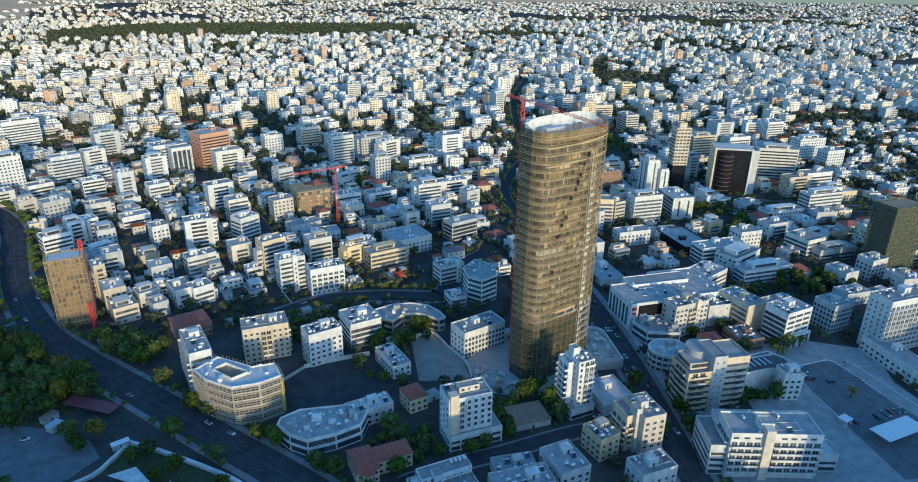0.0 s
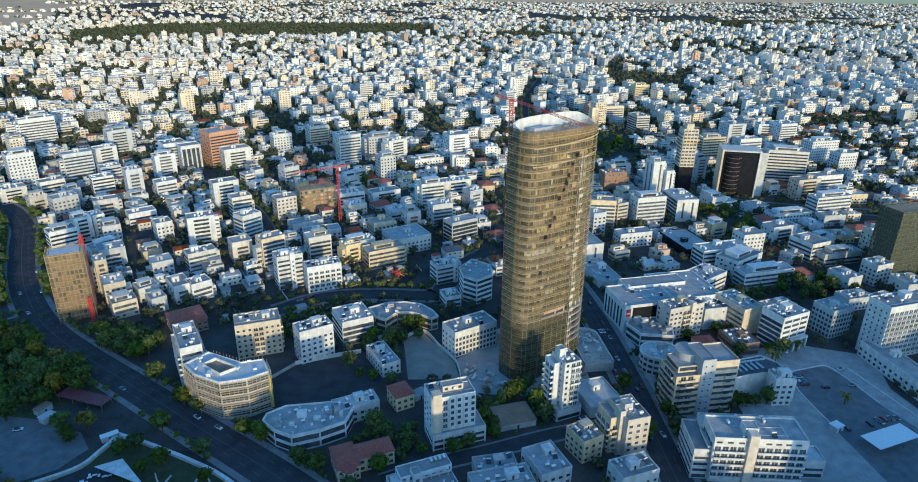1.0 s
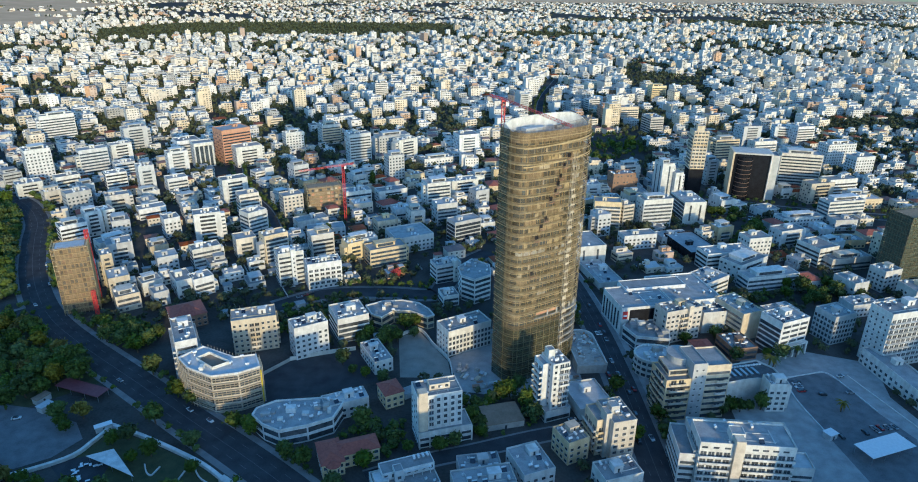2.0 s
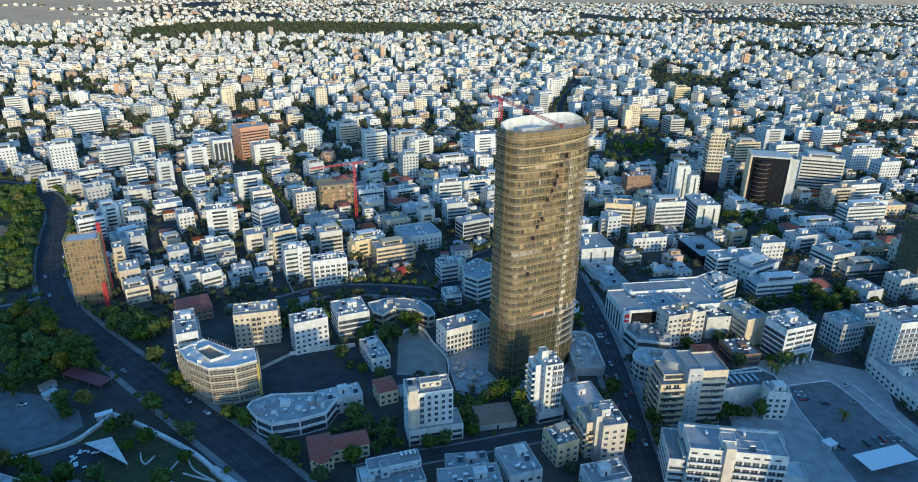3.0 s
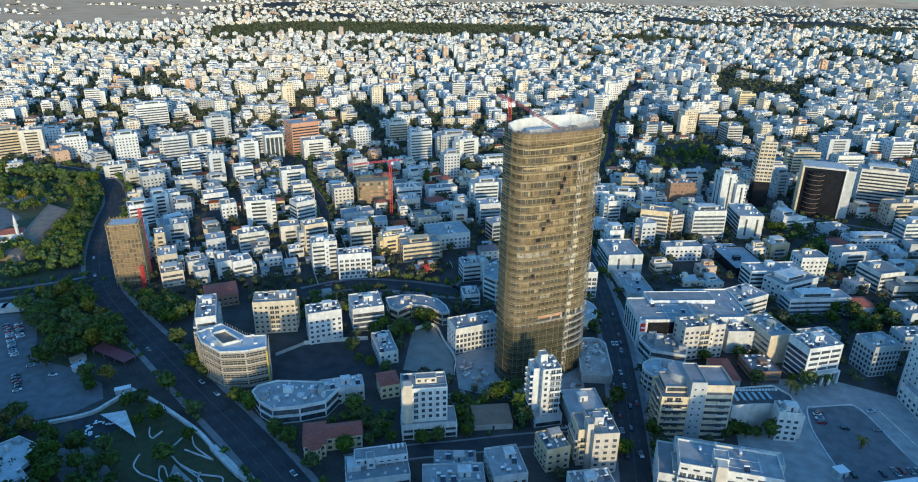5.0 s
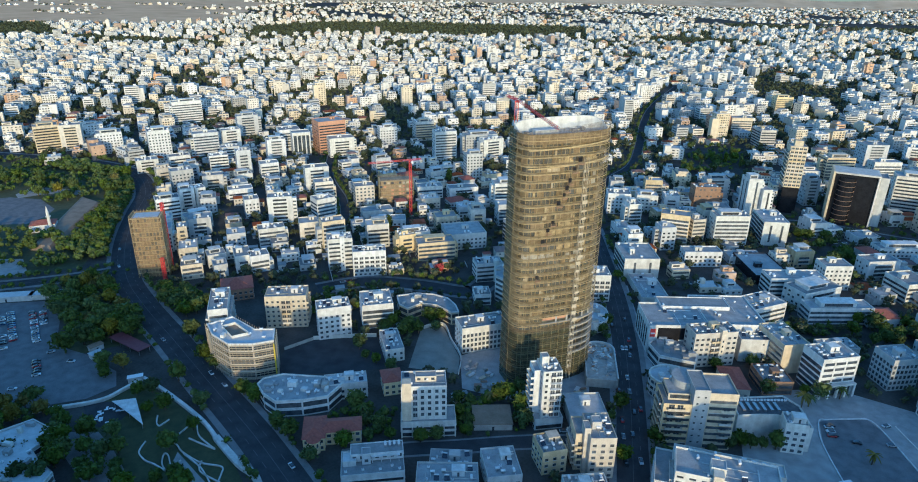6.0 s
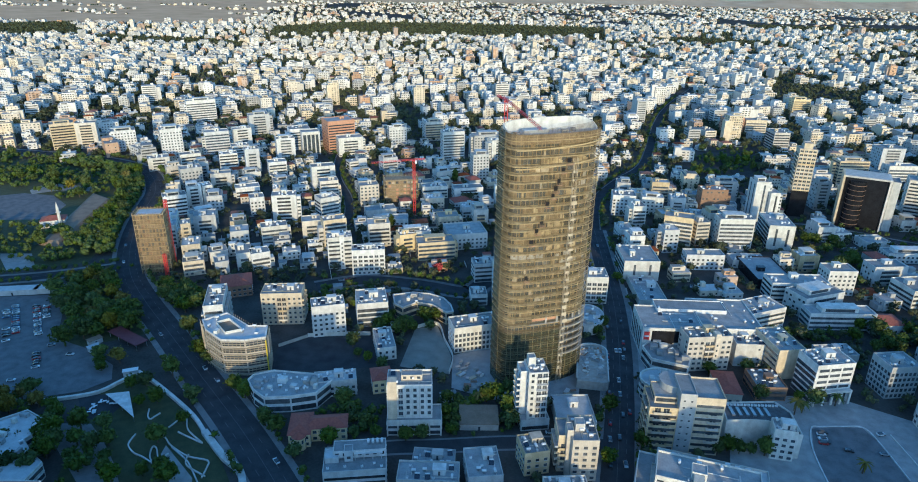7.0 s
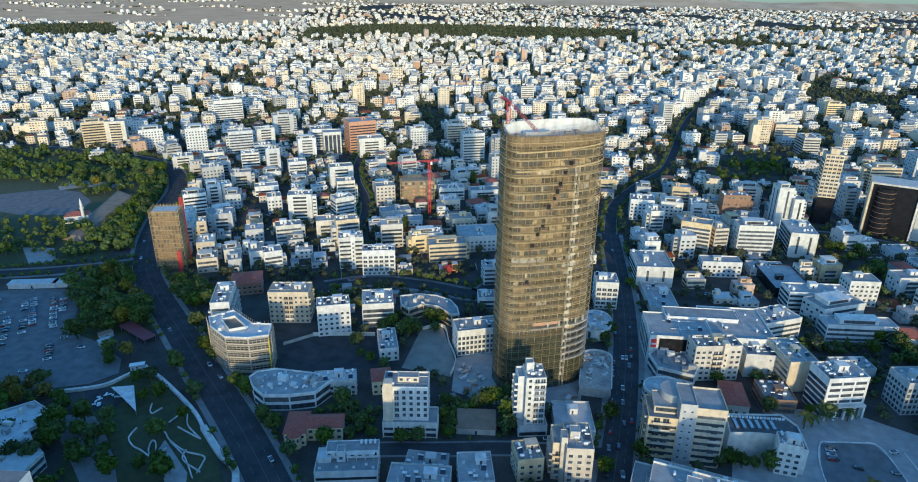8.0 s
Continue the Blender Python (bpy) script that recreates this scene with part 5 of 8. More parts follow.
for x, y, w, d, tall, mat in ((-1, 2, 2.2, 1.6, 2.6, "white"), (6, -1, 1.6, 1.2, 1.4, "white"), (-9, 1, 1.0, 1.0, 1.0, "roof"), (-5, -4, 1.2, 0.8, 1.2, "white"), (11, 3, 1.4, 1.0, 1.6, "concrete")):
    bm = bmesh.new()
    box(bm, x - w, x + w, y - d, y + d, 8.7, 8.7 + tall)
    part("roof_housing", bm, mat, office)
for x, y in ((-12, -3), (-11, 3), (-7, 4.5), (-3, -6), (2, 5), (4, -5), (8, 5), (13, -1), (-8, -6)):
    piece("air_conditioner", aircon_mesh(), office, pose(x, y, 8.7, 0, 0, 20))
for x, y in ((-4, 5), (0, -3), (9, -4)):
    piece("water_tank", tank_mesh(), office, pose(x, y, 8.7, 0, 0, 20))
block(-97, -29.5, 21, 9.5, 20, 9.3, "punched", "white", "roof_pale", label="low white office wing with small square windows")
polygon_block([(-92, 63), (-82, 68), (-70, 69), (-60, 65), (-54, 57), (-51, 49), (-55, 47), (-65, 55), (-75, 56), (-82, 48), (-88, 52)], 9, "cream", "roof", "low crescent-shaped building with a flat roof", 2)
polygon_block([(-33, 97), (-32, 84), (-24, 77), (-13, 84), (-12, 99), (-23, 109)], 18, "white", "roof", "many-sided office block banded in dark blue glass", 5)

# The slab with long balcony bands beside the avenue.
root = thing("office_block", pose(71.5, -83.8, 0, 0, 0, -9.2), "long white block with stacked balcony bands and side terraces", "building", "city blocks")
FOOT.append((71.5, -83.8, math.cos(radians(-9.2)), math.sin(radians(-9.2)), 24, 12))
volume(root, 0, 0, 38, 15, 0, 23, "white", "roof", "none|punched|ribbon|none", seed=3, full=True)
for k in range(1, 6):
    z = 3.25 * k
    piece("balcony", balcony_mesh(12.5, 1.6, "white", True), root, pose(-12.5, -7.5, z))
    piece("balcony", balcony_mesh(20.0, 1.6, "white", True), root, pose(8.8, -7.5, z))
    piece("balcony", balcony_mesh(12.0, 1.6, "white", True), root, pose(-19.0, 0, z, 0, 0, 270))
for x in (-17, -12.5, -8, 3, 7, 11, 15):
    piece("window", window_mesh(2.4, 0.9), root, pose(x, -7.5, 20.6))
bm = bmesh.new()
box(bm, -5.5, -1.8, -9.2, -3.5, 0, 25.5)
part("stair_shaft", bm, "cream", root)
volume(root, -3.6, -2.0, 5.5, 5.5, 22.1, 26.0, "white", "roof", "none", rim=0.3)
volume(root, -22.5, 4, 7, 20, 0, 15.5, "white", "roof", "ribbon", seed=4)
volume(root, 2, 11.5, 42, 8, 0, 18, "white", "roof_pale", "none|punched|ribbon|ribbon", seed=5, full=True)
volume(root, 24.8, 2, 11.5, 10, 0, 9.5, "white", "roof_pale", "ribbon", seed=6)

# The cream block with a rounded drum on its roof.
root = thing("office_block", pose(68.5, -37, 0, 0, 0, 4), "cream office block with ribbon windows and a rounded roof storey", "building", "city blocks")
FOOT.append((68.5, -37, 1, 0, 17, 10))
volume(root, 9.4, 0, 12.5, 16, 0, 30, "cream", "roof", "ribbon", seed=7, storey=3.4)
volume(root, -9.6, 0, 12.5, 16, 0, 23.5, "cream", "roof", "ribbon", seed=8, storey=3.4)
volume(root, -8.4, 1.5, 10, 12, 23.4, 26.6, "cream", "roof", "ribbon", rim=0.5)
volume(root, -0.1, -0.3, 6.8, 16, 0, 31.5, "grey", "roof", "none|none|none|none", rim=0.6)
for k in range(1, 9):
    for x in (-1.7, 1.4):
        piece("window", window_mesh(0.9, 0.9), root, pose(x, -8.3, 3.4 * k + 0.6))
for k in range(1, 7):
    piece("balcony", balcony_mesh(7.5, 1.5, "cream", True), root, pose(-10.4, -8.0, 3.4 * k + 0.4))
    piece("balcony", balcony_mesh(5.0, 1.1, "cream", True), root, pose(11.5, -8.0, 3.4 * k + 0.4))
    piece("balcony", balcony_mesh(9.0, 1.2, "cream", True), root, pose(-15.85, -1.0, 3.4 * k + 0.4, 0, 0, 270))
bm = bmesh.new()
tube(bm, -4, 5, 23, 29.5, 6.0, sides=28)
tube(bm, -4, 5, 29.5, 30.0, 6.4, sides=28)
part("roof_drum", bm, "roof", root, "grey rounded roof storey")

# The tall slim block before the tower.
root = thing("apartment_block", pose(1.2, -34.5, 0, 0, 0, 17), "slim white apartment tower with corner balconies", "building", "city blocks")
FOOT.append((1.2, -34.5, math.cos(radians(17)), math.sin(radians(17)), 7, 7))
volume(root, 1.6, -0.6, 8.8, 11.6, 0, 31, "white", "roof", "none|punched|punched|none", seed=9, full=True)
volume(root, -4.4, 1.6, 3.3, 8.4, 0, 29.5, "white", "roof", "none|none|punched|balcony", seed=10)
volume(root, -0.4, 1.8, 3.4, 4.2, 29, 35, "white", "roof", "none", rim=0.4)
for k in range(1, 10):
    z = 3.1 * k
    piece("balcony", balcony_mesh(5.2, 1.3, "white", k % 3 == 0), root, pose(3.2, -6.4, z))
    piece("window", window_mesh(1.3, 1.4), root, pose(-1.2, -6.4, z + 1.5))
    piece("window", window_mesh(1.0, 1.2), root, pose(-2.8, -3.5, z + 1.5, 0, 0, 270))
bm = bmesh.new()
box(bm, -3.2, -2.2, -6.9, -5.9, 0, 31.4)
part("corner_pier", bm, "white", root)
volume(root, 0.8, -4.2, 13.5, 7.0, 0, 6.2, "white", "roof", "ribbon", rim=0.5)

# The white block on a wider two-storey base.
root = thing("apartment_block", pose(-53.8, -47.6, 0, 0, 0, 12), "white apartment block with columns of windows above a wider base", "building", "city blocks")
FOOT.append((-53.8, -49, math.cos(radians(12)), math.sin(radians(12)), 13, 9))
volume(root, 0, 0, 20.5, 12.5, 0, 26, "white", "roof", "none|punched|punched|punched", seed=11, full=True)
volume(root, 2, -2.5, 25, 12, 0, 8.5, "white", "roof", "ribbon", rim=0.7)
for x in (-0.6, 2.6, 5.9, 9.0):
    bm = bmesh.new()
    box(bm, x - 1.55, x - 1.2, -6.75, -6.2, 8.5, 25.6)
    part("pier", bm, "white", root)
    for k in range(3, 8):
        piece("window", window_mesh(1.5, 1.7), root, pose(x - 0.1, -6.25, 3.1 * k + 1.5))
for k in range(3, 8):
    piece("balcony", balcony_mesh(2.6, 1.1, "white", False), root, pose(-4.0, -6.25, 3.1 * k))
bm = bmesh.new()
box(bm, -9.8, -5.8, -7.2, -3.0, 0, 28.2)
part("stair_shaft", bm, "cream", root)
volume(root, 1.0, 0.5, 9.5, 4.5, 25.1, 28.2, "cream", "roof", "punched", rim=0.3)

for x in (-10.2, -5.4, -0.6, 4.2, 9.0, 14.2):
    bm = bmesh.new()
    box(bm, x - 0.3, x + 0.3, -9.1, -8.3, -0.3, 8.3)
    part("pier", bm, "white", root)

# The terraced white block at the corner of the narrow street.
root = thing("apartment_block", pose(-68.5, -84.5, 0, 0, 0, 16), "terraced white block with roof rooms and a row of water tanks", "building", "city blocks")
FOOT.append((-68.5, -84.5, math.cos(radians(16)), math.sin(radians(16)), 14, 9))
volume(root, 0, 0, 26, 15, 0, 8.6, "white", "roof", "ribbon|punched|punched|punched", seed=31)
volume(root, 2, 4.0, 22, 7, 8.5, 12.0, "white", "roof", "punched", seed=32, rim=0.5)
volume(root, -2.5, 0.6, 3.6, 4.4, 8.5, 13.6, "white", "roof", "punched|none|none|none", seed=33, rim=0.3)
volume(root, -9.5, 1.5, 5.5, 6, 7.9, 10.4, "white", "roof_pale", "none", seed=34, rim=0.3)
for k in range(4):
    piece("water_tank", tank_mesh(), root, pose(5.6 + 1.9 * k, 5.0, 11.6, 0, 0, 90))
for x, y in ((-11, -5), (-4, -4.5), (3, -5), (8, -3.5), (11, -5.5)):
    piece("air_conditioner", aircon_mesh(), root, pose(x, y, 7.8, 0, 0, 16))
bm = bmesh.new()
box(bm, -0.5, 11.5, -0.6, 0.5, 10.8, 11.0)
for x in (0, 3.7, 7.4, 11):
    box(bm, x - 0.15, x + 0.15, -0.5, -0.2, 7.7, 10.8)
part("pergola", bm, "white", root, "white concrete pergola over the terrace")

# The paired cream blocks by the avenue.
root = thing("apartment_block", pose(24.2, -62.5, 0, 0, 0, 10), "cream apartment block with a stair shaft and side wing", "building", "city blocks")
FOOT.append((21, -62.5, math.cos(radians(10)), math.sin(radians(10)), 13, 9))
volume(root, 0.5, 0, 11, 17, 0, 21, "cream", "roof", "punched|punched|punched|plain", seed=12, full=True)
volume(root, -7.4, 3, 5, 12, 0, 19, "cream", "roof", "balcony|none|punched|balcony", seed=13)
volume(root, -5.6, -2.5, 2.6, 5.5, 0, 23.5, "cream", "roof", "none", rim=0.3)
volume(root, -1.0, 0.5, 4.0, 4.5, 20.1, 24, "cream", "roof", "none", rim=0.3)
block(4.5, -65, 11, 12.5, 22, 12, "mixed|punched|punched|punched", "cream")

# The mall: large flat roofs, blank walls, a black panel and a red sign.
root = thing("shopping_mall", pose(92, 52, 0, 0, 0, 7), "large white shopping mall with blank walls and pale flat roofs", "building")
FOOT.append((92, 56, math.cos(radians(7)), math.sin(radians(7)), 38, 23))
volume(root, -19, 0, 34, 27, 0, 18, "white", "roof", "none", seed=14, full=True)
volume(root, 14, 8, 34, 36, 0, 17.2, "white", "roof", "none", seed=15, full=True)
volume(root, -4, 14, 40, 12, 0, 18.7, "white", "roof", "none", rim=0.5, seed=16)
bm = bmesh.new()
for i in range(5):
    box(bm, -31 + 3.4 * i, -27.6 + 3.4 * i, -13.62, -13.4, 1.2 + 1.9 * i, 16.2)
part("dark_panel", bm, "black", root, "stepped black glazed panel")
bm = bmesh.new()
box(bm, -35.2, -32.2, -13.7, -13.4, 10.5, 15.5)
part("sign", bm, "red", root, "red and white sign panel")
bm = bmesh.new()
box(bm, -34.9, -32.5, -13.76, -13.69, 12.2, 13.2)
part("sign_band", bm, "tank", root, "white band across the sign")
for i in range(6):
    bm = bmesh.new()
    box(bm, -36.1, -35.98, -10 + 4.0 * i, -8.2 + 4.0 * i, 2, 14, 0)
    part("window_strip", bm, "glass", root)

# The black glass block in its cream frame.
root = thing("office_block", pose(258, 285, 0, 0, 0, -17), "black glass office block in a cream frame with a rounded bay", "building")
FOOT.append((258, 285, math.cos(radians(-17)), math.sin(radians(-17)), 20, 13))
bm = bmesh.new()
box(bm, -15.5, 15.5, -10, 10, 0, 43)
part("glass_body", bm, "black", root)
for x0, x1, z0, z1 in ((-17.6, -16, 0, 45), (16, 17.6, 0, 45), (-16, 16, 43.5, 45)):
    bm = bmesh.new()
    box(bm, x0, x1, -11.5, 11, z0, z1)
    part("frame", bm, "cream", root)
bm = bmesh.new()
tube(bm, -6, -9.5, 0, 41, 6.5, sides=24)
part("rounded_bay", bm, "black", root)
for k in range(1, 10):
    bm = bmesh.new()
    tube(bm, -6, -9.5, 4.2 * k, 4.2 * k + 0.3, 6.7, sides=24)
    part("bay_band", bm, "brown", root)
volume(root, 21.5, 2, 6, 18, 0, 43, "grey", "roof", "none", seed=17)

# The slim residential tower on a dark base, among the offices.
root = thing("apartment_tower", pose(213, 303, 0, 0, 0, -6), "slim cream tower of stacked balconies on a dark base", "building", "city blocks")
FOOT.append((213, 303, 1, 0, 9, 9))
volume(root, 0, 0, 13.5, 14, 0, 24, "black", "roof", "none", rim=0.4)
volume(root, 0, 0, 14, 14, 24.0, 61, "cream", "roof", "none|punched|none|balcony", seed=21, storey=3.3)
for k in range(11):
    piece("balcony", balcony_mesh(13.4, 1.5, "cream", True), root, pose(0, -7.0, 24.4 + 3.3 * k))
volume(root, 0.5, 1.0, 7, 6, 60.1, 65, "cream", "roof", "none", rim=0.4)

# The white block behind a tall portal of columns.
root = thing("office_block", pose(-284, 408, 0, 0, 0, 30), "white block fronted by a tall portal of slim columns", "building", "city blocks")
FOOT.append((-284, 408, math.cos(radians(30)), math.sin(radians(30)), 11, 8))
volume(root, 0, 0, 20, 14, 0, 27, "white", "roof", "none|punched|punched|punched", seed=22)
bm = bmesh.new()
box(bm, -8.6, 8.6, -7.06, -6.9, 1, 23)
part("glazed_front", bm, "glass", root, "dark glazed front behind the columns")
for x in (-9.4, -4.7, 0.0, 4.7, 9.4):
    bm = bmesh.new()
    box(bm, x - 0.6, x + 0.6, -9.2, -8.0, -0.3, 24)
    part("column", bm, "white", root)
bm = bmesh.new()
box(bm, -10.0, 10.0, -9.2, -7.0, 24, 27)
part("portal_beam", bm, "white", root)

polygon_block([(62, 18), (80, 14), (84, 28), (78, 36), (64, 38), (58, 30)], 9, "white", "roof", "low eight-sided building before the mall", 2, name="shop_building")

root = block(145.1, 14.6, 20.5, 15, 18.6, 22.5, "none|none|punched|curtain", "white", label="white office block with window grids above an arcaded base")
for k in range(4):
    for x in (-6.3, 0.0, 6.3):
        piece("window_band", ribbon_mesh(5.4, 1.7, "white", k), root, pose(x, -7.5, 9.4 + 3.3 * k))
bm = bmesh.new()
box(bm, -8.8, 8.8, -7.56, -7.4, 0.2, 6.6)
part("arcade_recess", bm, "glass", root, "dark glazed recess of the arcade")
for x in (-9.6, -4.8, 0.0, 4.8, 9.6):
    bm = bmesh.new()
    box(bm, x - 0.55, x + 0.55, -9.7, -8.7, -0.3, 6.8)
    part("column", bm, "white", root)
bm = bmesh.new()
box(bm, -10.25, 10.25, -9.7, -7.5, 6.8, 7.8)
part("arcade_beam", bm, "white", root)
root = thing("hall_building", pose(104, -26, 0, 0, 0, 8), "long low hall with a blank white wall and dark flat roof", "building")
FOOT.append((104, -26, math.cos(radians(8)), math.sin(radians(8)), 17, 9))
front = [(-16, -6.5), (-6, -5.6), (2, -5.8), (6, -7.5)]
plan = [*front, (6.5, -15), (14, -15.5), (15.8, 1), (11.5, 9), (-14, 7)]
bm = bmesh.new()
prism(bm, plan, 0, 12)
part("wall", bm, "white", root)
bm = bmesh.new()
prism(bm, [(x * 0.965, y * 0.94) for x, y in plan], 12.0, 12.15)
part("roof", bm, "roof_dark", root, "dark grey bitumen roof")
bm = bmesh.new()
ring(bm, plan, [(x * 0.97, y * 0.95) for x, y in plan], 12.0, 12.9)
part("parapet", bm, "white", root)
for i in range(6):
    bm = bmesh.new()
    box(bm, -12 + 3.2 * i, -10.6 + 3.2 * i, -2.5, 3.5, 12.15, 13.0)
    part("roof_duct", bm, "metal", root)
for i in range(16):
    piece("air_conditioner", aircon_mesh(), root, pose(-13 + 1.6 * i, 5.4, 12.15))
block(112.5, -37.5, 9.5, 8.5, -4, 16, "punched|plain|punched|plain", "white", label="small white block at the end of a hall")
house(98, 7, 11, 20, 3, 6, "cream", "cream house with a dark red tiled roof")
block(118, 12, 15, 17, 8, 8, "ribbon", "brown", label="low brown block with plant on its flat roof")
root = thing("villa", pose(-92.5, -63.5, 0, 0, 0, 16), "cream villa with red hipped roofs and a rounded bay", "villa")
FOOT.append((-92.5, -63.5, math.cos(radians(16)), math.sin(radians(16)), 14, 8))
for cx, cy, w, d, h in ((3.0, 0.5, 19, 9.5, 7.0), (-8.2, 0.0, 9.5, 15.5, 7.02)):
    bm = bmesh.new()
    box(bm, cx - w / 2, cx + w / 2, cy - d / 2, cy + d / 2, -0.3, h)
    part("wall", bm, "yellow", root)
    made = list(root.children)
    hip_roof(root, w, d, h, rise=2.2 if w > d else 2.5)
    for o in root.children:
        if o not in made:
            o.matrix_basis = Matrix.Translation((cx, cy, 0)) @ o.matrix_basis
    facade(root, w, d, h + 0.4, "punched|punched|none|punched", "yellow", 3.3, False, random.Random(5), (0, 90, 180, 270), 0.0, Matrix.Translation((cx, cy, 0)))
bm = bmesh.new()
tube(bm, -8.2, -7.6, -0.3, 6.6, 3.0, sides=12)
tube(bm, -8.2, -7.6, 6.6, 8.4, 3.4, 0.1, 12, 1)
part("rounded_bay", bm, ("yellow", "tile"), root)
for k in range(5):
    t = radians(200 + 35 * k)
    piece("window", window_mesh(0.9, 1.8), root, pose(-8.2 + 2.95 * math.cos(t), -7.6 + 2.95 * math.sin(t), 4.7, 0, 0, 290 + 35 * k))

block(33.5, 100, 14, 15, 8, 19, "balcony|punched|punched|ribbon", "white", label="white block with deep banded balconies behind the tower")
polygon_block([(29.5 + 9 * math.cos(math.tau * i / 24), 64 + 13 * math.sin(math.tau * i / 24)) for i in range(24)], 7, "white", "roof_pale", "low oval white building with a bare pale roof", 1, name="hall_building")

# ---- podium beside the tower ----
FOOT.append((31, 12, 1, 0, 10, 22))
pod = thing("tower_podium", pose(31, 12, 0), "unfinished round podium of pale concrete", "podium")
bm = bmesh.new()
curve = [(8 * math.cos(t), 13 + 7 * math.sin(t)) for t in [math.pi * i / 12 for i in range(13)]]
prism(bm, [(8, -16), *curve, (-8, -16)], 0, 5)
part("deck", bm, "concrete", pod)
bm = bmesh.new()
line = [(8.3, -16), *[(x * 1.04, y + 0.3) for x, y in curve], (-8.3, -16)]
inner = [(7.7, -16), *[(x * 0.96, y - 0.3) for x, y in curve], (-7.7, -16)]
rows = [[bm.verts.new((*p, z)) for p in l] for l, z in ((line, 0), (line, 6.2), (inner, 6.2), (inner, 0))]
for i in range(len(line) - 1):
    for a in range(4):
        b = (a + 1) % 4
        bm.faces.new((rows[a][i], rows[a][i + 1], rows[b][i + 1], rows[b][i]))
part("rim_wall", bm, "white", pod, "white curved rim wall")
for i in range(9):
    bm = bmesh.new()
    t = math.pi * (0.1 + 0.1 * i)
    tube(bm, 5.6 * math.cos(t), 11 + 5.2 * math.sin(t), 5.0, 5.7 + 0.5 * (i % 3), 0.8 + 0.3 * (i % 2), 0.5, 7)
    part("formwork", bm, rnd.choice(("brown", "concrete", "earth")), pod)
for i in range(70):
    bm = bmesh.new()
    x, y, t = rnd.uniform(-6.2, 6.2), rnd.uniform(-12, 17), rnd.uniform(0, 3)
    w, d = rnd.uniform(0.4, 2.2), rnd.uniform(0.2, 0.7)
    box(bm, -w, w, -d, d, 5.0, 5.0 + rnd.uniform(0.2, 1.1), 0, Matrix.Translation((x, y, 0)) @ Matrix.Rotation(t, 4, "Z"))
    part("formwork", bm, rnd.choice(("white", "concrete", "white", "brown", "roof")), pod)
block(21.5, -30, 18, 22, 11, 6.5, "plain", "white", "roof_pale", label="low white block with a bare pale roof", full=False)

site = random.Random(12)
for n in range(26):
    x, y = site.choice(((-36, -4), (-30, -10), (-38, 4), (-24, -12), (-33, 2), (20, -10), (-28, -2)))
    root = thing("material_stack", pose(x + site.uniform(-4, 4), y + site.uniform(-4, 4), 0.1, 0, 0, site.uniform(0, 90)), "stack of boards and bundles in a building yard", "building material", "building materials")
    w, d = site.uniform(1.0, 2.6), site.uniform(0.5, 1.2)
    for k in range(site.randint(1, 3)):
        bm = bmesh.new()
        g = 0.12 * site.random()
        box(bm, -w + g, w - g, -d + g, d, 0.55 * k, 0.55 * k + 0.5)
        part("bundle", bm, site.choice(("landing", "brown", "concrete", "white", "metal")), root)

# ---- trees ----
def leaf_cloud(count, radius, squash, size, seed, clumps=22):
    """Leaves in uneven clumps; returns corners and faces."""
    g = np.random.default_rng(seed)
    c = g.normal(size=(clumps, 3))
    c /= np.linalg.norm(c, axis=1)[:, None]
    c *= radius * g.uniform(0.35, 0.82, (clumps, 1))
    c[:, 2] *= squash
    which = g.integers(0, clumps, count)
    p = c[which] + g.normal(size=(count, 3)) * radius * 0.17
    a = g.normal(size=(count, 3))
    a /= np.linalg.norm(a, axis=1)[:, None]
    b = np.cross(a, g.normal(size=(count, 3)))
    b /= np.linalg.norm(b, axis=1)[:, None]
    s = size * g.uniform(0.6, 1.3, (count, 1))
    v = np.stack([p - a * s - b * s * 0.6, p + a * s - b * s * 0.6, p + a * s + b * s * 0.6, p - a * s + b * s * 0.6], 1).reshape(-1, 3)
    return v, np.arange(count * 4).reshape(-1, 4)


ICO_V = np.array(((-1, 1.618, 0), (1, 1.618, 0), (-1, -1.618, 0), (1, -1.618, 0), (0, -1, 1.618), (0, 1, 1.618), (0, -1, -1.618), (0, 1, -1.618), (1.618, 0, -1), (1.618, 0, 1), (-1.618, 0, -1), (-1.618, 0, 1))) / 1.902
ICO_F = np.array(((0, 11, 5), (0, 5, 1), (0, 1, 7), (0, 7, 10), (0, 10, 11), (1, 5, 9), (5, 11, 4), (11, 10, 2), (10, 7, 6), (7, 1, 8), (3, 9, 4), (3, 4, 2), (3, 2, 6), (3, 6, 8), (3, 8, 9), (4, 9, 5), (2, 4, 11), (6, 2, 10), (8, 6, 7), (9, 8, 1)))


def lumps(centres, radii, seed):
    """Uneven clumps of close foliage round the centres; returns corners and faces."""
    g = np.random.default_rng(seed)
    n = len(centres)
    v = ICO_V[None] * g.uniform(0.7, 1.25, (n, 12, 1)) * np.asarray(radii).reshape(n, 1, 1) + np.asarray(centres)[:, None]
    f = ICO_F[None] + (np.arange(n) * 12)[:, None, None]
    return v.reshape(-1, 3), f.reshape(-1, 3)


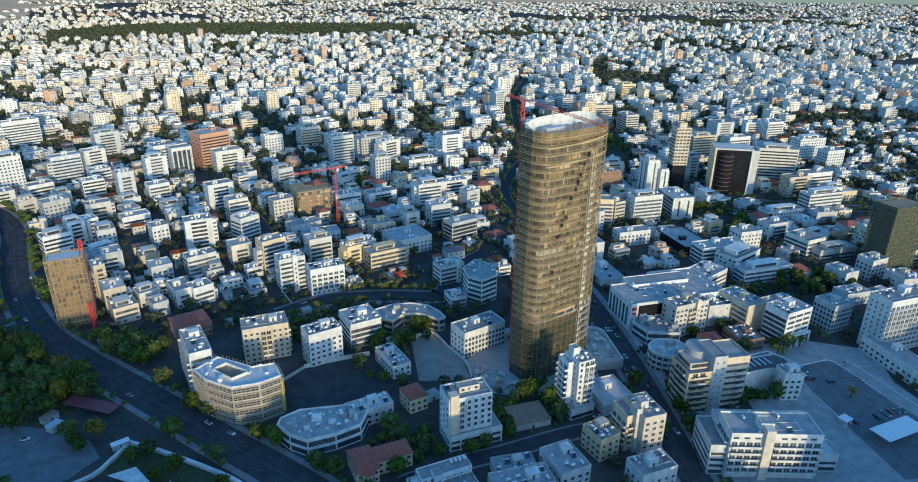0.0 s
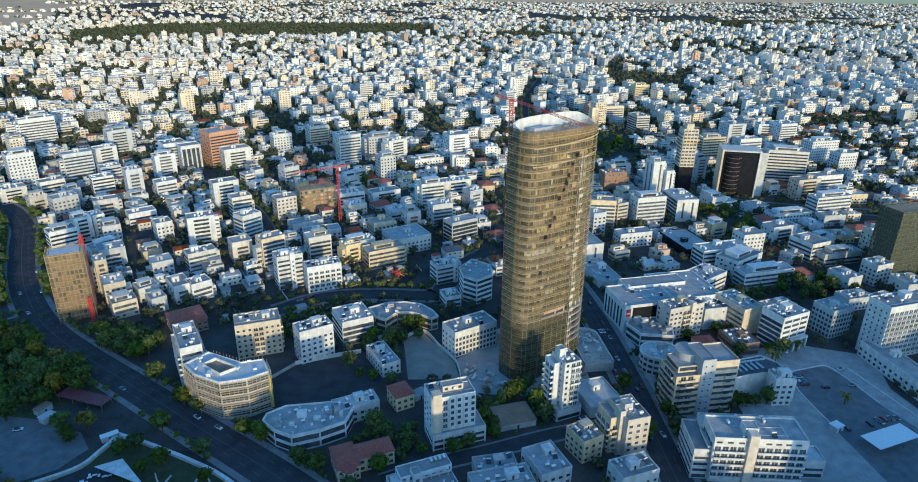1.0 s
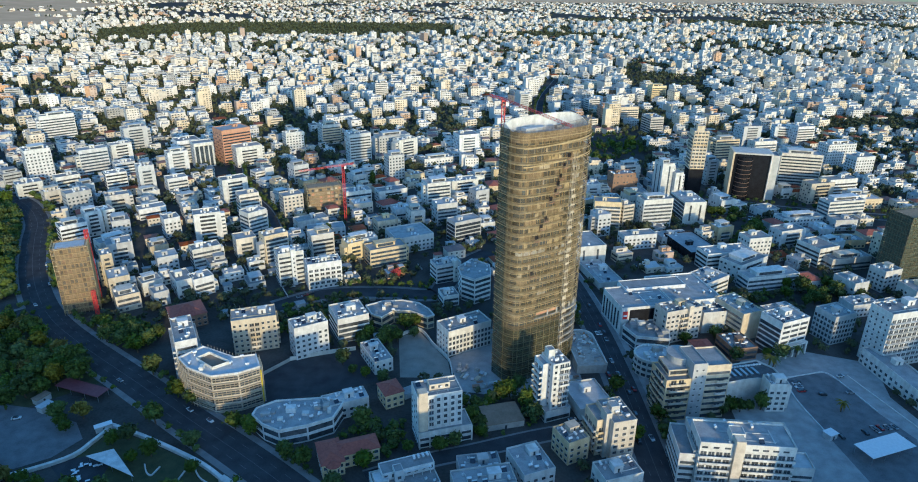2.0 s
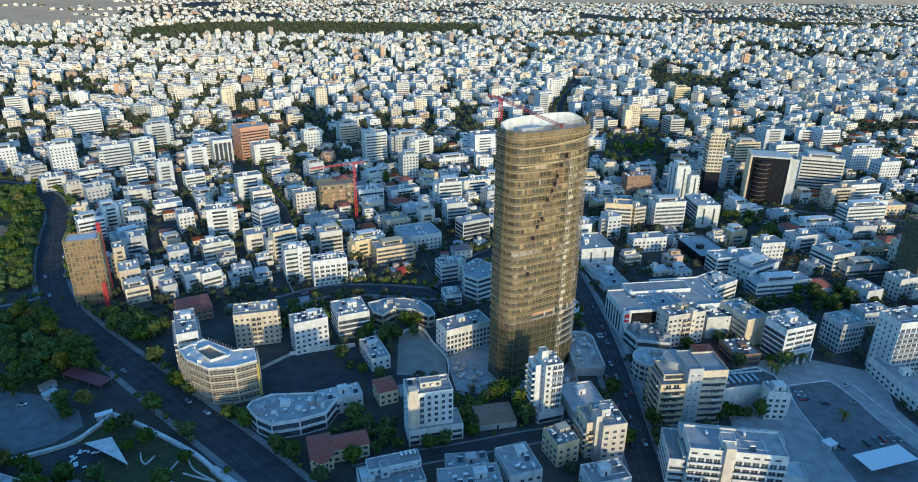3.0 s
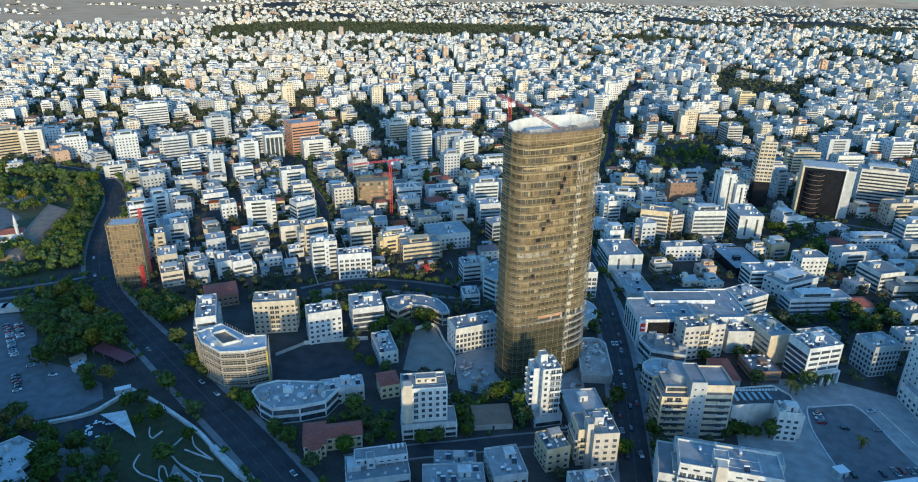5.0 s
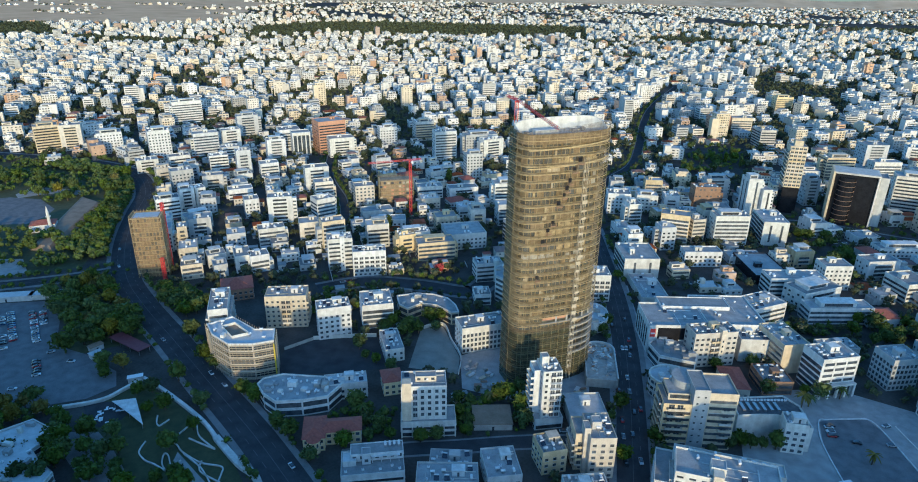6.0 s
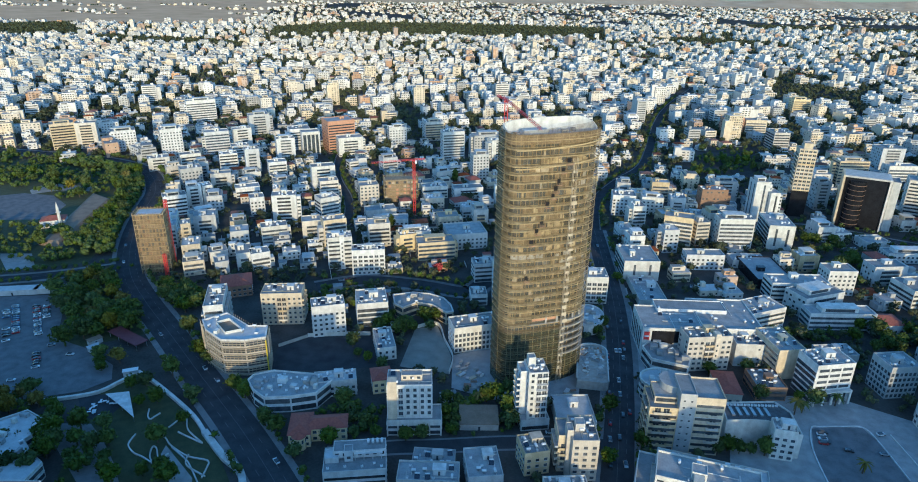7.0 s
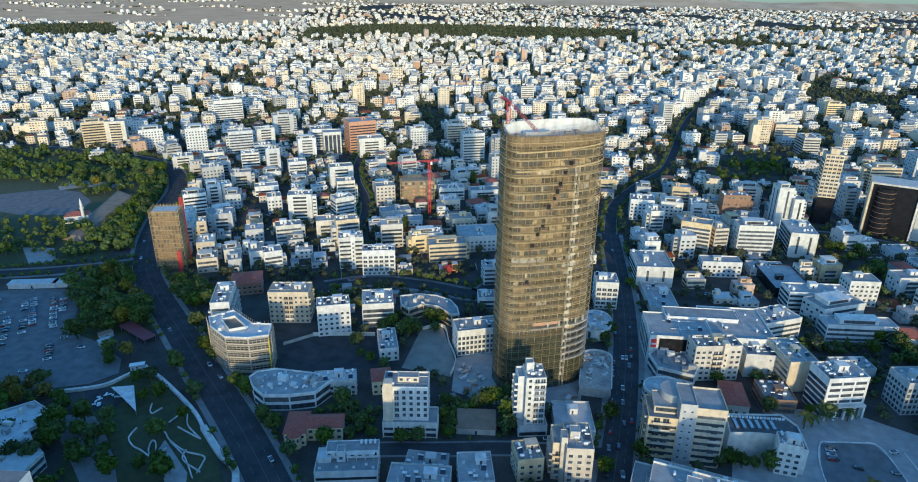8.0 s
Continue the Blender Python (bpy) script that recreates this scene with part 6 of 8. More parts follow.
def leaf_mesh(name, v, f, m):
    me = bpy.data.meshes.new(name)
    me.from_pydata(v.tolist(), [], f if isinstance(f, list) else f.tolist())
    me.materials.append(M[m])
    return me


def make_tree(label, m, radius, squash, seed, trunk=2.6, count=1300, size=0.34, group="street and park trees", name="tree"):
    root = thing(name, pose(0, 0, -500), label, "tree", group)
    bm = bmesh.new()
    tube(bm, 0, 0, -0.1, trunk, 0.3, 0.2, 8)
    g = random.Random(seed)
    for i in range(6):
        t = math.tau * i / 6 + g.uniform(-0.3, 0.3)
        r = radius * g.uniform(0.35, 0.6)
        beam(bm, (0, 0, trunk * g.uniform(0.7, 0.95)), (r * math.cos(t), r * math.sin(t), trunk + radius * squash * g.uniform(0.5, 1.0)), 0.07)
    part("trunk", bm, "bark", root)
    v, f = leaf_cloud(count, radius, squash, size, seed, 40)
    g = np.random.default_rng(seed + 50)
    c = g.normal(size=(20, 3))
    c *= (radius * g.uniform(0.35, 0.72, (20, 1))) / np.linalg.norm(c, axis=1)[:, None]
    c[:, 2] *= squash
    lv, lf = lumps(c, radius * g.uniform(0.24, 0.38, 20), seed)
    f = f.tolist() + (lf + len(v)).tolist()
    v = np.concatenate([v, lv])
    v[:, 2] += trunk + radius * squash * 0.75
    crown = new("crown", leaf_mesh("crown", v, f, m))
    crown.parent = root
    return root


TREES = [make_tree("broad green tree with a dense uneven crown", "leaf", 3.6, 0.75, s, count=560, size=0.42) for s in (1, 2, 3)]
YELLOW = [make_tree("yellow-green tree with a loose crown", "leaf_yellow", 3.2, 0.85, s, count=480, size=0.4) for s in (4, 5)]
CYPRESS = [make_tree("tall narrow dark cypress", "leaf", 2.0, 3.0, 6, 1.0, 1100, 0.3)]
BLOSSOM = make_tree("small tree covered in red blossom", "blossom", 2.6, 0.7, 7, 1.8, 900, 0.3)


def plant(kind, x, y, scale, seed):
    g = random.Random(seed)
    t = copy_thing(kind, pose(x, y, 0.05, 0, 0, g.uniform(0, 360)))
    t.scale = (scale, scale, scale * g.uniform(0.85, 1.15))
    return t


def scatter(poly, gap, seed, low=0.8, high=1.5, yellow=0.1, keep=1.5, limit=40):
    g = random.Random(seed)
    xs, ys = [p[0] for p in poly], [p[1] for p in poly]
    spots = []
    for _ in range(limit * 12):
        x, y = g.uniform(min(xs), max(xs)), g.uniform(min(ys), max(ys))
        if inside(x, y, poly) and clear(x, y, keep) and all(math.hypot(x - a, y - b) > gap for a, b in spots):
            if any(near_line(x, y, line, width / 2 + 1.5) for line, width, _ in ROADS):
                continue
            spots.append((x, y))
            if len(spots) >= limit:
                break
    for n, (x, y) in enumerate(spots):
        plant(g.choice(YELLOW) if g.random() < yellow else g.choice(TREES), x, y, g.uniform(low, high), seed * 1000 + n)


scatter([(-318, 42), (-298, 66), (-284, 58), (-258, 36), (-238, 16), (-228, 6), (-255, -12), (-282, 10)], 7, 11, 1.2, 1.8, 0.25, limit=38)
scatter([(-276, 70), (-258, 62), (-222, 60), (-205, 42), (-216, 30), (-238, 40), (-262, 58)], 6.5, 12, 1.1, 1.6, 0.08, limit=16)
scatter([(-346, 100), (-362, 130), (-398, 215), (-432, 286), (-412, 280), (-372, 222), (-352, 178), (-326, 112)], 6.5, 13, 1.2, 1.8, 0.05, limit=30)
scatter([(-640, 200), (-520, 225), (-440, 200), (-405, 240), (-450, 306), (-640, 330)], 11, 15, 1.0, 1.6, 0.05, limit=20)
scatter([(-600, 40), (-430, 60), (-330, 92), (-350, 130), (-410, 140), (-440, 128), (-600, 110)], 11, 16, 1.0, 1.6, 0.08, limit=12)
for n, (x, y) in enumerate(((-226, -69), (-216, -83), (-203, -95), (-191, -100), (-187, -92), (-177, -97), (-182, -88), (-202, -80), (-217, -75), (-184, -105), (-156, -102), (-149, -99), (-143, -104), (-199, -47), (-193, -44), (-186, -59), (-179, -56), (-162, -82),
                            (-246, -65), (-252, -70), (-237, -68), (-191, -78), (-220, -27), (-228, -32), (-232, -26), (-224, -36), (-196, -90), (-209, -88), (-172, -104), (-166, -108))):
    plant(TREES[n % 3] if n not in (18, 19, 22) else YELLOW[0], x, y, 0.9 + 0.13 * (n * 7 % 5), 700 + n)
for n, (x, y) in enumerate(((133, 6), (140, 4), (114, 3), (113, 27), (93, 22), (168, 39), (182, 91), (190, 89), (186, 97), (90, -40), (85, -43), (95, -41), (100, -40), (53, -44), (39, -21), (37, -58), (-40, -28), (-34, -29), (-27, -28), (-21, -24), (-16, -22), (-11, -17),
                            (-38, -41), (-33, -45), (-34, -52), (-9, -32), (-7, -41), (-80, -53), (-74, -54), (-67, -60), (-77, -62), (-88, -42), (-86, -69), (-98, -80), (-80, -5), (-97, 45), (-89, 50), (-68, 48), (-62, 51), (-53, -60), (-46, -57), (-89, -1), (-96, 3))):
    plant(TREES[n % 3], x, y, 0.75 + 0.12 * (n * 5 % 6), 800 + n)
scatter([(-262, -66), (-246, -54), (-224, -72), (-186, -108), (-176, -130), (-214, -136), (-262, -90)], 5.5, 18, 1.0, 1.5, 0.15, limit=14)
scatter([(-98, 42), (-86, 50), (-58, 50), (-60, 40), (-76, 30), (-92, 20)], 5.5, 21, 0.9, 1.2, 0.05, limit=9)
scatter([(180, 60), (232, 66), (236, 88), (196, 84), (180, 76)], 5.5, 22, 1.0, 1.5, 0.03, limit=14)
scatter([(186, 160), (200, 230), (224, 240), (236, 210), (214, 150)], 6, 24, 0.9, 1.5, 0.06, limit=16)
scatter([(131, 387), (163, 517), (224, 547), (222, 461), (192, 408)], 8, 25, 0.9, 1.5, 0.1, limit=12)
for n, (x, y, s) in enumerate(((-200, 8, 1.5), (-181, -13, 1.3), (-172, -19, 1.3), (-147, -39, 1.2), (-139, -44, 1.3), (-185, -33, 1.4), (-163, -51, 1.2), (-120, -62, 1.2), (-112, -66, 1.3), (-158, -68, 0.9),
                               (-260, -18, 1.7), (-92, 33, 1.2), (38, 62, 1.1), (35, 52, 1.0), (56, -26, 1.0), (55, -32, 1.1), (54, -60, 1.0), (106, -40, 1.2), (-102, 12, 1.2), (50, 130, 1.0), (52, 150, 1.0))):
    plant(TREES[n % 3], x, y, s, 500 + n)
plant(BLOSSOM, -74, 118, 1.3, 1)
for n, (x, y, s) in enumerate(((-100, 330, 1.6), (-216, 170, 1.3), (-128, 190, 1.5), (-252, 175, 1.2), (208, 440, 1.3), (195, 455, 1.4))):
    plant(CYPRESS[0], x, y, s, 600 + n)


def palm(x, y, s, m, seed):
    root = thing("palm_tree", pose(x, y, 0.05), "palm with a dense head of arching fronds", "palm", "palms")
    bm = bmesh.new()
    tube(bm, 0, 0, 0, 6 * s, 0.34, 0.26, 9)
    part("trunk", bm, "bark", root)
    g = random.Random(seed)
    for i in range(18):
        t, lift = math.tau * i / 18 * 5 + g.uniform(-0.2, 0.2), g.uniform(-0.35, 1.2)
        bm = bmesh.new()
        last = None
        for k in range(7):
            q = k / 6
            r = 3.6 * s * q
            z = 6 * s + lift * 2.2 * s * q - 2.6 * s * q * q
            half = 0.42 * s * math.sin(math.pi * min(1.0, 0.12 + q * 0.88)) + 0.02
            c, sn = math.cos(t), math.sin(t)
            pair = [bm.verts.new((r * c - sn * half, r * sn + c * half, z - 0.15 * half)), bm.verts.new((r * c, r * sn, z + 0.12)), bm.verts.new((r * c + sn * half, r * sn - c * half, z - 0.15 * half))]
            if last:
                bm.faces.new((last[0], last[1], pair[1], pair[0]))
                bm.faces.new((last[1], last[2], pair[2], pair[1]))
            last = pair
        part("frond", bm, m, root)


palm(-24.5, -26.5, 1.05, "leaf_yellow", 1)
palm(-77, 39, 1.2, "leaf", 2)
palm(-2, -40, 0.8, "leaf_yellow", 3)
palm(-84, -46, 1.1, "leaf", 4)
palm(128, -6, 1.3, "leaf_yellow", 5)
palm(132, -4, 1.0, "leaf", 6)
palm(60, 138, 1.0, "leaf", 8)
palm(150, 5, 1.1, "leaf", 9)
palm(145, -44, 1.0, "leaf_yellow", 10)
for t in (*TREES, *YELLOW, *CYPRESS, BLOSSOM):
    for o in (*t.children, t):
        bpy.data.objects.remove(o)


# ---- park walls, sheds, square ----
def low_wall(points, width, h, m, label, name="garden_wall"):
    _, left, right = strip(points, width)
    bm = bmesh.new()
    line = left + right[::-1]
    prism(bm, [(p.x, p.y) for p in line], 0, h, cap=False)
    for k in range(len(left) - 1):
        bm.faces.new([bm.verts.new((p.x, p.y, h)) for p in (left[k], right[k], right[k + 1], left[k + 1])])
    bmesh.ops.remove_doubles(bm, verts=bm.verts, dist=0.01)
    ob = new(name, mesh_of(name, bm, m))
    return tagged(ob, label, "wall", kind="structure")


low_wall([(-240, -68), (-215, -56), (-208, -45), (-204, -34)], 1.6, 1.6, "white", "thick pale retaining wall of the park")
low_wall([(-204, -34), (-185, -44), (-158, -61), (-145, -72)], 1.6, 1.6, "white", "thick pale retaining wall of the park")
low_wall([(-145, -72), (-128, -86), (-118, -92), (-112, -100), (-106, -114)], 3.0, 1.8, "white", "broad white wall stepping along the footway")
for line in ([(-175, -79), (-174.5, -84), (-173, -87), (-168, -90.5), (-163, -92), (-156, -95)], [(-156, -95), (-160, -91), (-162.3, -85.5), (-160, -86), (-155, -92), (-153, -88)], [(-180, -61), (-177.5, -66), (-175, -68), (-174, -66), (-173, -63)],
             [(-163, -72), (-161.6, -66), (-161, -62), (-158, -65), (-153, -72), (-142, -79)], [(-142, -79), (-150, -76.5), (-157, -74)], [(-166, -76), (-160, -79), (-155, -83), (-144, -88), (-134, -89), (-132, -93), (-131, -99)],
             [(-154, -84), (-147, -88), (-141, -92), (-131, -102)], [(-144, -87), (-143, -91), (-140, -94), (-130, -98)]):
    low_wall(line, 0.55, 0.7, "white", "thin wavy white kerb wall in the park")
low_wall([(-72, 39), (-60, 45.5), (-52, 28), (-44.5, 12), (-43.5, -4)], 0.4, 2.2, "white", "pale rendered wall round a gravel court", "court_wall")
low_wall([(-131, 17.5), (-114, 22.5), (-96, 26.5)], 0.4, 2.4, "white", "pale rendered wall behind a dark yard", "court_wall")
low_wall([(-143, 4), (-131, 17)], 0.4, 2.0, "concrete", "concrete wall beside a dark yard", "court_wall")
low_wall([(128.5, -60), (128.7, -33), (132.8, -16), (138, -13.7), (148, -11.7), (157, -10.7), (160.3, -19), (163.4, -45)], 0.5, 0.5, "white", "pale kerb round the car park on the square", "kerb")
low_wall([(168, -14), (172, -40), (176, -66)], 0.5, 0.4, "white", "pale kerb along the square", "kerb")
sheet("park_path", [(-236, -82), (-200, -76), (-186, -86), (-170, -100), (-150, -122), (-160, -126), (-184, -108), (-206, -92), (-236, -92)], 0.12, "footway", "grey paved path through the park", "paving")
terrace = random.Random(4)
def make_table():
    root = thing("terrace_table", pose(0, 0, -500), "small white table on a dark terrace", "table", "terrace tables")
    bm = bmesh.new()
    box(bm, -0.9, 0.9, -0.5, 0.5, 0.7, 0.76)
    part("tabletop", bm, "tank", root)
    for x in (-0.7, 0.7):
        bm = bmesh.new()
        tube(bm, x, 0, 0, 0.7, 0.06, sides=6)
        part("leg", bm, "metal", root)
    return root


table = make_table()
for i in range(18):
    copy_thing(table, pose(-209 + 11 * terrace.random(), -70 + 11 * terrace.random(), 0.14, 0, 0, terrace.choice((20, 25, 110))))
for o in (*table.children, table):
    bpy.data.objects.remove(o)
sheet("park_ramp", [(-157.4, -83), (-135, -99.5), (-128, -112), (-136, -112), (-156, -90)], 0.13, "paving", "pale paved ramp in the park", "paving")
sheet("park_terrace", [(-221, -58), (-208, -54), (-195, -60), (-195, -74), (-208, -72)], 0.13, "asphalt", "dark paved terrace of the park", "paving")
sail = thing("shade_canopy", pose(-196, -58, 0), "pale triangular shade canopy over a terrace", "canopy")
bm = bmesh.new()
prism(bm, [(-9, 0), (1, 4), (16, -14), (4, -7)], 3.4, 3.6)
part("sail", bm, "white", sail)
for x, y in ((-8, 0.2), (1, 3.4), (14.4, -12.6), (4, -6.4)):
    bm = bmesh.new()
    tube(bm, x, y, 0, 3.4, 0.12)
    part("post", bm, "metal", sail)


def shed(x, y, w, d, turn, h, m, label, posts=False, wall="grey"):
    root = thing("shed", pose(x, y, 0, 0, 0, turn), label, "shed")
    FOOT.append((x, y, math.cos(radians(turn)), math.sin(radians(turn)), w / 2, d / 2))
    bm = bmesh.new()
    box(bm, -w / 2 - 0.3, w / 2 + 0.3, -d / 2 - 0.3, d / 2 + 0.3, h, h + 0.22)
    part("roof", bm, m, root)
    if posts:
        for px in (-w / 2 + 0.4, -w / 6, w / 6, w / 2 - 0.4):
            for py in (-d / 2 + 0.4, d / 2 - 0.4):
                bm = bmesh.new()
                tube(bm, px, py, 0, h, 0.14)
                part("post", bm, "metal", root)
    else:
        bm = bmesh.new()
        box(bm, -w / 2, w / 2, -d / 2, d / 2, 0, h)
        part("wall", bm, wall, root)
        bm = bmesh.new()
        box(bm, -0.5, 0.5, -d / 2 - 0.05, -d / 2 + 0.02, 0, 2.05)
        part("door", bm, "glass", root)
    return root


shed(-22.5, -39.5, 18, 14.5, 10, 3.4, "earth", "low shed with a flat tan roof among dense trees", wall="concrete")
shed(-229, -6.5, 27, 7, -24, 3.5, "maroon", "long open shed with a maroon metal roof", True)
shed(-241, -19, 6, 4, 60, 3, "roof_pale", "small pale kiosk beside the car park")
shed(-246, -12, 7, 4, 60, 3, "earth", "small kiosk with a tan roof")
shed(-207, -36, 7, 2.6, 30, 2.8, "tank", "white cabin at the park wall")
shed(145, -74.5, 25, 9.5, 15, 5, "tank", "white flat canopy on posts over parking", True)
shed(128, -62, 5, 4, 20, 3, "tank", "small white kiosk on the square")
shed(-338, 33, 30, 7, 18, 3.5, "roof_pale", "long low pale sheds beside the car park")
shed(-316, 40, 20, 6, 18, 3.5, "roof_pale", "low pale shed beside the car park")
block(190, -23, 13, 44, 2, 9.5, "punched", "white", "roof", label="long white two-storey wing with arcaded shops", full=False)
polygon_block([(-240, -96), (-227, -81), (-216, -85), (-211, -91), (-213, -99), (-205, -105), (-195, -110), (-194, -122), (-210, -126)], 8, "white", "roof_pale", "low white clinic building among trees", 2, name="clinic_building")
mosque = thing("mosque", pose(-402, 146, 0, 0, 0, 30), "small white mosque with a slim minaret", "mosque")
bm = bmesh.new()
box(bm, -9, 9, -6, 6, 0, 6)
part("wall", bm, "white", mosque)
hip_roof(mosque, 18, 12, 6)
bm = bmesh.new()
tube(bm, 6, -8, 0, 17, 1.3, 1.1, 10)
tube(bm, 6, -8, 13, 13.6, 1.9, 1.9, 10)
tube(bm, 6, -8, 17, 22, 1.1, 0.05, 10)
part("minaret", bm, "white", mosque)


rampart = thing("rampart", pose(-394, 160, 0), "broad earth rampart running through the park", "rampart")
bm = bmesh.new()
low = [bm.verts.new(p) for p in ((10, -54, 0), (30, -54, 0), (2, 50, 0), (-32, 62, 0))]
high = [bm.verts.new(p) for p in ((15, -50, 3.2), (25, -50, 3.2), (-3, 46, 3.2), (-26, 57, 3.2))]
for i in range(4):
    bm.faces.new((low[i], low[(i + 1) % 4], high[(i + 1) % 4], high[i]))
bm.faces.new(high)
part("bank", bm, "earth", rampart)
for x, y, t in ((-355, 133, 20), (-381, 196, 30), (-369, 156, 25)):
    shed(x, y, 9, 5, t, 3.2, "roof_pale", "small pale pavilion among the park trees", wall="white")

# ---- cars ----
def make_car(paint, label, wheels=True):
    root = thing("car", pose(0, 0, -500), label, "car", "parked and driving cars")
    bm = bmesh.new()
    profile = ((-2.1, 0.35), (-2.15, 0.75), (-1.9, 0.92), (1.0, 0.95), (2.0, 0.75), (2.1, 0.4), (1.9, 0.25), (-1.9, 0.25))
    sides = [[bm.verts.new((x, y, z)) for x, z in profile] for y in (-0.86, 0.86)]
    for i in range(len(profile)):
        j = (i + 1) % len(profile)
        bm.faces.new((sides[0][i], sides[0][j], sides[1][j], sides[1][i]))
    bm.faces.new(sides[0][::-1])
    bm.faces.new(sides[1])
    bmesh.ops.bevel(bm, geom=list(bm.edges), offset=0.06, segments=1, affect="EDGES")
    part("body", bm, paint, root)
    for name, m, low, high, z0, z1 in (("windows", "glass", (-1.75, 1.1), (-1.2, 0.45), 0.9, 1.36),):
        bm = bmesh.new()
        v = [bm.verts.new((x, y * k, z)) for (xs, k, z) in ((low, 0.8, z0), (high, 0.66, z1)) for x, y in ((xs[0], -1), (xs[1], -1), (xs[1], 1), (xs[0], 1))]
        for f in ((4, 5, 6, 7), (0, 1, 5, 4), (1, 2, 6, 5), (2, 3, 7, 6), (3, 0, 4, 7), (3, 2, 1, 0)):
            bm.faces.new([v[k] for k in f])
        part("cabin_glass" if m == "glass" else "roof", bm, m, root)
    for x in (-1.35, 1.35) if wheels else ():
        for y in (-0.8, 0.8):
            bm = bmesh.new()
            tube(bm, 0, 0, -0.11, 0.11, 0.33, sides=10, turn=Matrix.Translation((x, y, 0.33)) @ Matrix.Rotation(math.pi / 2, 4, "X"))
            part("wheel", bm, "tyre", root)
    return root


PAINTS = (("car_white", "small white saloon car with dark windows"), ("car_silver", "silver grey saloon car with dark windows"), ("car_dark", "dark grey saloon car with dark windows"), ("car_red", "dark red saloon car with dark windows"), ("car_blue", "deep blue saloon car with dark windows"))
CARS = [make_car(p, l) for p, l in PAINTS] + [make_car(p, l, False) for p, l in PAINTS]
car_rnd = random.Random(9)


def car(x, y, turn, colour=None, z=0.2):
    if colour is None:
        colour = car_rnd.choice((0, 1, 2, 0, 1, 2, 3, 4))
    copy_thing(CARS[colour + (5 if y > 80 or x < -285 else 0)], pose(x, y, z, 0, 0, turn))


def row_of_cars(a, b, turn, chance=0.85, gap=3.1):
    n = int(math.hypot(b[0] - a[0], b[1] - a[1]) / gap)
    for i in range(n + 1):
        if car_rnd.random() < chance:
            t = i / max(1, n)
            car(a[0] + (b[0] - a[0]) * t + car_rnd.uniform(-0.3, 0.3), a[1] + (b[1] - a[1]) * t, turn + car_rnd.uniform(-4, 4) + car_rnd.choice((0, 180)), z=0.09)


row_of_cars((-311, 20), (-284, -10), 42, 0.95)
row_of_cars((-270, -28), (-260, -40), 42)
row_of_cars((-305, 21.5), (-292, 6), 42, 0.6)
row_of_cars((-323, 17), (-298, -11), 42)
row_of_cars((-326, 13), (-296, -20), 42, 0.5)
row_of_cars((-331, 1), (-300, -30), 42, 0.3)
for x, y, t, c in ((-251, -25.6, 10, 0), (-263, -53, 20, 0), (-268, -19, 30, 1), (137, -18.7, 5, 2), (136, -26, 0, 2), (144.5, -30, -8, 2), (159.5, -29.6, 0, 1), (163.5, -15, 20, 0), (45, 36, 92, 0), (48.5, 29, 88, 1), (45, 6.5, 92, 0), (45, -6, 92, 1),
                   (-104.6, -84, 137, 0), (41, 62, 95, 2), (-215, 3, 139, 1), (-172, -24, 137, 0), (-300, 90, 128, 0), (-318, 118, 120, 1), (-160, -33, -42, 0), (43, -40, 90, 2), (48, -70, 88, 1), (40, 110, 95, 0), (38, 190, 95, 1)):
    car(x, y, t, c)
row_of_cars((150, -70), (166, -66), 100, 0.6, 3.0)
row_of_cars((44.5, -58), (47.5, 60), 90, 0.3, 11)
row_of_cars((49, -20), (50, 120), 90, 0.3, 8)
row_of_cars((-318, -8), (-296, -34), 42, 0.8)
row_of_cars((-344, 10), (-312, -24), 42, 0.75)
row_of_cars((-296, 112), (-320, 150), 118, 0.7, 5.5)
row_of_cars((-306, 120), (-326, 158), 118, 0.6, 5.5)
row_of_cars((143, -58), (163, -57), 100, 0.95, 2.9)
row_of_cars((-262, 186), (-246, 206), 40, 0.7)
row_of_cars((-240, 172), (-228, 186), 40, 0.7)
row_of_cars((214, 268), (238, 224), 20, 0.7, 3.2)
row_of_cars((208, 262), (232, 220), 20, 0.35, 3.2)
row_of_cars((240, 252), (300, 232), -22, 0.7, 5.5)
row_of_cars((38.5, -60), (40, 30), 90, 0.35, 6)
row_of_cars((100, 130), (125, 128), 80, 0.6)
row_of_cars((-140, 90), (-130, 97), 30, 0.5)
row_of_cars((134, -62), (160, -58), 95, 0.5)
row_of_cars((132, -40), (136, -20), 0, 0.4)


# ---- the city beyond ----
DISTRICTS = [[random.Random(i * 91 + j).uniform(-9, 9) for j in range(60)] for i in range(60)]
KEEP_CLEAR = ([(-640, 60), (-380, 52), (-290, 80), (-330, 140), (-376, 232), (-430, 300), (-640, 330)], [(128, 380), (160, 522), (228, 552), (224, 461), (194, 404)], [(180, 150), (196, 235), (226, 245), (240, 205), (214, 145)],
              [(-320, 42), (-298, 70), (-262, 40), (-222, 4), (-255, -20), (-280, 8)], [(-143, 4), (-131, 17), (-96, 26), (-79, -3), (-104, -12), (-139, -20)], [(-72, 39), (-60, 45), (-45, 12), (-44, -4), (-71, -2)])
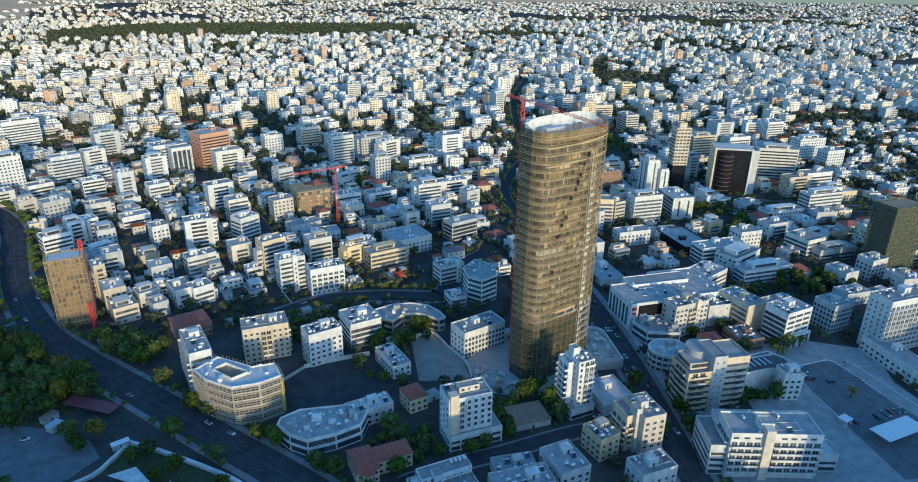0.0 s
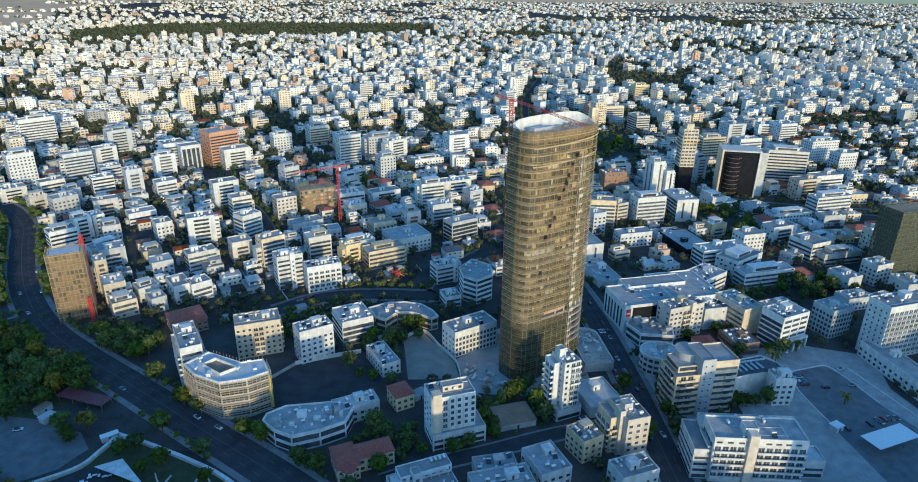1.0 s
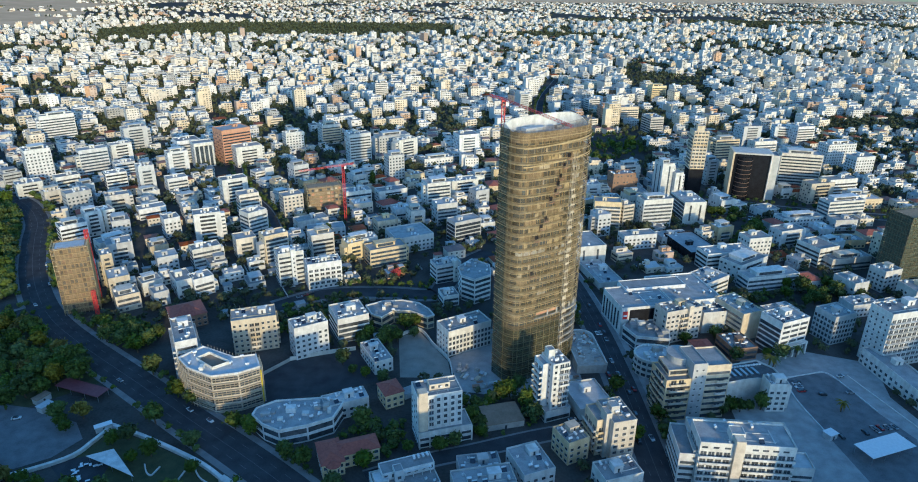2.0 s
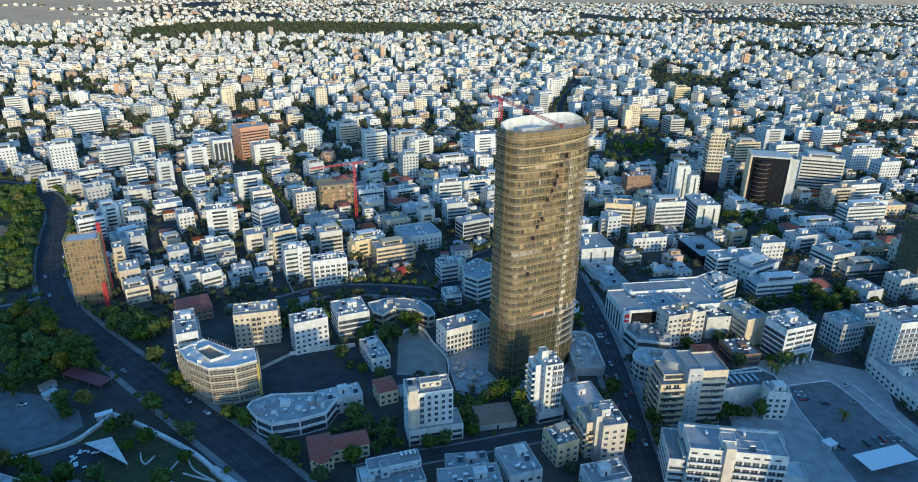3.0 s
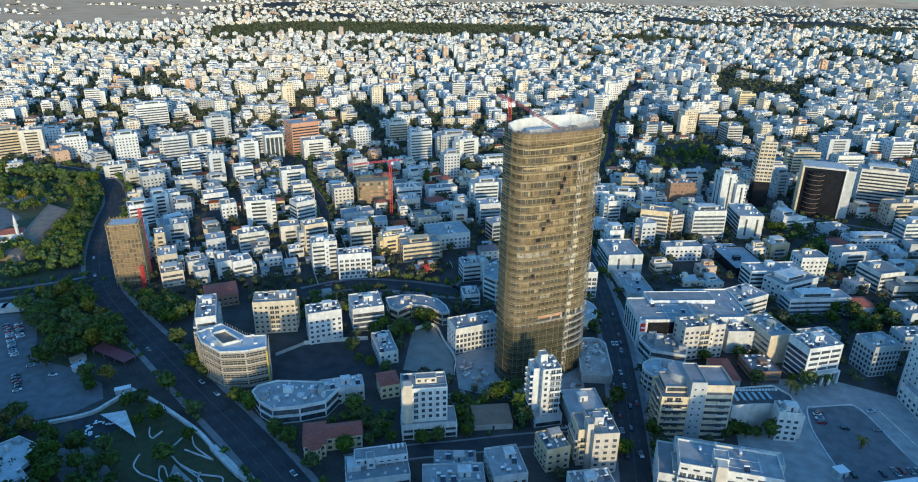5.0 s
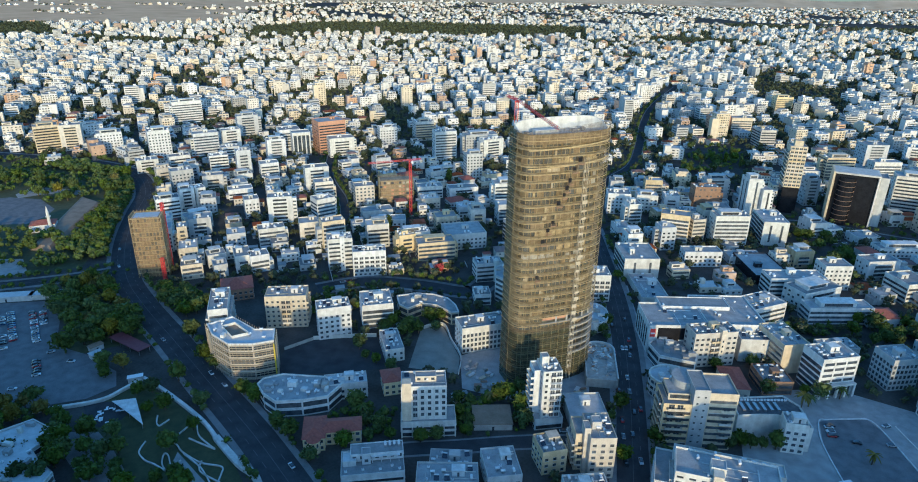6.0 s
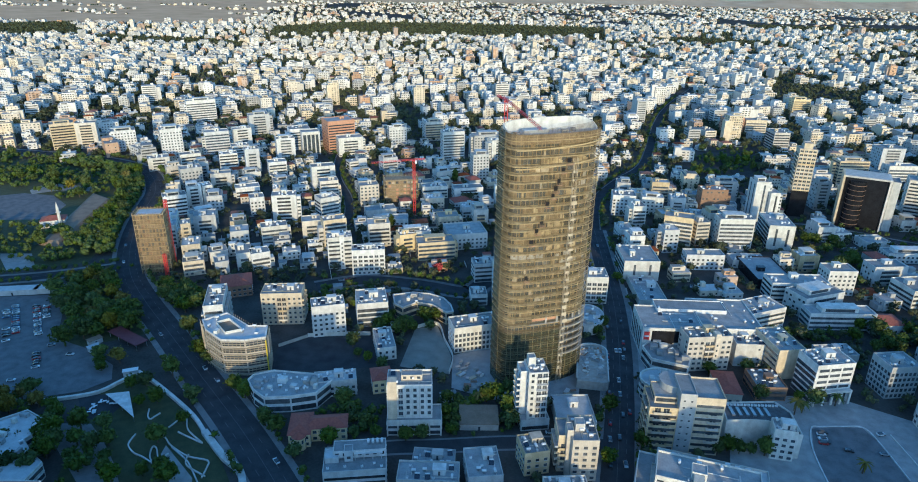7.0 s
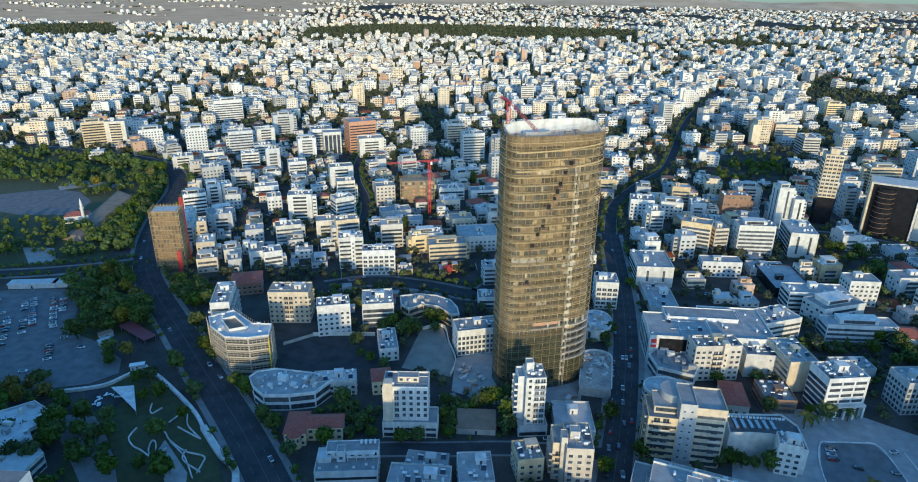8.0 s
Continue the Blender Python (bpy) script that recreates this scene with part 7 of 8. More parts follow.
FORESTS = ([(-2121, 1769), (-1846, 1960), (-1486, 1600), (-1700, 1440)], [(-1062, 2013), (-879, 2306), (-537, 2369), (-219, 2367), (142, 2344), (96, 1930), (-371, 1862), (-736, 1848), (-939, 1724)], [(-1480, 1560), (-1136, 1545), (-900, 1490), (-880, 1400), (-1130, 1440), (-1450, 1470)],
           [(400, 1091), (544, 1026), (474, 858), (336, 878)], [(-700, 1150), (-560, 1170), (-540, 1060), (-680, 1050)], [(700, 2500), (1900, 2350), (1900, 2600), (700, 2750)], [(150, 1950), (420, 2050), (700, 1900), (500, 1800)],
           [(900, 1500), (1150, 1480), (1150, 1380), (900, 1400)], [(-460, 800), (-330, 830), (-320, 760), (-440, 740)], [(520, 620), (640, 600), (620, 540), (510, 560)])


def turn_at(x, y):
    base = np.interp(x, (-450, -200, -80, 0, 60, 250), (38, 29, 23, 18, 9, 9)) if y < 700 else 22
    return float(base) + DISTRICTS[int(x // 260) % 60][int(y // 260) % 60]


def seen_from_above(x, y, margin):
    return -1.08 * (y + 290) - margin < x + 20 < 0.95 * (y + 290) + margin


def open_ground(x, y, gap):
    if any(near_line(x, y, line, width / 2 + gap) for line, width, _ in ROADS):
        return False
    return not any(inside(x, y, poly) for poly in KEEP_CLEAR + FORESTS)


# Yards between the near blocks: garden trees, outbuildings, plot walls and parked cars.
yard = random.Random(31)
garden, sheds, walls_built, parked = [], 0, 0, 0
BARE = ([(95, -20), (122, 8), (150, 14), (190, -4), (178, -34), (185, -130), (60, -130), (88, -60)], [(-45, 14), (-40, -16), (-19, -22), (24, -22), (26, 38), (-20, 34)], [(-420, -5), (-304, 38), (-244, -47), (-262, -66), (-420, -90)])
for i in range(-34, 34):
    for j in range(-14, 34):
        x, y = i * 8.5 + yard.uniform(-3, 3), j * 8.5 + yard.uniform(-3, 3)
        if not -262 < x < 262 or not -105 < y < 250 or x < -150 - y * 0.75 + 60 and y < 60:
            continue
        if not clear(x, y, 2.2) or not open_ground(x, y, 2.5) or any(inside(x, y, poly) for poly in BARE):
            continue
        luck = yard.random()
        if luck < 0.60:
            garden.append((x, y, yard.uniform(1.8, 4.0)))
            if yard.random() < 0.5:
                garden.append((x + yard.uniform(-3, 3), y + yard.uniform(-3, 3), yard.uniform(0.8, 1.6)))
        elif luck < 0.68 and sheds < 34 and clear(x, y, 4.5):
            shed(x, y, yard.uniform(4, 8), yard.uniform(3.5, 6), turn_at(x, y), yard.uniform(2.6, 4.2), yard.choice(("roof", "roof_pale", "tile", "roof")), yard.choice(("small outbuilding with a flat roof in a yard", "low rendered outbuilding behind apartment blocks")), wall=yard.choice(("white", "cream", "grey")))
            sheds += 1
        elif luck < 0.688 and clear(x, y, 3.2) and parked < 14:
            parked += 1
            car(x, y, turn_at(x, y) + yard.choice((0, 90)), z=0.02)
        elif luck < 0.84 and walls_built < 60:
            t = radians(turn_at(x, y) + yard.choice((0, 90)))
            half = yard.uniform(4, 7)
            low_wall([(x - half * math.cos(t), y - half * math.sin(t)), (x + half * math.cos(t), y + half * math.sin(t))], 0.25, yard.uniform(1.2, 2.2), yard.choice(("white", "concrete", "cream")), "low rendered plot wall between yards")
            walls_built += 1

rnd = random.Random(77)
made = 0
cells = sorted(((i, j) for i in range(-40, 40) for j in range(-12, 40)), key=lambda c: (c[0] * 0.39 + c[1] * 0.92) ** 2 + (c[0] * 0.92 - c[1] * 0.39) ** 2 * 0.3)
for i, j in cells:
    gx, gy = i * 27 + rnd.uniform(-4, 4), 90 + j * 27 + rnd.uniform(-4, 4)
    x, y = gx * 0.92 - gy * 0.39, gx * 0.39 + gy * 0.92
    far = x < -90 and y > 90 or y > 165 or x > 215 and y > 20
    if not far or made >= 130 or y > 420 or not seen_from_above(x, y, 40) or not open_ground(x, y, 9):
        continue
    w, d, h = rnd.uniform(11, 20), rnd.uniform(11, 17), rnd.choice((4.5, 7, 7, 10, 10, 13, 13, 16, 19))
    if not clear(x, y, max(w, d) / 2 + 1.0):
        w, d, h = rnd.uniform(8, 11), rnd.uniform(8, 10), rnd.choice((4.5, 6.5, 7.5))
        if not clear(x, y, 6.5):
            continue
    lite(x, y, w, d, turn_at(x, y), h, rnd.choice(("mixed", "punched", "punched", "mixed", "balcony")), rnd.choice(("white", "white", "cream", "cream", "cream", "grey")), rnd.choice(("roof", "roof_pale", "roof")),
         tiled=h < 8 and rnd.random() < 0.45)
    made += 1


def boxes(name, rows, m, label, category, sides="ftrbl"):
    """Many boxes in one mesh; each row: x, y, z0, z1, width, depth, turn in radians."""
    r = np.array(rows, float)
    sx, sy = np.array([-1, 1, 1, -1]) / 2, np.array([-1, -1, 1, 1]) / 2
    c, s = np.cos(r[:, 6])[:, None], np.sin(r[:, 6])[:, None]
    px, py = sx * r[:, 4:5], sy * r[:, 5:6]
    x, y = r[:, 0:1] + c * px - s * py, r[:, 1:2] + s * px + c * py
    low = np.stack([x, y, np.repeat(r[:, 2:3], 4, 1)], -1)
    high = np.stack([x, y, np.repeat(r[:, 3:4], 4, 1)], -1)
    v = np.concatenate([low, high], 1).reshape(-1, 3)
    f = np.array([{"t": [4, 5, 6, 7], "f": [0, 1, 5, 4], "r": [1, 2, 6, 5], "b": [2, 3, 7, 6], "l": [3, 0, 4, 7]}[k] for k in sides])
    faces = (np.arange(len(r))[:, None, None] * 8 + f).reshape(-1, 4)
    used, faces = np.unique(faces, return_inverse=True)
    v, faces = v[used], faces.reshape(-1, 4)
    me = bpy.data.meshes.new(name)
    me.from_pydata(v.tolist(), [], faces.tolist())
    me.materials.append(M[m])
    return tagged(new(name, me), label, category, kind="stuff")


def pyramids(name, rows, m, label, category):
    """Low hipped roofs in one mesh; rows as for boxes."""
    r = np.array(rows, float)
    sx, sy = np.array([-1, 1, 1, -1, 0]) * 0.54, np.array([-1, -1, 1, 1, 0]) * 0.54
    c, s = np.cos(r[:, 6])[:, None], np.sin(r[:, 6])[:, None]
    px, py = sx * r[:, 4:5], sy * r[:, 5:6]
    z = np.concatenate([np.repeat(r[:, 2:3], 4, 1), r[:, 3:4]], 1)
    v = np.stack([r[:, 0:1] + c * px - s * py, r[:, 1:2] + s * px + c * py, z], -1).reshape(-1, 3)
    f = (np.arange(len(r))[:, None, None] * 5 + np.array([[0, 1, 4], [1, 2, 4], [2, 3, 4], [3, 0, 4]])).reshape(-1, 3)
    me = bpy.data.meshes.new(name)
    me.from_pydata(v.tolist(), [], f.tolist())
    me.materials.append(M[m])
    return tagged(new(name, me), label, category, kind="stuff")


FAR_WALLS = {"far_white": [], "far_cream": [], "far_grey": [], "far_peach": []}
roofs, pale_roofs, panes, end_panes, tiles, leaves = [], [], [], [], [], []


def far_block(x, y, w, d, t, floors, near):
    """A block of the far city: main body, side wing, set-back top storey, stair head, balconies and windows. near: 2 with every window, 1 with storey bands, 0 plain."""
    c, s = math.cos(t), math.sin(t)
    wall = FAR_WALLS[rnd.choices(("far_white", "far_cream", "far_grey", "far_peach"), (0.52, 0.30, 0.13, 0.05))[0]]
    top = rnd.choice((roofs, roofs, pale_roofs))

    def put(rows, u, v, z0, z1, width, depth):
        rows.append((x + c * u - s * v, y + s * u + c * v, z0, z1, width, depth, t))

    def body(u, v, width, depth, z0, z1):
        put(wall, u, v, z0, z1, width, depth)
        put(top, u, v, z1, z1 + 0.08, width - 0.6, depth - 0.6)

    tall = floors * 3.1 + 0.9
    body(0, 0, w, d, 0, tall)
    if rnd.random() < 0.6:
        side, low = rnd.choice((-1, 1)), max(1, floors + rnd.choice((-2, -1, -1, 1)))
        body(side * w * rnd.uniform(0.4, 0.55), rnd.uniform(-0.35, 0.2) * d, w * rnd.uniform(0.35, 0.6), d * rnd.uniform(0.5, 0.85), 0, low * 3.1 + 0.9)
    if rnd.random() < 0.5:
        pw, pd = w * rnd.uniform(0.45, 0.75), d * rnd.uniform(0.45, 0.7)
        pu, pv = rnd.uniform(-0.5, 0.5) * (w - pw), rnd.uniform(0.0, 0.5) * (d - pd)
        body(pu, pv, pw, pd, tall, tall + 2.9)
        if near:
            put(panes, pu, pv, tall + 0.8, tall + 2.1, pw * 0.7, pd + 0.1)
    put(wall, rnd.uniform(-0.3, 0.3) * w, rnd.uniform(-0.1, 0.35) * d, tall, tall + rnd.uniform(2.2, 3.4), rnd.uniform(2.4, 4.2), rnd.uniform(2.4, 3.6))
    if near == 0:
        return
    if near == 2:
        for _ in range(rnd.randint(1, 4)):
            put(FAR_WALLS["far_white"], rnd.uniform(-0.42, 0.42) * w, rnd.uniform(-0.42, 0.42) * d, tall, tall + rnd.uniform(0.7, 1.7), 1.3, 1.1)
    kind = rnd.random()
    k = max(2, round(w / rnd.choice((3.2, 3.8, 4.4))))
    a, b = rnd.choice(((-0.5, -0.05), (0.05, 0.5), (-0.25, 0.25), (-0.5, 0.5), (-0.5, 0.12)))
    ends = max(1, round(d / 5.5))
    for f in range(floors):
        z = 3.1 * f + 1.0
        if kind < 0.10:
            put(panes, 0, 0, z, z + 1.3, w * 0.9, d + 0.1)
            put(end_panes, 0, 0, z, z + 1.3, w + 0.1, d * 0.8)
            continue
        if near == 1:
            put(panes, rnd.uniform(-0.2, 0.2) * w, 0, z, z + 1.3, w * rnd.uniform(0.2, 0.5), d + 0.1)
            continue
        for i in range(k):
            u = ((i + 0.5) / k - 0.5) * w
            balcony = kind < 0.72 and f and a * w < u < b * w
            if rnd.random() < 0.12:
                continue
            if balcony:
                put(panes, u, 0, z - 0.8, z + 1.3, w / k * 0.62, d + 0.1)
            else:
                put(panes, u, 0, z, z + 1.25, min(1.7, w / k * 0.42), d + 0.1)
        if kind < 0.72 and f:
            put(wall, (a + b) / 2 * w, -d / 2 - 0.6, z - 1.15, z - 0.05, (b - a) * w, 1.3)
        for i in range(ends):
            if rnd.random() < 0.8:
                put(end_panes, 0, ((i + 0.5) / ends - 0.5) * d, z, z + 1.25, w + 0.1, 1.2)


# Low houses fill some plots between the middle blocks.
for i in range(-44, 44):
    for j in range(4, 38):
        x, y = i * 15.5 + rnd.uniform(-3, 3), j * 15.5 + rnd.uniform(-3, 3)
        if not (x < -80 and y > 105 or y > 120 or x > 200 and y > 20) or y > 560 or not seen_from_above(x, y, 30) or rnd.random() > 0.5:
            continue
        w, d, t, floors = rnd.uniform(9, 14), rnd.uniform(8, 11), radians(turn_at(x, y)), rnd.choice((1, 1, 2, 2, 2, 3))
        if not clear(x, y, 6.0) or not open_ground(x, y, 7) or any(inside(x, y, poly) for poly in BARE):
            continue
        FOOT.append((x, y, math.cos(t), math.sin(t), w / 2, d / 2))
        if rnd.random() < 0.3:
            tall = floors * 3.1 + 0.4
            FAR_WALLS["far_cream"].append((x, y, 0, tall, w, d, t))
            tiles.append((x, y, tall, tall + rnd.uniform(1.4, 2.2), w, d, t))
            for f in range(floors):
                for q in (-0.3, 0.0, 0.3):
                    panes.append((x + math.cos(t) * w * q, y + math.sin(t) * w * q, 1.0 + 3.1 * f, 2.2 + 3.1 * f, 1.3, d + 0.1, t))
        else:
            far_block(x, y, w, d, t, floors, 2)
for ring_no, (y0, y1, step) in enumerate(((225, 1300, 28.0), (1300, 2500, 31), (2500, 4500, 40))):
    reach = int(y1 * 1.15 / step)
    for i in range(-reach, reach):
        for j in range(int(-y1 * 0.6 / step), int(y1 * 1.6 / step)):
            gx, gy = i * step + rnd.uniform(-6, 6) + 8 * math.sin(j * 0.7), j * step + rnd.uniform(-6, 6) + 8 * math.sin(i * 0.9)
            x, y = gx * 0.93 - gy * 0.37, gx * 0.37 + gy * 0.93
            if not y0 < y + 30 * math.sin(x / 90) <= y1 or not seen_from_above(x, y, 30):
                continue
            density = noise.noise((x / 300, y / 300, ring_no))
            if not open_ground(x, y, 10):
                continue
            if inside(x, y, FIELD) and (ring_no < 2 or noise.noise((x / 500, y / 130, 4.2)) < 0.33):
                continue
            if ring_no == 2 and density < -0.25:
                continue
            if rnd.random() < (0.26 if y < 700 else 0.16) + max(0.0, -density - 0.1) * 1.3 or not clear(x, y, 10):
                if clear(x, y, 3):
                    leaves += [(x + rnd.uniform(-10, 10), y + rnd.uniform(-10, 10), rnd.uniform(2.8, 5.2)) for _ in range((7, 5, 3)[ring_no])]
                continue
            floors = rnd.choice(((2, 3, 3, 4, 4, 4, 5, 5, 6), (1, 2, 3, 3, 4, 4, 5), (1, 1, 2, 2, 3))[ring_no])
            if rnd.random() < 0.04 and ring_no < 2:
                floors += rnd.choice((3, 4, 5))
            w, d, t = rnd.uniform(12, 22), rnd.uniform(11, 16), radians(turn_at(x, y) + rnd.choice((0, 0, 0, 90)))
            if floors <= 2 and rnd.random() < 0.4:
                FAR_WALLS["far_cream"].append((x, y, 0, floors * 3.1, w, d, t))
                tiles.append((x, y, floors * 3.1, floors * 3.1 + 2.0, w, d, t))
            else:
                far_block(x, y, w, d, t, floors, 2 if y < 950 else 1 if ring_no < 2 else 0)
            for _ in range(rnd.randint(*((4, 8), (2, 4), (0, 2))[ring_no])):
                leaves.append((x + rnd.choice((-1, 1)) * rnd.uniform(9, 15), y + rnd.uniform(-15, 15), rnd.uniform(2.2, 5.0)))
# Unseen blocks added behind the camera to shade the near city from low sun.
for i in range(-11, 13):
    for j in range(9):
        x, y = i * 31 + (15.5 if j % 2 else 0) + rnd.uniform(-6, 6), -165 - j * 30 + rnd.uniform(-6, 6)
        if not near_line(x, y, LEFT_AVENUE, 14) and not near_line(x, y, RIGHT_AVENUE, 14):
            w, d, t = rnd.uniform(25, 31) if j < 3 else rnd.uniform(14, 22), rnd.uniform(12, 17), radians(turn_at(x, 0) * 0.4)
            u = x + 0.354 * (y + 165)
            # Heights per strip along the sun's direction set how high the shade reaches.
            high = (48, 51, 54) if u < -165 else (44, 46, 48) if u < -125 else (30, 32, 34) if u < -85 else (42, 45, 48) if u < 28 else (34, 36, 38) if u < 55 else (19, 22, 25) if u < 112 else (38, 42, 46)
            tall = rnd.choice(high if j < 3 else (13, 16, 19, 22, 25, 28))
            if abs(x + 25) < 24 and j == 0:
                tall = 45
            FAR_WALLS["far_white"].append((x, y, 0, tall, w, d, t))
            roofs.append((x, y, tall, tall + 0.12, w - 0.6, d - 0.6, t))
            for f in range(int(tall / 3.1)):
                panes.append((x, y, 3.1 * f + 1.0, 3.1 * f + 2.4, w * 0.8, d + 0.1, t))
for m, label in (("far_white", "white rendered flat-roofed blocks of the far city and unseen shading blocks"), ("far_cream", "cream rendered flat-roofed blocks of the far city"), ("far_grey", "grey rendered blocks of the far city"), ("far_peach", "peach and brown rendered blocks of the far city")):
    boxes("distant_buildings", FAR_WALLS[m], m, label, "buildings")
boxes("distant_roofs", roofs, "roof_far", "flat grey roofs of the city", "roofs")
boxes("distant_roofs", pale_roofs, "roof_far_pale", "flat pale painted roofs of the city", "roofs")
boxes("distant_windows", panes, "glass_far", "dark windows of the distant blocks", "windows", "f")
boxes("distant_end_windows", end_panes, "glass_far", "dark end windows of the distant blocks", "windows", "rl")
pyramids("distant_tiled_roofs", tiles, "tile_far", "low red tiled roofs of distant houses", "roofs")

# Trees between the houses, and the woods.
for i in range(-66, 66):
    for j in range(0, 54):
        x, y = i * 11.5 + rnd.uniform(-5, 5), 60 + j * 11.5 + rnd.uniform(-5, 5)
        if y < 650 and (x < -80 and y > 60 or y > 150 or x > 215) and seen_from_above(x, y, 20) and rnd.random() < 0.8 and clear(x, y, 1.2):
            if not any(near_line(x, y, line, width / 2 + 0.5) for line, width, _ in ROADS) and not any(inside(x, y, poly) for poly in KEEP_CLEAR):
                leaves.append((x, y, rnd.uniform(1.8, 4.0)))
for poly in FORESTS:
    xs, ys = [p[0] for p in poly], [p[1] for p in poly]
    area = (max(xs) - min(xs)) * (max(ys) - min(ys))
    for _ in range(int(area / 95)):
        x, y = rnd.uniform(min(xs), max(xs)), rnd.uniform(min(ys), max(ys))
        if inside(x, y, poly):
            leaves.append((x, y, rnd.uniform(2.8, 5.0)))


def many_trees(name, spots, per_tree, label, leaf=1.0, cores=0, m="leaf_far"):
    g = np.random.default_rng(3)
    r = np.array(spots)
    n = len(r)
    p = g.normal(size=(n, per_tree, 3))
    p /= np.linalg.norm(p, axis=2)[..., None]
    p *= g.uniform(0.45, 1.0, (n, per_tree, 1)) * r[:, None, 2:3]
    p[..., 2] = p[..., 2] * 0.75 + r[:, None, 2] * 1.25
    p[..., :2] += r[:, None, :2]
    a = g.normal(size=p.shape)
    a /= np.linalg.norm(a, axis=2)[..., None]
    b = np.cross(a, g.normal(size=p.shape))
    b /= np.linalg.norm(b, axis=2)[..., None]
    s = r[:, None, 2:3] * g.uniform(0.28, 0.5, (n, per_tree, 1)) * leaf
    v = np.stack([p - (a + b * 0.7) * s, p + (a - b * 0.7) * s, p + (a + b * 0.7) * s, p - (a - b * 0.7) * s], 2).reshape(-1, 3)
    f = np.arange(len(v)).reshape(-1, 4).tolist()
    if cores:
        c = g.normal(size=(n, cores, 3))
        c *= g.uniform(0.25, 0.6, (n, cores, 1)) * r[:, None, 2:3] / np.linalg.norm(c, axis=2)[..., None]
        c[..., 2] = c[..., 2] * 0.75 + r[:, None, 2] * 1.25
        c[..., :2] += r[:, None, :2]
        lv, lf = lumps(c.reshape(-1, 3), (r[:, None, 2] * g.uniform(0.38, 0.55, (n, cores))).reshape(-1), 9)
        f += (lf + len(v)).tolist()
        v = np.concatenate([v, lv])
    ob = new(name, leaf_mesh(name, v, f, m))
    return tagged(ob, label, "trees", kind="stuff")


g = random.Random(8)
scrub = []
for poly, gap in (([(-318, 42), (-298, 66), (-258, 36), (-228, 6), (-255, -12), (-282, 10)], 22), ([(-346, 100), (-362, 130), (-398, 215), (-432, 286), (-412, 280), (-372, 222), (-352, 178), (-326, 112)], 28),
                  ([(-640, 200), (-520, 225), (-440, 200), (-405, 240), (-450, 306), (-640, 330)], 26), ([(-600, 40), (-430, 60), (-330, 92), (-350, 130), (-410, 140), (-600, 110)], 32),
                  ([(-226, -72), (-205, -76), (-186, -86), (-176, -98), (-190, -110), (-214, -88)], 26), ([(-276, 70), (-258, 62), (-222, 60), (-205, 42), (-216, 30), (-238, 40), (-262, 58)], 25),
                  ([(-262, -66), (-246, -54), (-224, -72), (-186, -108), (-176, -130), (-214, -136), (-262, -90)], 25), ([(186, 160), (200, 230), (224, 240), (236, 210), (214, 150)], 40), ([(131, 387), (163, 517), (224, 547), (222, 461), (192, 408)], 50)):
    xs, ys = [p[0] for p in poly], [p[1] for p in poly]
    for _ in range(int((max(xs) - min(xs)) * (max(ys) - min(ys)) / gap / 1.7)):
        x, y = g.uniform(min(xs), max(xs)), g.uniform(min(ys), max(ys))
        if inside(x, y, poly) and clear(x, y, 2) and not any(near_line(x, y, line, width / 2 + 2) for line, width, _ in ROADS):
            scrub.append((x, y, g.uniform(1.8, 4.0)))
scrub += [(x + g.uniform(-5, 5), y + g.uniform(-5, 5), g.uniform(1.8, 3.4)) for x, y in ((-361, 81), (-351, 83), (-347, 93), (-340, 99), (-340, 109), (-362, 119), (-363, 168), (-352, 112), (-345, 88), (-366, 140), (-352, 146), (-374, 178)) for _ in range(7)]
for poly in ([(-104, -66), (-100, -50), (-84, -42), (-68, -38), (-68, -60), (-84, -76)], [(-40, -26), (-28, -24), (-8, -20), (-4, -46), (-14, -54), (-38, -54)], [(-98, 42), (-86, 50), (-58, 52), (-60, 42), (-76, 32), (-92, 20)],
             [(60, -30), (58, -60), (50, -62), (50, -30)], [(150, 40), (165, 60), (185, 62), (175, 42)], [(118, 60), (150, 66), (176, 70), (172, 84), (120, 70)], [(-150, 30), (-128, 50), (-108, 60), (-112, 84), (-140, 76), (-160, 50)]):
    xs, ys = [p[0] for p in poly], [p[1] for p in poly]
    for _ in range(int((max(xs) - min(xs)) * (max(ys) - min(ys)) / 13)):
        x, y = g.uniform(min(xs), max(xs)), g.uniform(min(ys), max(ys))
        if inside(x, y, poly) and clear(x, y, 1.5) and not any(near_line(x, y, line, width / 2 + 1.5) for line, width, _ in ROADS):
            scrub.append((x, y, g.uniform(1.3, 3.0)))
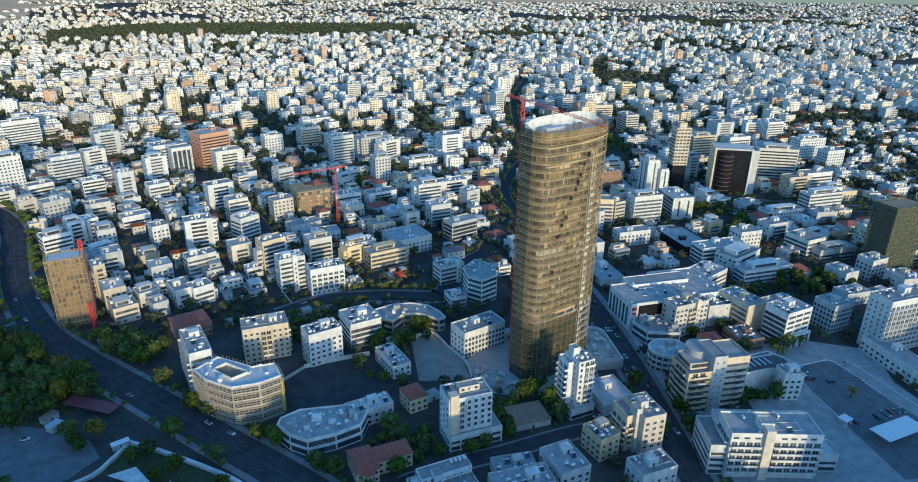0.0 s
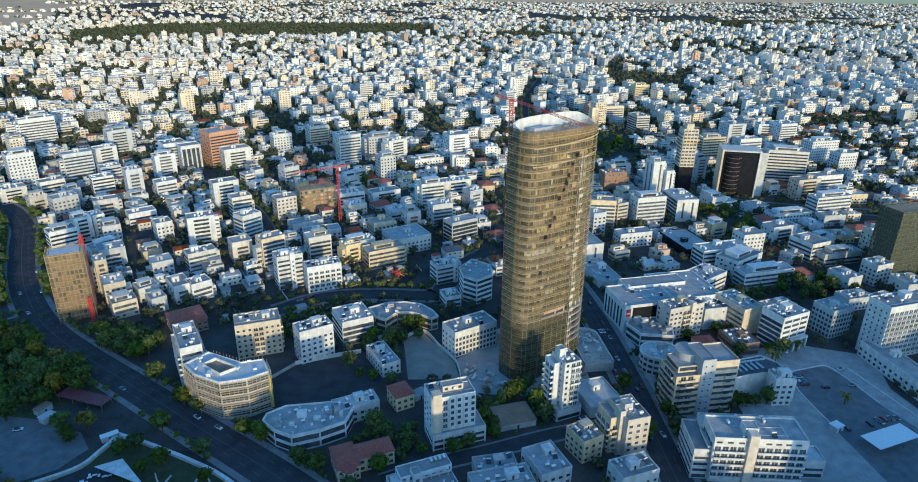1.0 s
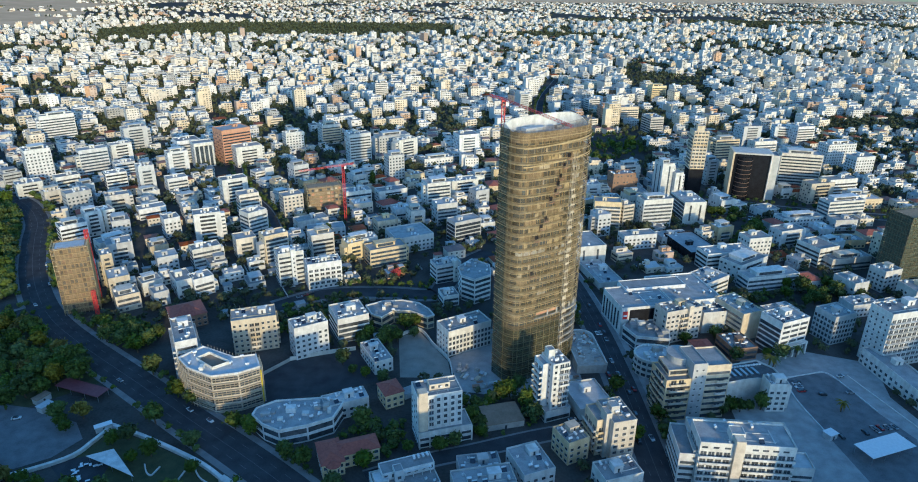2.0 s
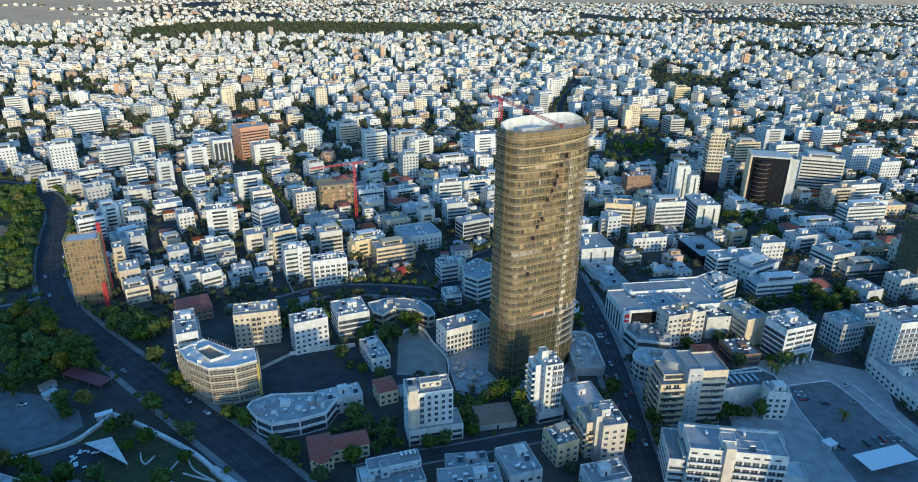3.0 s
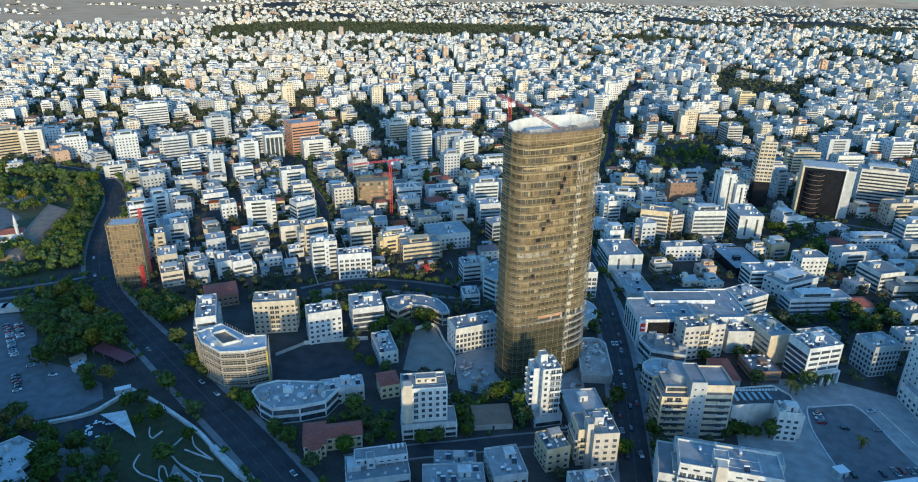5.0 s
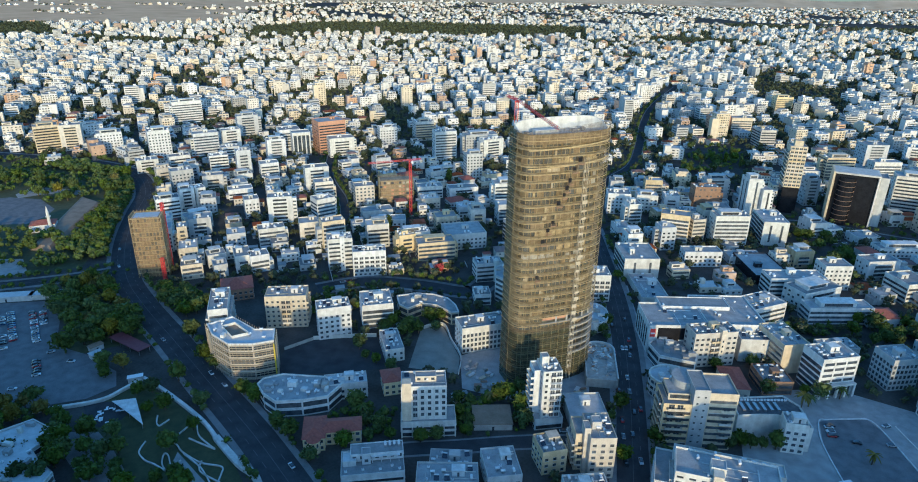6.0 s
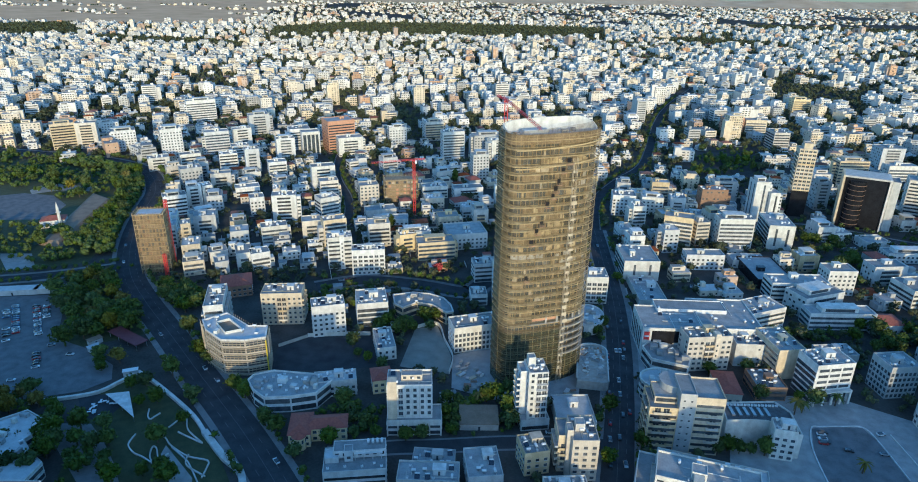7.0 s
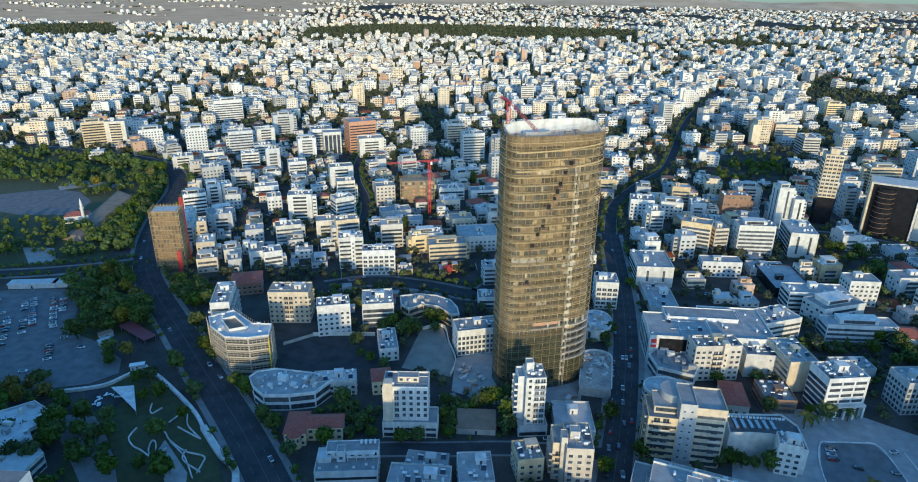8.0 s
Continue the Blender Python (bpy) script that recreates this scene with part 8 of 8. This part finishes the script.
for line, width, chance in ((MID_STREET, 7, 0.8), (BACK_STREET, 13, 0.6), (LEFT_AVENUE, 17, 0.45), (RIGHT_AVENUE, 14, 0.4), (UPPER_AVENUE, 9, 0.85), (CROSS_STREET, 11, 0.7), (EAST_ROAD, 13, 0.6)):
    _, left, right = strip(line, width + 5)
    for edge in (left, right):
        for a, c in zip(edge, edge[1:]):
            for k in range(int((c - a).length / 5.5) + 1):
                p = a + (c - a) * min(1.0, k * 5.5 / max(1.0, (c - a).length))
                if g.random() < chance and -100 < p.y < 900 and clear(p.x, p.y, 1.0):
                    scrub.append((p.x + g.uniform(-0.8, 0.8), p.y + g.uniform(-0.8, 0.8), g.uniform(1.6, 3.0)))
belt = []
for off, size in ((13.5, 4.6), (20, 4.2), (28, 4.0), (-13, 3.4)):
    _, left, right = strip(LEFT_AVENUE[7:14], abs(off) * 2)
    edge = left if off > 0 else right
    for a, c in zip(edge, edge[1:]):
        for k in range(max(1, round((c - a).length / 6.0))):
            p = a + (c - a) * k / max(1, round((c - a).length / 6.0))
            if g.random() < (0.95 if off > 0 else 0.7) and clear(p.x, p.y, 2.0):
                belt.append((p.x + g.uniform(-1.5, 1.5), p.y + g.uniform(-1.5, 1.5), size * g.uniform(0.75, 1.15)))
many_trees("avenue_trees", belt, 90, "dense green trees in a belt along the avenue", 0.26, 10, "leaf_park")
many_trees("park_scrub", scrub, 26, "dense dark shrubs and low trees of the park", 0.42, 4, "leaf_park")
many_trees("garden_trees", garden, 46, "dark green garden trees and shrubs between blocks", 0.45, 5)
for c in CARS:
    for o in (*c.children, c):
        bpy.data.objects.remove(o)
for name, near, far, count, size in (("middle_trees", 0, 650, 22, 0.62), ("distant_trees", 650, 1300, 7, 0.95), ("farthest_trees", 1300, 9000, 5, 1.7)):
    many_trees(name, [p for p in leaves if near <= p[1] < far], count, "dark green trees and woods between the houses", size, 2 if near < 1 else 1 if near < 1000 else 0)

# Low hills close the plain.
bm = bmesh.new()
last = None
for i in range(121):
    x = -6000 + 100 * i
    y = 4950 - 0.03 * abs(x)
    pair = [bm.verts.new((x, y - 250, 0)), bm.verts.new((x, y, 40 + 34 * noise.noise((x / 700, 3.1, 0)))), bm.verts.new((x, y + 300, 0))]
    if last:
        bm.faces.new((last[0], pair[0], pair[1], last[1]))
        bm.faces.new((last[1], pair[1], pair[2], last[2]))
    last = pair
tagged(new("hill_ridge", mesh_of("hill_ridge", bm, "hill")), "low hazy brown hills at the horizon", "hills", kind="structure")
